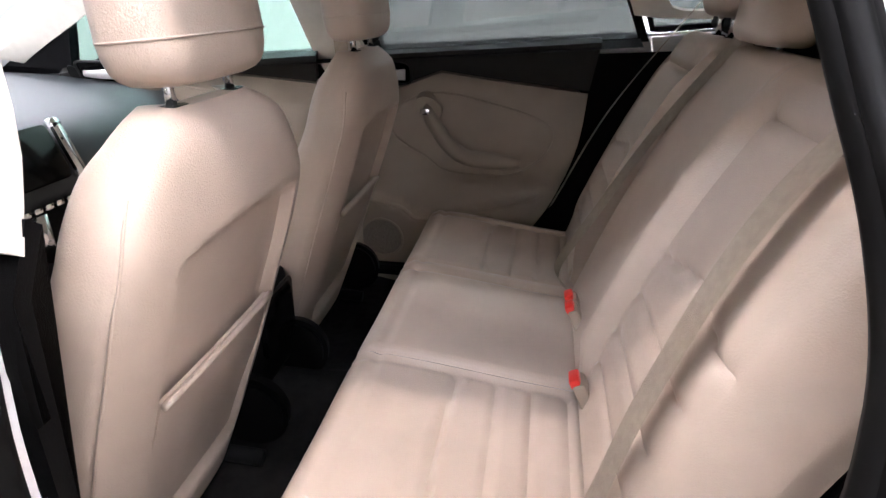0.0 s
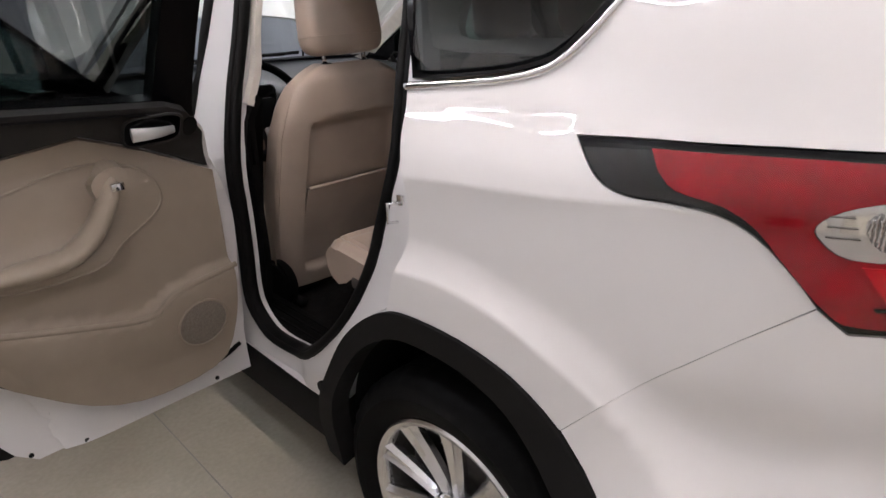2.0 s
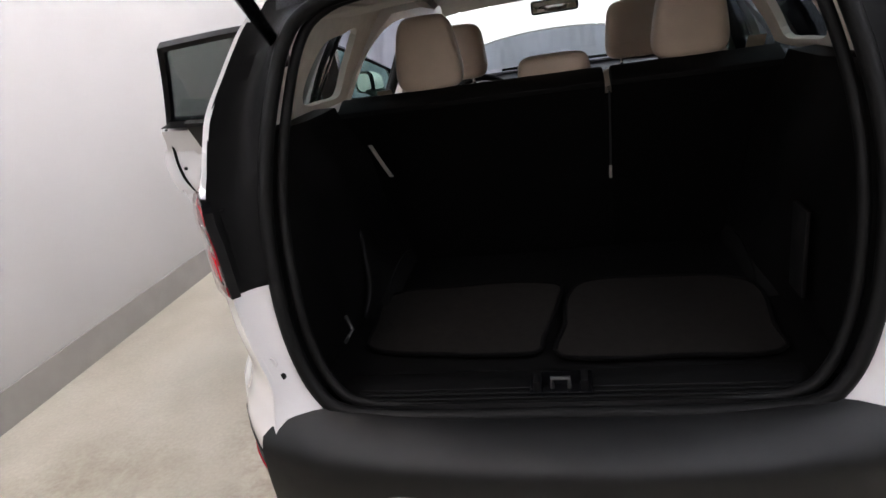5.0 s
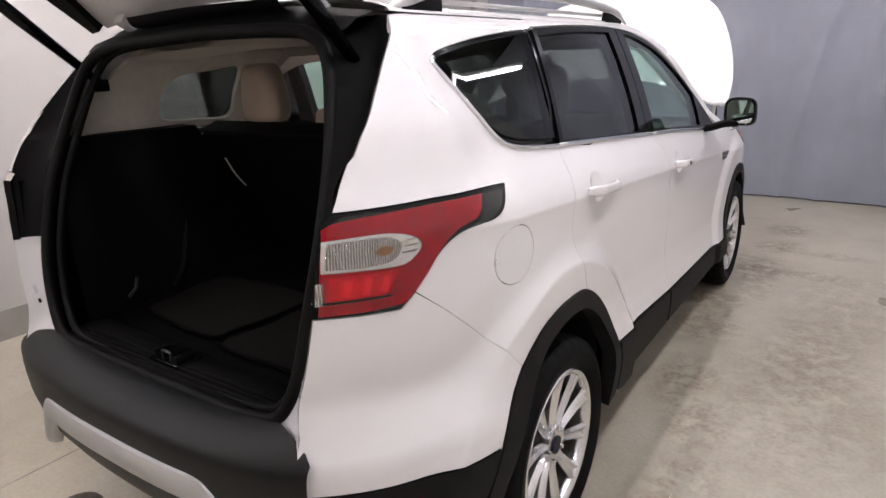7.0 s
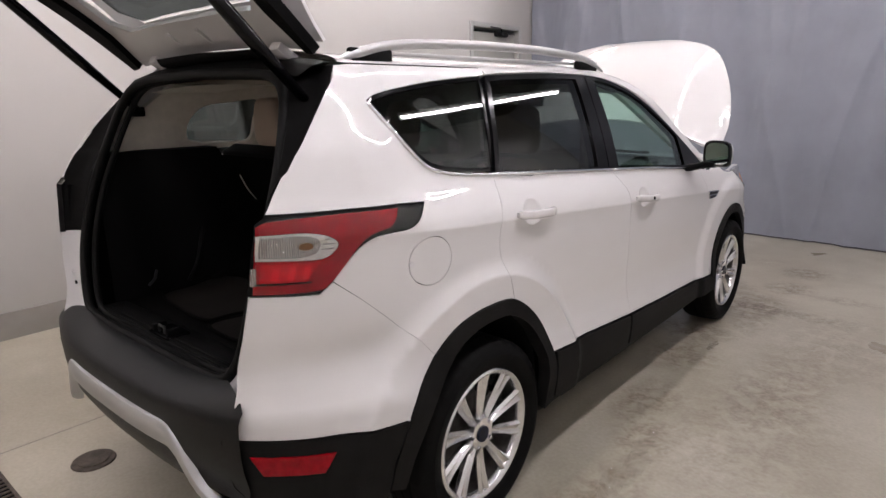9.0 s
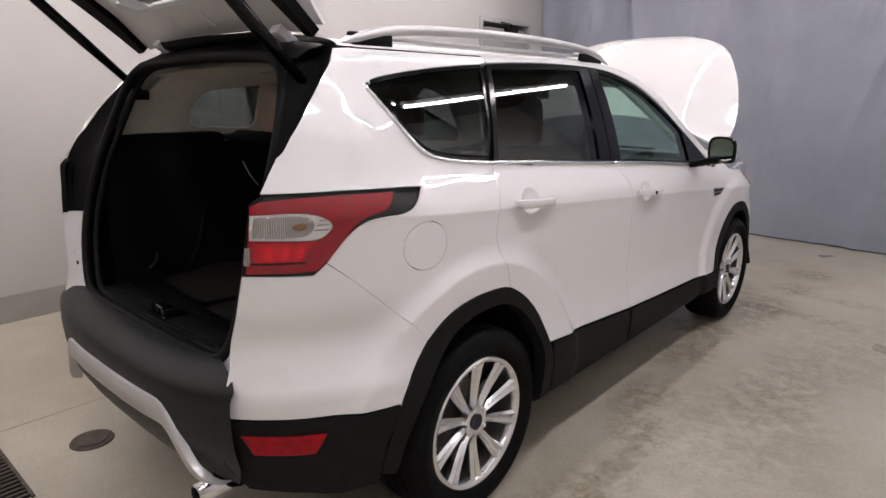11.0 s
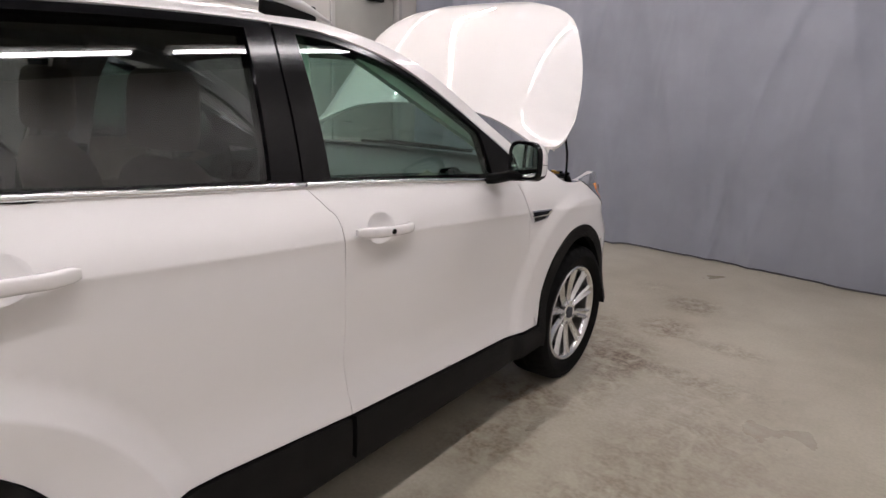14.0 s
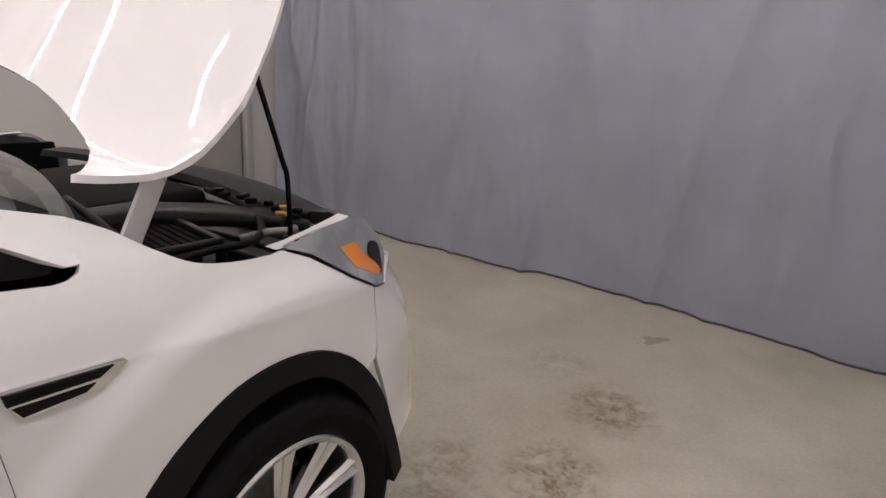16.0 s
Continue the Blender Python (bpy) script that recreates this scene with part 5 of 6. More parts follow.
# ---------------------------------------------------------------- seats
def rounded_box_rows(w, d, h, n=24, m=11, p=0.45, taper=0.0, q=0.35):
    """Rows of a cushion-like solid, centred; w across, d deep, h high; z rows."""
    rows = []
    for k in range(m):
        f = -math.pi / 2 + math.pi * (k + 0.02) / (m - 1 + 0.04)
        cz, rr = math.copysign(abs(math.sin(f)) ** q, math.sin(f)), abs(math.cos(f)) ** p
        wz = w * (1 - taper * (cz + 1) / 2)
        rows.append([(0.5 * wz * rr * math.copysign(abs(math.cos(a)) ** 0.5, math.cos(a)), 0.5 * d * rr * math.copysign(abs(math.sin(a)) ** 0.6, math.sin(a)), 0.5 * h * cz) for a in np.linspace(0, 2 * math.pi, n + 1)[:-1]])
    return rows


def headrest(cx, y, z, w, h, d, parent, post=0.06, tilt=-8, gauge=0.055, taper=0.13, seam=True):
    hr = empty("headrest", pose(cx, y, z, tilt, 0, 0), parent)
    rows = rounded_box_rows(w, d, h, 28, 15, 0.34, taper, 0.62 if taper > 0.2 else 0.45)
    loft("headrest_pad", [[(px, py, pz + h / 2) for px, py, pz in r] for r in rows], LEATHER, hr, close_u=True, caps=True)
    for k in (-1, 1):
        tube("headrest_post", [(k * gauge, 0, -post), (k * gauge, 0, 0.03)], 0.007, CHROME, hr, sides=10)
        part("post_collar", box_bm((0.036, 0.030, 0.016), Matrix.Translation((k * gauge, 0, -post + 0.004)), 0.005), GLOSSBLACK, hr)
    if seam:
        tube("headrest_seam", [(px * 1.002, py * 1.0 - 0.001, pz + h / 2) for px, py, pz in rows[6]], 0.0016, LEATHER, hr, sides=5, closed=True)
    return hr


BACK_W = pchip([(0.46, 0.215), (0.55, 0.235), (0.68, 0.250), (0.86, 0.262), (1.00, 0.262), (1.08, 0.245), (1.15, 0.205), (1.195, 0.150), (1.215, 0.10)])
BACK_Y = pchip([(0.46, 1.035), (0.60, 0.985), (0.845, 0.905), (1.00, 0.856), (1.08, 0.838), (1.17, 0.845), (1.215, 0.875)])
BACK_T = pchip([(0.46, 0.11), (0.60, 0.13), (0.85, 0.135), (1.05, 0.12), (1.15, 0.095), (1.215, 0.03)])


def front_seat(cx):
    st = empty("front_seat", parent=car)
    st["label"] = "beige leather front seat with map pocket"
    rows = []
    for z in np.linspace(0.46, 1.215, 64):
        w, yb, th = BACK_W(z), BACK_Y(z), BACK_T(z)
        r = []
        for a in np.linspace(0, 2 * math.pi, 97)[:-1]:
            c, sn = math.cos(a), math.sin(a)
            px = w * math.copysign(abs(c) ** 0.55, c)
            py = th * (0.5 + 0.5 * math.copysign(abs(sn) ** 0.75, sn))
            if sn < 0:  # hollow of the back panel
                py += 0.026 * smoothstep(0.69, 0.62, abs(px) / w) * smoothstep(0.52, 0.56, z) * (1 - smoothstep(1.025, 1.05, z - 0.02 * (1 - (px / w) ** 2)))
            else:  # front bolsters
                py += 0.03 * smoothstep(0.6, 0.9, abs(px) / w)
            r.append((cx + px, yb + py, z))
        rows.append(r)
    loft("backrest", rows, LEATHER, st, close_u=True, caps=True)

    def back(u, v, o=0.0):
        return (cx + u, BACK_Y(v) + 0.026 + o + 0.02 * (abs(u) / 0.26) ** 4, v)
    pk = [(-0.168, 0.842), (0.168, 0.842), (0.176, 0.70), (0.165, 0.56), (-0.165, 0.56), (-0.176, 0.70)]
    sheet("map_pocket", pk, lambda u, v: back(u, v, -0.009 - 0.012 * smoothstep(0.60, 0.80, v)), LEATHER, st, thick=0.01, step=0.03, flip=False)
    tube("pocket_piping", [back(u, 0.842, -0.024) for u in np.linspace(-0.168, 0.168, 12)], 0.006, LEATHER, st, sides=8)
    ins = [(-0.168, 0.86), (-0.172, 1.00), (-0.150, 1.075), (0, 1.088), (0.150, 1.075), (0.172, 1.00), (0.168, 0.86)]
    tube("panel_seam", [back(u, v, -0.001) for u, v in smooth_path([(-0.150, 0.56), (-0.180, 0.70), (-0.178, 0.86)] + ins[1:-1] + [(0.178, 0.86), (0.180, 0.70), (0.150, 0.56)], 4)], 0.003, LEATHER, st, sides=6)
    for k in (-1, 1):
        tube("side_seam", [(cx + k * (BACK_W(z) * 0.985), BACK_Y(z) + 0.035 + 0.02 * (z < 0.6), z) for z in np.linspace(0.52, 1.14, 22)], 0.0022, LEATHER, st, sides=5)
        bm = bmesh.new()
        bmesh.ops.create_cone(bm, cap_ends=True, segments=24, radius1=0.085, radius2=0.075, depth=0.05, matrix=Matrix.Translation((cx + k * 0.252, 1.015, 0.515)) @ Matrix.Rotation(radians(90), 4, "Y"))
        bmesh.ops.bevel(bm, geom=[e for e in bm.edges if len(e.link_faces) == 2 and e.calc_face_angle(0) > 0.9], offset=0.012, segments=2, affect="EDGES")
        part("recliner_cover", bm, BLACKTRIM, st)
        tube("seat_track", [(cx + k * 0.20, 0.98, 0.43), (cx + k * 0.20, 1.55, 0.45)], 0.018, CLAD, st, sides=8)
    rows = rounded_box_rows(0.52, 0.50, 0.15, 32, 11, 0.35, 0.0, 0.4)
    loft("seat_cushion", [[(cx + px, 1.30 + py, 0.60 + pz + 0.05 * py + 0.03 * smoothstep(0.6, 0.95, abs(px) / 0.26)) for px, py, pz in r] for r in rows], LEATHER, st, close_u=True, caps=True)
    part("seat_base", box_bm((0.46, 0.46, 0.12), Matrix.Translation((cx, 1.28, 0.49)), 0.03), BLACKTRIM, st)
    headrest(cx, 0.897, 1.236, 0.285, 0.225, 0.12, st, 0.032, -6, 0.074)
    return st


front_seat(-0.40)
front_seat(0.362)

# rear bench: cushion
SEAMS_X = (-0.205, 0.165)


def cushion_z(x, y):
    t = (y - 0.27) / (0.765 - 0.27)
    z = 0.690 + 0.045 * smoothstep(0, 1, t)
    for c, w in ((-0.41, 0.2), (-0.02, 0.18), (0.39, 0.21)):
        z -= 0.016 * math.exp(-((x - c) / (0.6 * w)) ** 2) * math.sin(math.pi * min(1, max(0, t)))
    for sx in SEAMS_X:
        z -= 0.015 * math.exp(-((x - sx) / 0.008) ** 2)
    for c in (-0.41, 0.39):
        if abs(x - c) < 0.17:
            z -= 0.012 * math.exp(-((y - 0.560 - 0.02 * math.cos((x - c) * 8)) / 0.007) ** 2)
            for k in (0.495, 0.435, 0.375):
                z -= 0.009 * math.exp(-((y - k) / 0.006) ** 2)
        z -= 0.010 * math.exp(-((abs(x - c) - 0.175) / 0.006) ** 2)
    z -= 0.006 * math.exp(-((y - 0.715) / 0.005) ** 2)
    return z


bench = empty("rear_bench", parent=car)
bench["label"] = "beige leather rear bench split in two backrests"
rows = []
for x in np.linspace(-0.625, 0.625, 150):
    e = smoothstep(0.625, 0.585, abs(x))
    prof = [(y, cushion_z(x, y) - 0.025 * (1 - e)) for y in np.linspace(0.27, 0.735, 60)]
    zf = prof[-1][1]
    prof += [(0.755, zf - 0.010), (0.768, zf - 0.03), (0.764, zf - 0.07), (0.748, zf - 0.100), (0.715, zf - 0.115), (0.675, zf - 0.100), (0.650, zf - 0.080), (0.30, 0.628)]
    rows.append([(x, y, z) for y, z in prof])
loft("bench_cushion", rows, LEATHER, bench, caps=True)
for s in (1, -1):
    part("bench_side_cover", box_bm((0.03, 0.30, 0.042), Matrix.Translation((s * 0.614, 0.50, 0.611)) @ Matrix.Rotation(radians(5), 4, "X"), 0.012), SEATPLASTIC, bench)
    part("bench_riser", box_bm((0.06, 0.10, 0.14), Matrix.Translation((s * 0.45, 0.62, 0.50)), 0.015), CLAD, bench)
part("bench_base", box_bm((1.15, 0.34, 0.18), Matrix.Translation((0, 0.44, 0.49)), 0.03), DARK, bench)

# rear backrests: w runs up the rake from the cushion
BASE_Y, BASE_Z, RAKE = 0.335, 0.70, math.atan2(0.26, 0.57)


def back_pt(x, w, d):
    return (x, BASE_Y - w * math.sin(RAKE) + d * math.cos(RAKE), BASE_Z + w * math.cos(RAKE) + d * math.sin(RAKE))


def back_depth(x, w, x0, x1):
    t = w / 0.63
    d = 0.025 + 0.02 * math.sin(math.pi * min(1, max(0, t)))
    cs = [(-0.41, 0.19)] if x0 < -0.3 else [(0.39, 0.19)]
    for c, hw in cs:
        u = abs(x - c) / hw
        d += 0.030 * smoothstep(0.75, 1.05, u) * (1 - smoothstep(1.1, 1.35, u)) * smoothstep(0, 0.15, t) * (1 - smoothstep(0.75, 1, t))
        d -= 0.014 * math.exp(-((u - 0.86) / 0.035) ** 2) * (1 - smoothstep(0.85, 0.9, t))
        if u < 0.84:
            d -= 0.013 * math.exp(-((t - 0.45 - 0.06 * (1 - u)) / 0.012) ** 2)
            d -= 0.013 * math.exp(-((t - 0.84) / 0.012) ** 2)
            for k in (0.12, 0.23, 0.34):
                d -= 0.010 * math.exp(-((t - k) / 0.011) ** 2) * smoothstep(0.84, 0.74, u)
    if x0 < -0.3:
        d -= 0.010 * math.exp(-((x + 0.19) / 0.006) ** 2)
    return d


for x0, x1 in ((-0.625, 0.165), (0.175, 0.625)):
    b = empty("rear_backrest", parent=bench)
    rows = []
    xs = np.linspace(x0, x1, int((x1 - x0) / 0.008))
    for x in xs:
        e = smoothstep(x0 - 0.01, x0 + (0.09 if x0 < -0.3 else 0.03), x) * (1 - smoothstep(x1 - (0.09 if x1 > 0.3 else 0.03), x1 + 0.01, x))
        top = 0.63 - 0.03 * smoothstep(0.10, 0.0, min(x - x0, x1 - x) / 1.0 + 0.02)
        prof = [(w, back_depth(x, w, x0, x1) * e - 0.07 * (1 - e) ** 2) for w in np.linspace(0.0, top - 0.035, 64)]
        prof += [(top - 0.015, 0.012), (top, -0.03), (top, -0.08), (top - 0.01, -0.098), (0.0, -0.10)]
        rows.append([back_pt(x, w, d) for w, d in prof])
    loft("backrest_pad", rows, LEATHER, b, caps=True)
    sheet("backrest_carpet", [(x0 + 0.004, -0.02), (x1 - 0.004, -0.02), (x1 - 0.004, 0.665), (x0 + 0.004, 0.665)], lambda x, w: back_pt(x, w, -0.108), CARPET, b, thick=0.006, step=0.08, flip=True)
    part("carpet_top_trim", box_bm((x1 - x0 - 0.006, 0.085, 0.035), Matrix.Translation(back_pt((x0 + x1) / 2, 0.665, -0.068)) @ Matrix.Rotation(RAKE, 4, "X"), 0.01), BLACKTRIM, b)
part("backrest_gap_cover", box_bm((0.03, 0.012, 0.62), Matrix.Translation(back_pt(0.17, 0.33, -0.108)) @ Matrix.Rotation(RAKE, 4, "X"), 0.003), CARPET, bench)
headrest(-0.337, 0.055, 1.302, 0.222, 0.212, 0.105, bench, 0.05, 2, 0.055, 0.30, False)
headrest(0.398, 0.055, 1.302, 0.222, 0.212, 0.105, bench, 0.05, 2, 0.055, 0.30, False)
headrest(0.025, 0.075, 1.270, 0.225, 0.085, 0.10, bench, 0.03, 2, 0.055, 0.13, False)


def ribbon(name, pts, width, mat, parent, across=(1, 0, 0)):
    pts = smooth_path(pts, 6)
    ax = Vector(across).normalized() * width / 2
    bm = bmesh.new()
    rows = []
    for p in pts:
        rows.append([bm.verts.new(Vector(p) - ax), bm.verts.new(Vector(p) + ax)])
    for a, b in zip(rows, rows[1:]):
        bm.faces.new((a[0], a[1], b[1], b[0]))
    bmesh.ops.solidify(bm, geom=bm.faces[:], thickness=0.0015)
    return part(name, bm, mat, parent)


BELT = material("beige_belt_webbing", (0.40, 0.34, 0.27), 0.7, vary=0.12, scale=80, bump=0.5, bump_scale=900)
ribbon("seat_belt", [back_pt(-0.50, 0.66, 0.03), back_pt(-0.52, 0.45, 0.078), back_pt(-0.55, 0.22, 0.075), back_pt(-0.585, 0.05, 0.06), (-0.61, 0.42, 0.665)], 0.046, BELT, bench, (1, 0.1, 0))
ribbon("seat_belt", [back_pt(0.10, 0.62, 0.03), back_pt(0.13, 0.40, 0.06), back_pt(0.16, 0.18, 0.07), back_pt(0.17, 0.03, 0.075), (0.17, 0.36, 0.70)], 0.046, BELT, bench, (1, 0.2, 0))
ribbon("seat_belt", [back_pt(0.58, 0.68, 0.03), back_pt(0.575, 0.35, 0.09), back_pt(0.60, 0.03, 0.09)], 0.046, BELT, bench, (1, -0.3, 0))
for x in (-0.292, -0.037, 0.012):
    bk = empty("belt_buckle", pose(x, 0.350, 0.735, -25, 0, 0), bench)
    part("buckle_body", box_bm((0.042, 0.022, 0.07), Matrix.Translation((0, 0, 0)), 0.006), TRIM, bk)
    part("buckle_button", box_bm((0.036, 0.018, 0.016), Matrix.Translation((0, 0.004, 0.036)), 0.004), BUCKLE, bk)
ribbon("backrest_strap", [back_pt(-0.548, 0.565, -0.117), back_pt(-0.526, 0.50, -0.126), back_pt(-0.512, 0.435, -0.118)], 0.014, LINER, bench)
# narrow grey strip along the split between the backrests, paler at its lower end
ribbon("release_strap", [back_pt(0.172, 0.655, -0.119), back_pt(0.173, 0.50, -0.119), back_pt(0.172, 0.40, -0.119)], 0.006, GREYTRIM, bench)
ribbon("strap_end", [back_pt(0.172, 0.395, -0.119), back_pt(0.171, 0.37, -0.122), back_pt(0.172, 0.345, -0.119)], 0.008, LINER, bench)

# front belts and their buckle at the pillar
for s in (-1, 1):
    ribbon("seat_belt", [(s * 0.655, 1.06, 1.38), (s * 0.66, 1.03, 1.0), (s * 0.665, 1.02, 0.55)], 0.046, BELT, car, (0.2, 1, 0))
    part("belt_tongue", box_bm((0.02, 0.05, 0.035), Matrix.Translation((s * 0.655, 1.03, 0.985)), 0.006), TRIM, car)

# ---------------------------------------------------------------- cabin floor, console, dashboard
rows = []
for y in np.linspace(0.28, 2.10, 20):
    rows.append([(x, y, 0.405 + 0.10 * math.exp(-(x / 0.13) ** 2) + 0.012 * noise.noise((x * 9, y * 9, 0)) + 0.25 * smoothstep(1.85, 2.10, y)) for x in np.linspace(-0.70, 0.70, 36)])
loft("cabin_floor", rows, FLOORCARPET, car)
part("floor_bracket", box_bm((0.07, 0.07, 0.04), Matrix.Translation((-0.46, 0.72, 0.44)), 0.01), CLAD, car)
con = empty("centre_console", parent=car)
part("console_body", box_bm((0.22, 0.80, 0.26), Matrix.Translation((0, 1.42, 0.62)), 0.03), BLACKTRIM, con)
part("armrest_lid", box_bm((0.20, 0.30, 0.06), Matrix.Translation((0, 1.30, 0.755)), 0.025), LEATHER, con)
part("console_end_vent", box_bm((0.16, 0.02, 0.14), Matrix.Translation((0, 1.01, 0.66)), 0.012), GLOSSBLACK, con)
tube("gear_lever", [(0, 1.55, 0.74), (0, 1.57, 0.86)], [0.012, 0.024], CHROME, con, sides=12)
dash = empty("dashboard", parent=car)
prof = [(1.62, 0.80), (1.58, 0.90), (1.60, 0.98), (1.66, 1.03), (1.80, 1.055), (2.05, 1.07), (2.30, 1.075), (2.385, 1.10)]
rows = []
for x in np.linspace(-0.72, 0.72, 40):
    hump = 0.055 * math.exp(-((x + 0.38) / 0.19) ** 4) + 0.015 * math.exp(-(x / 0.2) ** 2)
    rows.append([(x, y - 0.02 * math.exp(-(x / 0.2) ** 4) + 0.15 * (1 - (x / 0.75) ** 2) * smoothstep(1.9, 2.38, y), z + hump * smoothstep(0.95, 1.04, z) * (1 - smoothstep(1.75, 2.0, y))) for y, z in smooth_path(prof, 4)])
loft("dash_top", rows, DASHGREY, dash)
rows = [[(x, 1.62 + 0.03 * k, 0.80 - 0.09 * k) for x in np.linspace(-0.72, 0.72, 12)] for k in range(4)]
loft("dash_lower", rows, TRIM, dash)
part("centre_screen", box_bm((0.21, 0.02, 0.13), Matrix.Translation((0.01, 1.575, 0.985)) @ Matrix.Rotation(radians(-22), 4, "X"), 0.012), GLOSSBLACK, dash)
for k in (-1, 1):
    v = part("air_vent", box_bm((0.035, 0.03, 0.15), Matrix.Translation((0.01 + k * 0.135, 1.580, 0.985)) @ Matrix.Rotation(radians(-22), 4, "X"), 0.012), CHROME, dash)
    for j in range(4):
        part("vent_slat", box_bm((0.026, 0.012, 0.018), Matrix.Translation((0.01 + k * 0.135, 1.556 + 0.012 * j, 0.935 + 0.034 * j)), 0.003), GLOSSBLACK, v)
part("control_panel", box_bm((0.24, 0.04, 0.14), Matrix.Translation((0.01, 1.585, 0.845)) @ Matrix.Rotation(radians(-12), 4, "X"), 0.015), BLACKTRIM, dash)
for j in range(6):
    part("control_button", box_bm((0.024, 0.012, 0.014), Matrix.Translation((-0.075 + 0.034 * j, 1.557, 0.875)), 0.003), CHROME, dash)
for k in (-1, 1):
    tube("volume_knob", [(0.01 + 0.085 * k, 1.57, 0.83), (0.01 + 0.085 * k, 1.545, 0.825)], 0.018, CHROME, dash, sides=16)
part("instrument_panel", box_bm((0.30, 0.03, 0.10), Matrix.Translation((-0.38, 1.625, 1.03)) @ Matrix.Rotation(radians(-20), 4, "X"), 0.02), GLOSSBLACK, dash)
sw = empty("steering_wheel", pose(-0.385, 1.475, 1.005, 66, 0, 0), car)
tube("wheel_rim", [(0.185 * math.cos(a), 0.185 * math.sin(a), 0) for a in np.linspace(0, 2 * math.pi, 41)[:-1]], 0.0165, BLACKTRIM, sw, sides=10, closed=True)
part("wheel_hub", box_bm((0.15, 0.12, 0.045), Matrix.Translation((0, -0.01, -0.01)), 0.02), BLACKTRIM, sw)
for a in (0, 180, 270):
    part("wheel_spoke", box_bm((0.12, 0.028, 0.015), Matrix.Rotation(radians(a), 4, "Z") @ Matrix.Translation((0.115, 0, -0.005)), 0.006), SILVER, sw)
tube("steering_column", [(-0.385, 1.50, 0.99), (-0.385, 1.72, 0.90)], 0.035, BLACKTRIM, car, sides=12)
mir = empty("rear_view_mirror", parent=car)
part("mirror_shell", box_bm((0.235, 0.03, 0.066), Matrix.Translation((0.03, 1.52, 1.475)), 0.014), BLACKTRIM, mir)
part("mirror_glass", box_bm((0.215, 0.004, 0.050), Matrix.Translation((0.03, 1.503, 1.475)), 0.0015), MIRROR, mir)
tube("mirror_stem", [(0.03, 1.53, 1.49), (0.03, 1.62, 1.545)], 0.010, BLACKTRIM, mir, sides=8)
for s in (1, -1):
    part("sun_visor", box_bm((0.36, 0.14, 0.014), Matrix.Translation((s * 0.30, 1.46, 1.572)) @ Matrix.Rotation(radians(-10), 4, "X"), 0.006), LINER, car)
    sheet("front_pillar_trim", [(1.42, 1.50), (1.50, 1.53), (2.28, 1.115), (2.18, 1.10)], lambda y, z: (s * (W(y, z) - 0.065), y, z), LINER, car, thick=0.02, step=0.06, flip=(s > 0))

# ---------------------------------------------------------------- hood, raised
HC = pchip([(0.0, -0.04), (0.2, -0.053), (0.5, -0.060), (0.8, -0.10), (0.95, -0.16), (1.05, -0.232)])
HE = pchip([(0.0, 0.0), (0.05, -0.09), (0.11, -0.165), (0.20, -0.205), (0.30, -0.218), (0.46, -0.213), (0.62, -0.198), (0.79, -0.182), (0.95, -0.192), (1.05, -0.232)])
HX = pchip([(0.0, 0.80), (0.05, 0.815), (0.11, 0.82), (0.20, 0.82), (0.315, 0.815), (0.458, 0.79), (0.624, 0.74), (0.79, 0.66), (0.89, 0.58), (0.966, 0.45), (1.03, 0.30), (1.05, 0.25)])


def hood_fn(lift):
    def f(x, w):
        k = min(1.0, abs(x) / max(0.2, HX(min(1.05, max(0, w)))))
        h = HC(w) + (HE(w) - HC(w)) * k ** 3.2 + 0.004 * math.exp(-((abs(x) - 0.42 + 0.12 * w) / 0.05) ** 2) + lift
        return (x, 2.31 + 0.616 * w - 0.788 * h, 1.200 + 0.788 * w + 0.616 * h)
    return f


right = smooth_path([(0.80, 0.025), (0.815, 0.055), (0.82, 0.11), (0.82, 0.198), (0.815, 0.315), (0.79, 0.458), (0.74, 0.624), (0.66, 0.79), (0.58, 0.89), (0.45, 0.966), (0.25, 1.03), (0.0, 1.05)], 3)
arc = smooth_path([(0.0, 0.214), (0.2, 0.207), (0.47, 0.171), (0.66, 0.103), (0.755, 0.05), (0.80, 0.025)], 3)
hout = right + [(-x, w) for x, w in reversed(right[:-1])] + [(-x, w) for x, w in reversed(arc[1:-1])] + arc[:-1]
hood = empty("hood", parent=car)
hood["label"] = "raised white hood held by a black prop rod"
sheet("hood_skin", hout, hood_fn(0.0), PAINT, hood, thick=0.012, step=0.028, flip=False)
sheet("hood_inner", shrink(hout, 0.06), hood_fn(-0.035), PAINT_JAMB, hood, thick=0.01, step=0.06)
tube("prop_rod", smooth_path([(0.70, 2.86, 0.97), (0.70, 2.855, 1.10), (0.698, 2.845, 1.14), (0.688, 2.815, 1.25), (0.672, 2.775, 1.40)], 6), 0.006, GLOSSBLACK, hood, sides=8)
for s in (1, -1):
    bm = box_bm((0.014, 0.040, 0.17), Matrix.Translation((s * 0.755, 2.482, 1.095)) @ Matrix.Rotation(radians(-28), 4, "X"), 0.006)
    bm2 = box_bm((0.03, 0.09, 0.014), Matrix.Translation((s * 0.745, 2.45, 1.022)), 0.004)
    part("hinge_foot", bm2, BLACKTRIM, hood)
    part("hood_hinge", bm, PAINT_JAMB, hood)

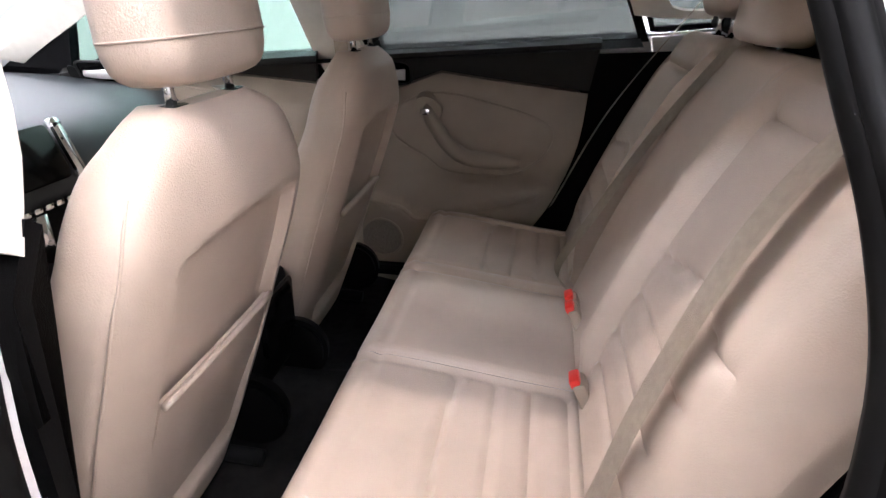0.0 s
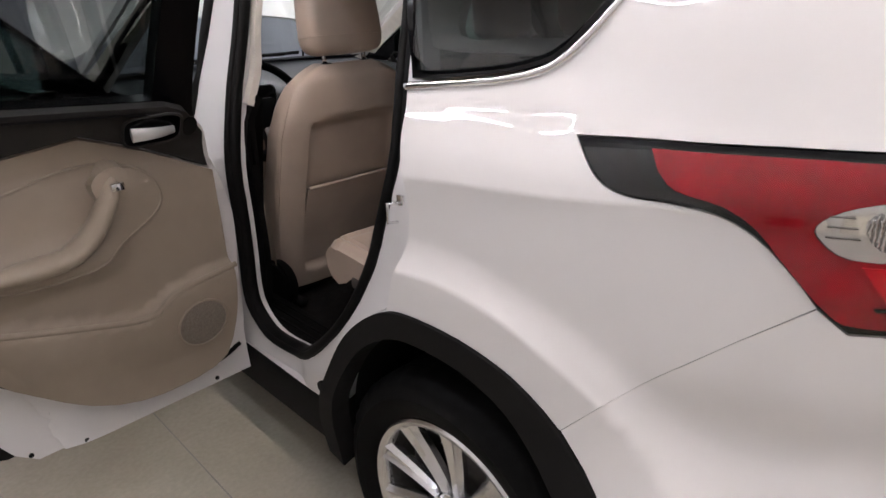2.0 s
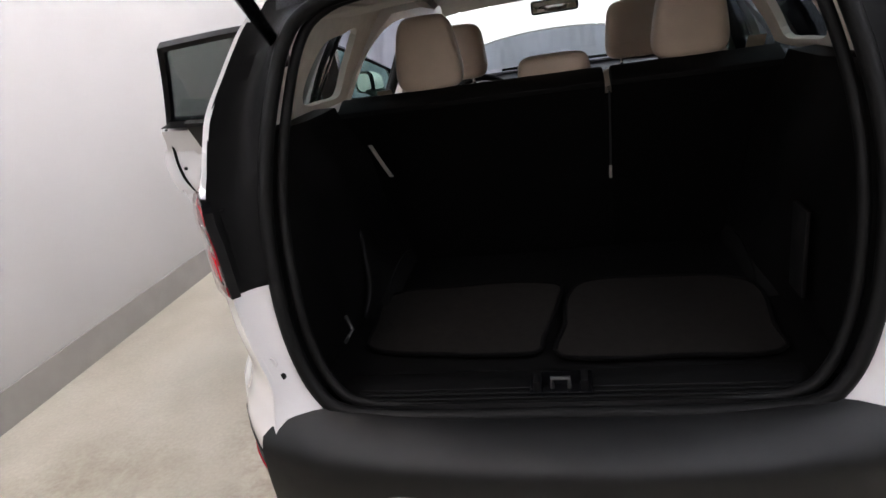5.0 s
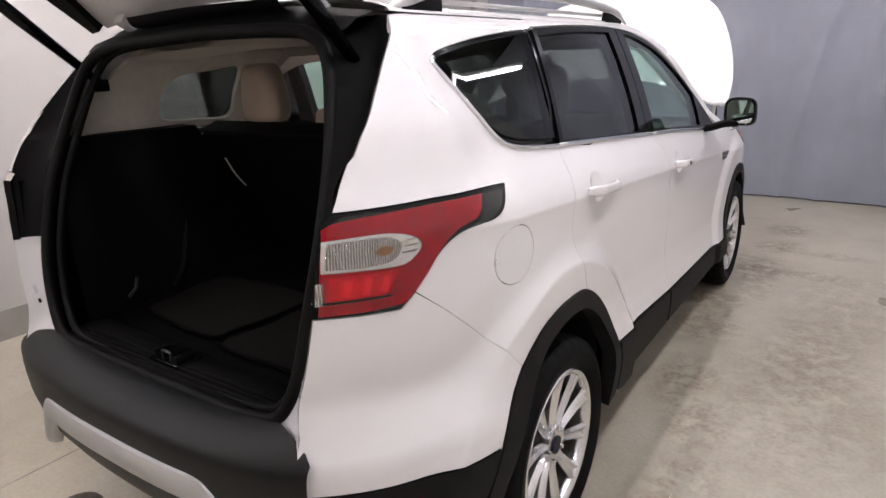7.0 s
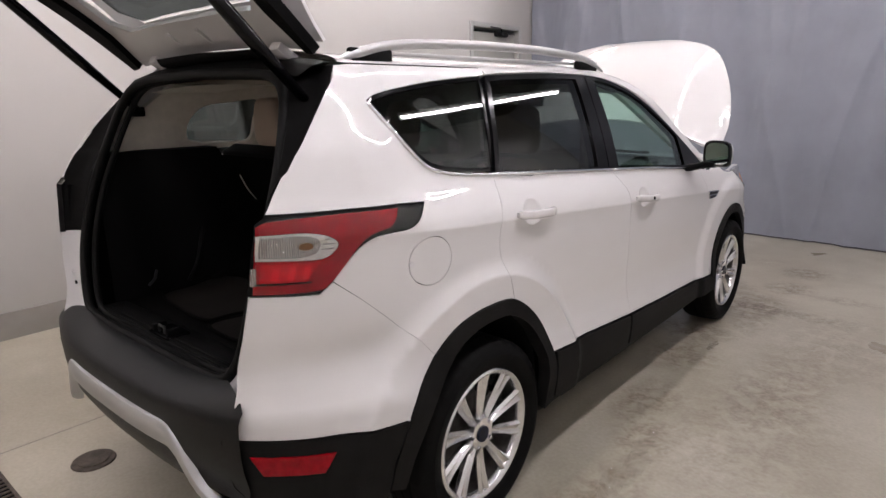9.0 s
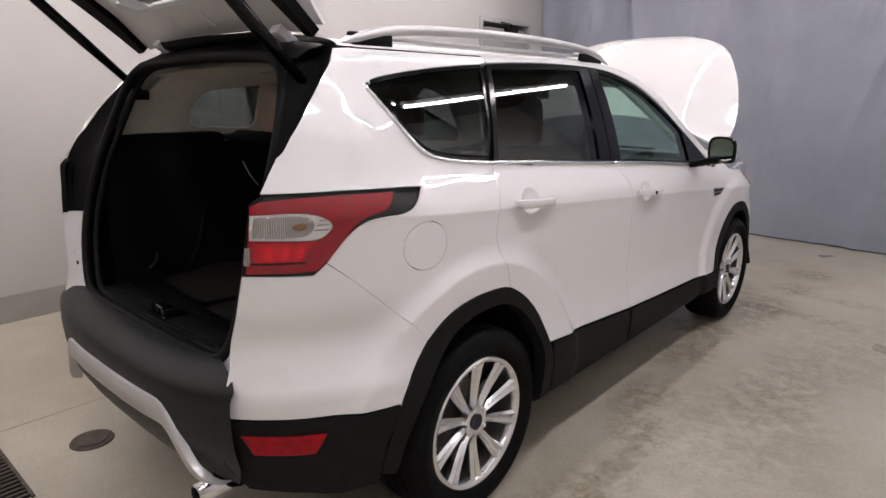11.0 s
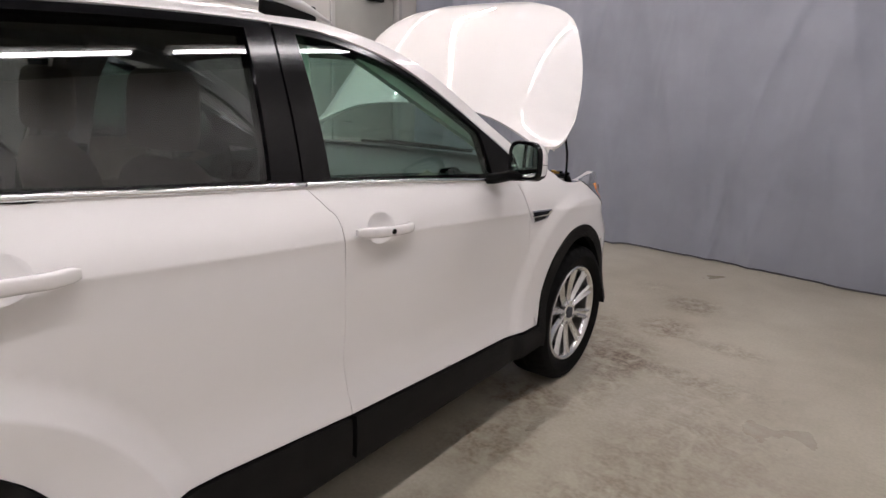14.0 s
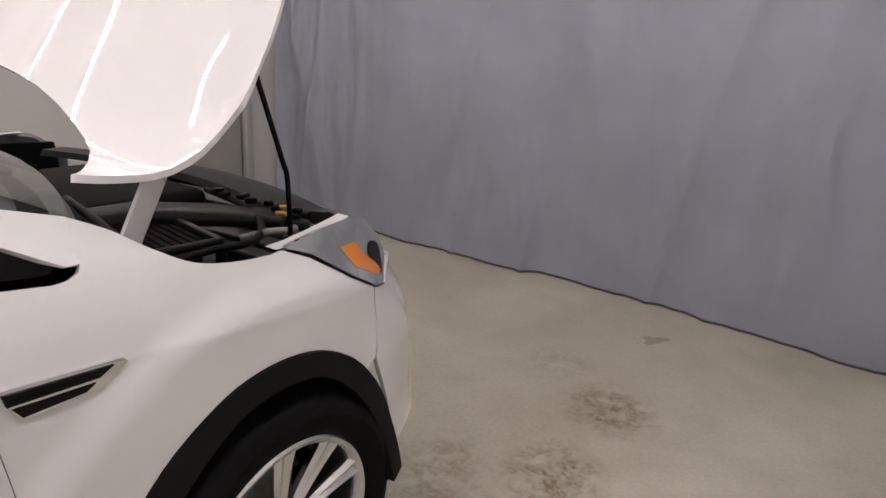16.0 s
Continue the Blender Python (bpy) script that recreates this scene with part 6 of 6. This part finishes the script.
# ---------------------------------------------------------------- engine bay
bay = empty("engine_bay", parent=car)
rows = [[(x, y, 0.80 + 0.03 * noise.noise((x * 5, y * 5, 2))) for x in np.linspace(-0.72, 0.72, 24)] for y in np.linspace(2.38, 3.02, 16)]
loft("bay_floor", rows, DARK, bay)
for s in (1, -1):
    rows = [[(s * (W(y, 1.0) - d), y, z) for y in np.linspace(2.40, 3.02, 18)] for d, z in ((0.012, 0.985), (0.04, 0.985), (0.055, 0.94), (0.06, 0.78))]
    loft("inner_fender", rows, BLACKTRIM, bay)
    rows = [[(s * (W(y, 1.0) - d), y, 1.005 - 0.005 * d + 0.02 * smoothstep(2.7, 2.95, y)) for y in np.linspace(2.70, 2.93, 10)] for d in (0.014, 0.048)]
    loft("lamp_top_flange", rows, PAINT_JAMB, bay)
rows = [[(x, 2.36 + 0.17 * (1 - (x / 0.75) ** 2) + dy, z) for x in np.linspace(-0.75, 0.75, 24)] for dy, z in ((-0.06, 1.095), (0.0, 1.085), (0.04, 1.06), (0.06, 1.00), (0.07, 0.86))]
loft("cowl", rows, BLACKTRIM, bay)
for s, y in ((1, 2.50), (-1, 2.45)):
    tube("wiper_arm", [(s * 0.35, y, 1.115), (s * 0.05 + 0.1, y - 0.03, 1.125), (-s * 0.30 + 0.1, y - 0.02, 1.125)], 0.009, GLOSSBLACK, car, sides=6)
part("engine_cover", box_bm((0.56, 0.42, 0.10), Matrix.Translation((-0.06, 2.78, 0.93)), 0.03, 3), BLACKTRIM, bay)


def air_box():
    """Lidded box with a raised rim, a sunk ribbed field and clips."""
    m = Matrix.Translation((0.47, 2.655, 0.955)) @ Matrix.Rotation(radians(-8), 4, "Z")
    b = part("air_box", box_bm((0.33, 0.22, 0.12), m @ Matrix.Translation((0, 0, -0.05)), 0.03, 3), BLACKTRIM, bay)
    for sx, sy, cx, cy in ((0.31, 0.018, 0, 0.092), (0.31, 0.018, 0, -0.092), (0.018, 0.19, 0.146, 0), (0.018, 0.19, -0.146, 0)):
        part("lid_rim", box_bm((sx, sy, 0.016), m @ Matrix.Translation((cx, cy, 0.016)), 0.006), ENGINE, b)
    for k in range(8):
        part("lid_rib", box_bm((0.26, 0.006, 0.004), m @ Matrix.Translation((0, -0.066 + 0.019 * k, 0.0115)), 0.0015), BLACKTRIM, b)
    for k in (-1, 1):
        part("lid_clip", box_bm((0.012, 0.026, 0.034), m @ Matrix.Translation((0.166, 0.055 * k, -0.004)), 0.003), SILVER, b)


air_box()
part("battery_cover", box_bm((0.28, 0.20, 0.12), Matrix.Translation((-0.50, 2.62, 0.93)), 0.02), BLACKTRIM, bay)
# intake duct: a flat black channel running forward beside the box
rows = []
for y, x, z, hw, hh in ((2.58, 0.27, 0.965, 0.05, 0.024), (2.72, 0.33, 0.975, 0.055, 0.024), (2.84, 0.44, 0.972, 0.06, 0.022), (2.93, 0.55, 0.968, 0.045, 0.020), (2.98, 0.62, 0.955, 0.03, 0.018)):
    rows.append([(x + hw * math.copysign(abs(math.cos(a)) ** 0.6, math.cos(a)), y - 0.4 * hw * math.cos(a), z + hh * math.copysign(abs(math.sin(a)) ** 0.6, math.sin(a))) for a in np.linspace(0, 2 * math.pi, 21)[:-1]])
loft("intake_duct", rows, ENGINE, bay, close_u=True, caps=True)
tube("coolant_hose", smooth_path([(0.60, 2.80, 0.955), (0.655, 2.85, 0.972), (0.665, 2.90, 0.966), (0.62, 2.945, 0.955)], 6), 0.0085, GREYHOSE, bay, sides=10)
tube("wiring_loom", smooth_path([(0.66, 2.56, 0.965), (0.672, 2.68, 0.972), (0.665, 2.78, 0.965), (0.60, 2.86, 0.972), (0.46, 2.92, 0.985), (0.25, 2.96, 0.985)], 6), 0.009, RUBBER, bay, sides=8)
tube("strut_bar", smooth_path([(0.69, 2.52, 0.985), (0.52, 2.535, 1.02), (0.30, 2.57, 1.03)], 5), 0.010, ENGINE, bay, sides=8)
rows = [[(x, 2.97 + 0.12 * (1 - (x / 0.62) ** 2) + dy, z) for x in np.linspace(-0.62, 0.62, 20)] for dy, z in ((-0.06, 0.965), (-0.05, 0.985), (0.02, 0.988), (0.10, 0.970), (0.14, 0.93), (0.15, 0.88))]
loft("radiator_cover", rows, ENGINE, bay)
for x, y, a in ((0.625, 2.90, 20), (0.585, 2.945, 40)):
    part("filler_cap", box_bm((0.030, 0.014, 0.010), Matrix.Translation((x, y, 1.000)) @ Matrix.Rotation(radians(a), 4, "Z"), 0.004), YELLOW, bay)
for k in range(8):
    part("bay_clip", box_bm((0.022 + 0.008 * (k % 3), 0.018, 0.014), Matrix.Translation((0.67 - 0.05 * k, 2.935 + 0.016 * (k % 2), 0.997)) @ Matrix.Rotation(k, 4, "Z"), 0.003), GLOSSBLACK if k % 2 else BLACKTRIM, bay)
# nose
rows = [[(x, 3.37 - 0.34 * (abs(x) / 0.70) ** 2.6 * 0.6, z) for x in np.linspace(-0.58, 0.58, 24)] for z in (0.40, 0.55, 0.70, 0.82, 0.88)]
loft("front_fascia", rows, PAINT, car)
for k in range(4):
    tube("grille_bar", [(x, 3.375 - 0.34 * (abs(x) / 0.70) ** 2.6 * 0.6, 0.60 + 0.06 * k) for x in np.linspace(-0.50, 0.50, 20)], 0.014, GLOSSBLACK, car, sides=8)


# ---------------------------------------------------------------- wheels
def wheel(at, s):
    w = empty("wheel", Matrix.Translation(at), car)
    n = 120
    rows = []
    for i in range(n):
        a = 2 * math.pi * i / n
        g = 0.006 if i % 3 == 0 else 0.0
        prof = [(-0.085, 0.238), (-0.108, 0.262), (-0.115, 0.292), (-0.108, 0.318), (-0.098, 0.333 - g), (-0.080, 0.341 - g), (-0.050, 0.343), (-0.046, 0.335), (-0.040, 0.343), (-0.004, 0.343), (0.0, 0.335), (0.004, 0.343),
                (0.040, 0.343), (0.046, 0.335), (0.050, 0.343), (0.080, 0.341 - g), (0.098, 0.333 - g), (0.108, 0.318), (0.1135, 0.300), (0.116, 0.297), (0.1145, 0.288), (0.108, 0.262), (0.098, 0.248), (0.088, 0.241)]
        rows.append([(s * x, r * math.cos(a), r * math.sin(a)) for x, r in prof])
    rows.append(rows[0])
    loft("tyre", rows, TYRE, w)
    rim = empty("rim", parent=w)
    rows = []
    for i in range(73):
        a = 2 * math.pi * i / 72
        rows.append([(s * x, r * math.cos(a), r * math.sin(a)) for x, r in ((0.088, 0.2405), (0.096, 0.2425), (0.101, 0.237), (0.098, 0.227), (0.088, 0.220), (0.072, 0.217))])
    loft("rim_lip", rows, ALLOY, rim)
    loft("rim_barrel", [[(s * x, r * math.cos(a), r * math.sin(a)) for x, r in ((0.073, 0.2175), (0.05, 0.216), (0.02, 0.214), (-0.08, 0.210))] for a in np.linspace(0, 2 * math.pi, 73)], BRAKE, rim)
    for k in range(10):
        a0 = radians(36 * k + 90)
        rows = []
        for j in range(11):
            t = j / 10
            r = 0.048 + 0.186 * t
            hw = 0.0125 + 0.017 * t + 0.006 * smoothstep(0.8, 1.0, t)
            xf = 0.094 - 0.020 * math.sin(math.pi * (1 - t) * 0.5) + 0.004 * t
            depth = 0.030
            bend = 0.0
            sec = [(-0.7 * hw, xf - depth), (-hw, xf - 0.011), (-0.60 * hw, xf), (-0.12 * hw, xf - 0.009), (0.12 * hw, xf - 0.009), (0.60 * hw, xf), (hw, xf - 0.011), (0.7 * hw, xf - depth)]
            ca, sa = math.cos(a0), math.sin(a0)
            rows.append([(s * x, r * ca - (q + bend) * sa, r * sa + (q + bend) * ca) for q, x in sec])
        loft("spoke", rows, ALLOY, rim, close_u=True, caps=True)
    disc = lambda r, x0, x1, nm, mt, par, seg=32: part(nm, cone_x(r, r * 0.96, s * x0, s * x1, seg), mt, par)
    disc(0.060, 0.050, 0.080, "hub_face", ALLOY, rim)
    disc(0.030, 0.078, 0.086, "centre_cap", CAPBLUE, rim)
    for k in range(5):
        a = radians(72 * k + 90)
        c = Matrix.Translation((0, 0.052 * math.cos(a + 0.31), 0.052 * math.sin(a + 0.31)))
        part("lug_nut", cone_x(0.0095, 0.008, s * 0.066, s * 0.087, 8, c), CHROME, rim)
    disc(0.155, 0.000, 0.020, "brake_disc", BRAKE, w)
    disc(0.205, -0.05, -0.045, "brake_shield", DARK, w)
    part("brake_caliper", box_bm((0.06, 0.09, 0.12), Matrix.Translation((s * 0.02, 0.12, 0.05)), 0.015), CLAD, w)
    return w


def cone_x(r1, r2, x0, x1, seg, m=None):
    bm = bmesh.new()
    lo, hi = min(x0, x1), max(x0, x1)
    flip = x1 < x0
    bmesh.ops.create_cone(bm, cap_ends=True, segments=seg, radius1=(r2 if flip else r1), radius2=(r1 if flip else r2), depth=hi - lo, matrix=(m or Matrix()) @ Matrix.Translation(((lo + hi) / 2, 0, 0)) @ Matrix.Rotation(radians(90), 4, "Y"))
    return bm


for wy in WHEEL_Y:
    for s in (1, -1):
        wheel((s * 0.785, wy, WHEEL_Z + 0.003), s)
# ---------------------------------------------------------------- loose mats in the cargo space
def mat_thing(corners, lab):
    poly = smooth_path(corners, 4, True)
    ob = sheet("floor_mat", poly, lambda x, y: (x, y, 0.703 + 0.006 * noise.noise((x * 6, y * 6, 1)) + 0.010 * smoothstep(-0.35, -0.1, y)), MATBROWN, None, thick=0.008, step=0.04, flip=False)
    edge = tube("mat_binding", [(x, y, 0.703 + 0.006 * noise.noise((x * 6, y * 6, 1)) + 0.010 * smoothstep(-0.35, -0.1, y)) for x, y in poly], 0.006, CARPET, ob, sides=6, closed=True)
    tagged(ob, lab, "floor mat", "floor mats")
    return ob


mat_thing([(-0.50, -0.45), (-0.28, -0.49), (-0.07, -0.50), (-0.045, -0.42), (-0.01, -0.24), (-0.02, -0.12), (-0.30, -0.10), (-0.52, -0.13), (-0.53, -0.30)], "dark brown carpet floor mat lying in the cargo space")
mat_thing([(0.0, -0.52), (0.25, -0.535), (0.48, -0.53), (0.505, -0.40), (0.52, -0.20), (0.40, -0.13), (0.10, -0.11), (0.02, -0.20), (0.01, -0.36)], "dark brown carpet mat lying beside the other mat")

# ---------------------------------------------------------------- the room
def slab(name, lo, hi, mat, label, category):
    c = [(a + b) / 2 for a, b in zip(lo, hi)]
    ob = part(name, box_bm([b - a for a, b in zip(lo, hi)], Matrix.Translation(c)), mat)
    return tagged(ob, label, category, kind="structure")


WX, EX, SY, NY, CZ = -2.62, 2.85, -6.3, 6.4, 4.2
slab("floor", (WX - 0.2, SY - 0.2, -0.12), (EX + 0.2, NY + 0.2, 0.0), FLOOR, "stained grey beige concrete floor", "floor")
for x, y0, y1 in ((-1.04, -4.6, 5.4),):
    j = part("floor_joint", box_bm((0.004, y1 - y0, 0.003), Matrix.Translation((x, (y0 + y1) / 2, 0.0005))), BASE, bpy.data.objects["floor"])
# west wall with a doorway
DY0, DY1, DZ = 4.38, 5.37, 2.30
slab("wall_west", (WX - 0.2, SY, 0.0), (WX, DY0, CZ), WALL, "plain off-white painted wall", "wall")
slab("wall_west_2", (WX - 0.2, DY1, 0.0), (WX, NY, CZ), WALL, "plain off-white painted wall beside a door", "wall")
slab("wall_west_3", (WX - 0.2, DY0, DZ), (WX, DY1, CZ), WALL, "plain off-white painted wall above a door", "wall")
slab("wall_east", (EX, SY, 0.0), (EX + 0.2, NY, CZ), WALL, "plain off-white painted wall", "wall")
slab("wall_south", (WX - 0.2, SY - 0.2, 0.0), (EX + 0.2, SY, CZ), WALL, "plain off-white painted wall", "wall")
slab("wall_north", (WX - 0.2, NY, 0.0), (EX + 0.2, NY + 0.2, CZ), WALL, "plain off-white painted wall", "wall")
slab("ceiling", (WX - 0.2, SY - 0.2, CZ), (EX + 0.2, NY + 0.2, CZ + 0.15), CEIL, "dark painted ceiling", "ceiling")
slab("baseboard", (WX, SY, 0.0), (WX + 0.012, DY0 - 0.07, 0.18), BASE, "brownish grey painted base strip along the wall", "baseboard")

d1 = empty("door_1")
tagged(d1, "closed grey green steel door with a closer", "door", kind="structure")
part("door_leaf", box_bm((0.045, DY1 - DY0 - 0.10, DZ - 0.06), Matrix.Translation((WX - 0.06, (DY0 + DY1) / 2, DZ / 2 - 0.02)), 0.003), DOORGREY, d1)
for y in (DY0, DY1):
    part("door_frame", box_bm((0.10, 0.055, DZ + 0.055), Matrix.Translation((WX - 0.03, y, DZ / 2 + 0.028)), 0.004), FRAMEGREY, d1)
part("door_frame", box_bm((0.10, DY1 - DY0 - 0.055, 0.055), Matrix.Translation((WX - 0.03, (DY0 + DY1) / 2, DZ + 0.028)), 0.004), FRAMEGREY, d1)
part("door_closer", box_bm((0.05, 0.24, 0.055), Matrix.Translation((WX - 0.01, DY0 + 0.62, DZ - 0.06)), 0.008), CLAD, d1)
tube("closer_arm", [(WX + 0.01, DY0 + 0.62, DZ - 0.055), (WX + 0.10, DY0 + 0.46, DZ - 0.01), (WX + 0.015, DY0 + 0.36, DZ + 0.01)], 0.008, CLAD, d1, sides=6)
tube("door_lever", [(WX - 0.03, DY0 + 0.11, 1.0), (WX + 0.03, DY0 + 0.11, 1.0), (WX + 0.03, DY0 + 0.22, 1.0)], 0.010, CHROME, d1, sides=8)

# grey curtain along the north side
def curtain_y(x, z):
    base = 5.50 + 0.12 * smoothstep(0.0, -2.6, x) + 0.05 * math.sin(1.9 * x + 0.6)
    k = 0.35 + 0.65 * z / 3.2
    f = (0.034 * math.sin(7.3 * x + 1.4 * math.sin(2.1 * x) + 0.25 * z) + 0.010 * math.sin(15.1 * x + 2.0 * math.sin(1.3 * x) - 0.4 * z)) * k
    for a, b, c, amp in ((1.5, 0.35, 3.0, 0.032), (2.6, -0.6, 11.0, 0.030), (5.0, 1.0, 7.0, 0.011), (9.0, -1.6, 5.0, 0.005)):
        n = max(0.0, 1 - 2.6 * abs(noise.noise((a * x + b * z, 0.35 * b * z - 0.2 * a * x, c))))
        f -= amp * n * n
    f += 0.03 * noise.noise((x * 1.2, z * 0.5, 5.0))
    return base + f


rows = [[(x, curtain_y(x, z), z) for x in np.linspace(WX + 0.02, EX - 0.02, 380)] for z in [0.004, 0.02, 0.06] + list(np.linspace(0.15, 4.10, 54))]
cur = loft("curtain", rows, CURTAIN)
tagged(cur, "hanging grey vinyl curtain in soft wrinkled folds", "curtain")
tube("hem", [(x, curtain_y(x, 0) - 0.004, 0.007) for x in np.linspace(WX + 0.02, EX - 0.02, 380)], 0.007, HEM, cur, sides=6)
tube("curtain_track", [(WX + 0.02, 5.56, 4.12), (EX - 0.02, 5.56, 4.12)], 0.02, FIXTURE, cur, sides=8)

# switch plate on the east wall
sp = empty("wall_plate")
tagged(sp, "grey metal outlet plate on the painted wall", "wall plate")
part("plate_cover", box_bm((0.012, 0.115, 0.125), Matrix.Translation((EX - 0.006, 2.73, 1.11)), 0.004), FRAMEGREY, sp)
for dy in (-0.025, 0.025):
    part("socket_face", box_bm((0.006, 0.034, 0.07), Matrix.Translation((EX - 0.014, 2.73 + dy, 1.11)), 0.002), SILVER, sp)

# floor drain and trench grating
dr = empty("floor_drain")
tagged(dr, "round rusty floor drain cover set in concrete", "drain")
bm = bmesh.new()
bmesh.ops.create_cone(bm, cap_ends=True, segments=36, radius1=0.088, radius2=0.084, depth=0.006, matrix=Matrix.Translation((-0.66, -0.77, 0.003)))
part("drain_rim", bm, RUST, dr)
bm = bmesh.new()
bmesh.ops.create_cone(bm, cap_ends=True, segments=32, radius1=0.064, radius2=0.062, depth=0.004, matrix=Matrix.Translation((-0.66, -0.77, 0.009)))
part("drain_lid", bm, RUST, dr)
gr = empty("trench_grating")
tagged(gr, "dark metal trench drain grating in the floor", "grating")
part("grating_frame", box_bm((2.0, 0.012, 0.008), Matrix.Translation((-1.40, -1.065, 0.004))), RUST, gr)
part("grating_frame", box_bm((2.0, 0.012, 0.008), Matrix.Translation((-1.40, -1.315, 0.004))), RUST, gr)
# flat black plate on the floor, paints the shade of the trench under the bars
part("grating_pit", box_bm((1.98, 0.238, 0.002), Matrix.Translation((-1.40, -1.19, 0.0015))), DARK, gr)
bar = box_bm((0.012, 0.238, 0.006), Matrix.Translation((0, 0, 0)), 0.002)
me = bpy.data.meshes.new("grating_bar")
bar.to_mesh(me)
bar.free()
me.materials.append(RUST)
for k in range(62):
    ob = new("grating_bar", me)
    ob.parent = gr
    ob.location = (-2.38 + 0.032 * k, -1.19, 0.0055)

# puddle left by the wheels
rnd = random.Random(4)
pud = empty("puddle")
tagged(pud, "small puddle of water on the concrete floor", "puddle")
for cx, cy, r, ln in ((1.155, 0.58, 0.060, 0.20), (1.125, 0.82, 0.045, 0.10), (1.115, 0.95, 0.022, 0.04), (1.17, 0.26, 0.045, 0.12), (1.06, 0.0, 0.045, 0.11), (0.99, 2.15, 0.022, 0.08)):
    pts = [(cx + 0.10 * (ln * math.sin(a)) * (r > 0.04) + r * (0.55 + 0.75 * rnd.random()) * math.cos(a), cy + ln * (0.85 + 0.3 * rnd.random()) * math.sin(a)) for a in np.linspace(0, 2 * math.pi, 23)[:-1]]
    sheet("water_patch", smooth_path(pts, 3, True), lambda x, y: (x, y, 0.0055 + 0.0034 * noise.noise((x * 34, y * 24, 0)) + 0.0017 * noise.noise((x * 90, y * 90, 4))), WATER, pud, thick=0, step=0.008)

# ceiling lights hung in rows along the room; the rearmost two are added fill
for x in LIGHT_X:
    for y in LIGHT_Y:
        if y < -4 and abs(x) > 1.5:
            continue
        f = empty("ceiling_light")
        tagged(f, "long white fluorescent strip light hung from the ceiling, lit, the rearmost two added as fill", "ceiling light", "ceiling lights")
        part("housing", box_bm((0.11, 2.5, 0.05), Matrix.Translation((x, y, LIGHT_Z + 0.040)), 0.01), FIXTURE, f)
        part("lamp_tube", box_bm((0.036, 2.44, 0.03), Matrix.Translation((x, y, LIGHT_Z)), 0.008), LAMP_COOL if x < -1.5 else LAMP_WARM if x < 0 else LAMP_MID if x < 1 else LAMP, f)
        for dy in (-0.9, 0.9):
            tube("suspension_rod", [(x, y + dy, LIGHT_Z + 0.06), (x, y + dy, CZ)], 0.005, DARKSTEEL, f, sides=6)


# ---------------------------------------------------------------- parts of parts: one level under each part of the car
def settle(thing):
    def collect(ob, m, out):
        here = m @ ob.matrix_basis
        if ob.type == "MESH":
            out.append((ob, here))
        for c in list(ob.children):
            collect(c, here, out)

    for child in list(thing.children):
        found = []
        collect(child, Matrix(), found)
        main, mm = found[0]
        label, name, hollow = child.get("label"), child.name, child.type != "MESH"
        drop = [o for o in [child] + list(child.children_recursive) if o.type != "MESH"]
        main.parent, main.matrix_basis = thing, mm
        back = mm.inverted()
        for ob, m in found[1:]:
            ob.parent, ob.matrix_basis = main, back @ m
        for o in drop:
            bpy.data.objects.remove(o)
        if hollow:
            main.name = name
            if label:
                main["label"] = label


settle(car)
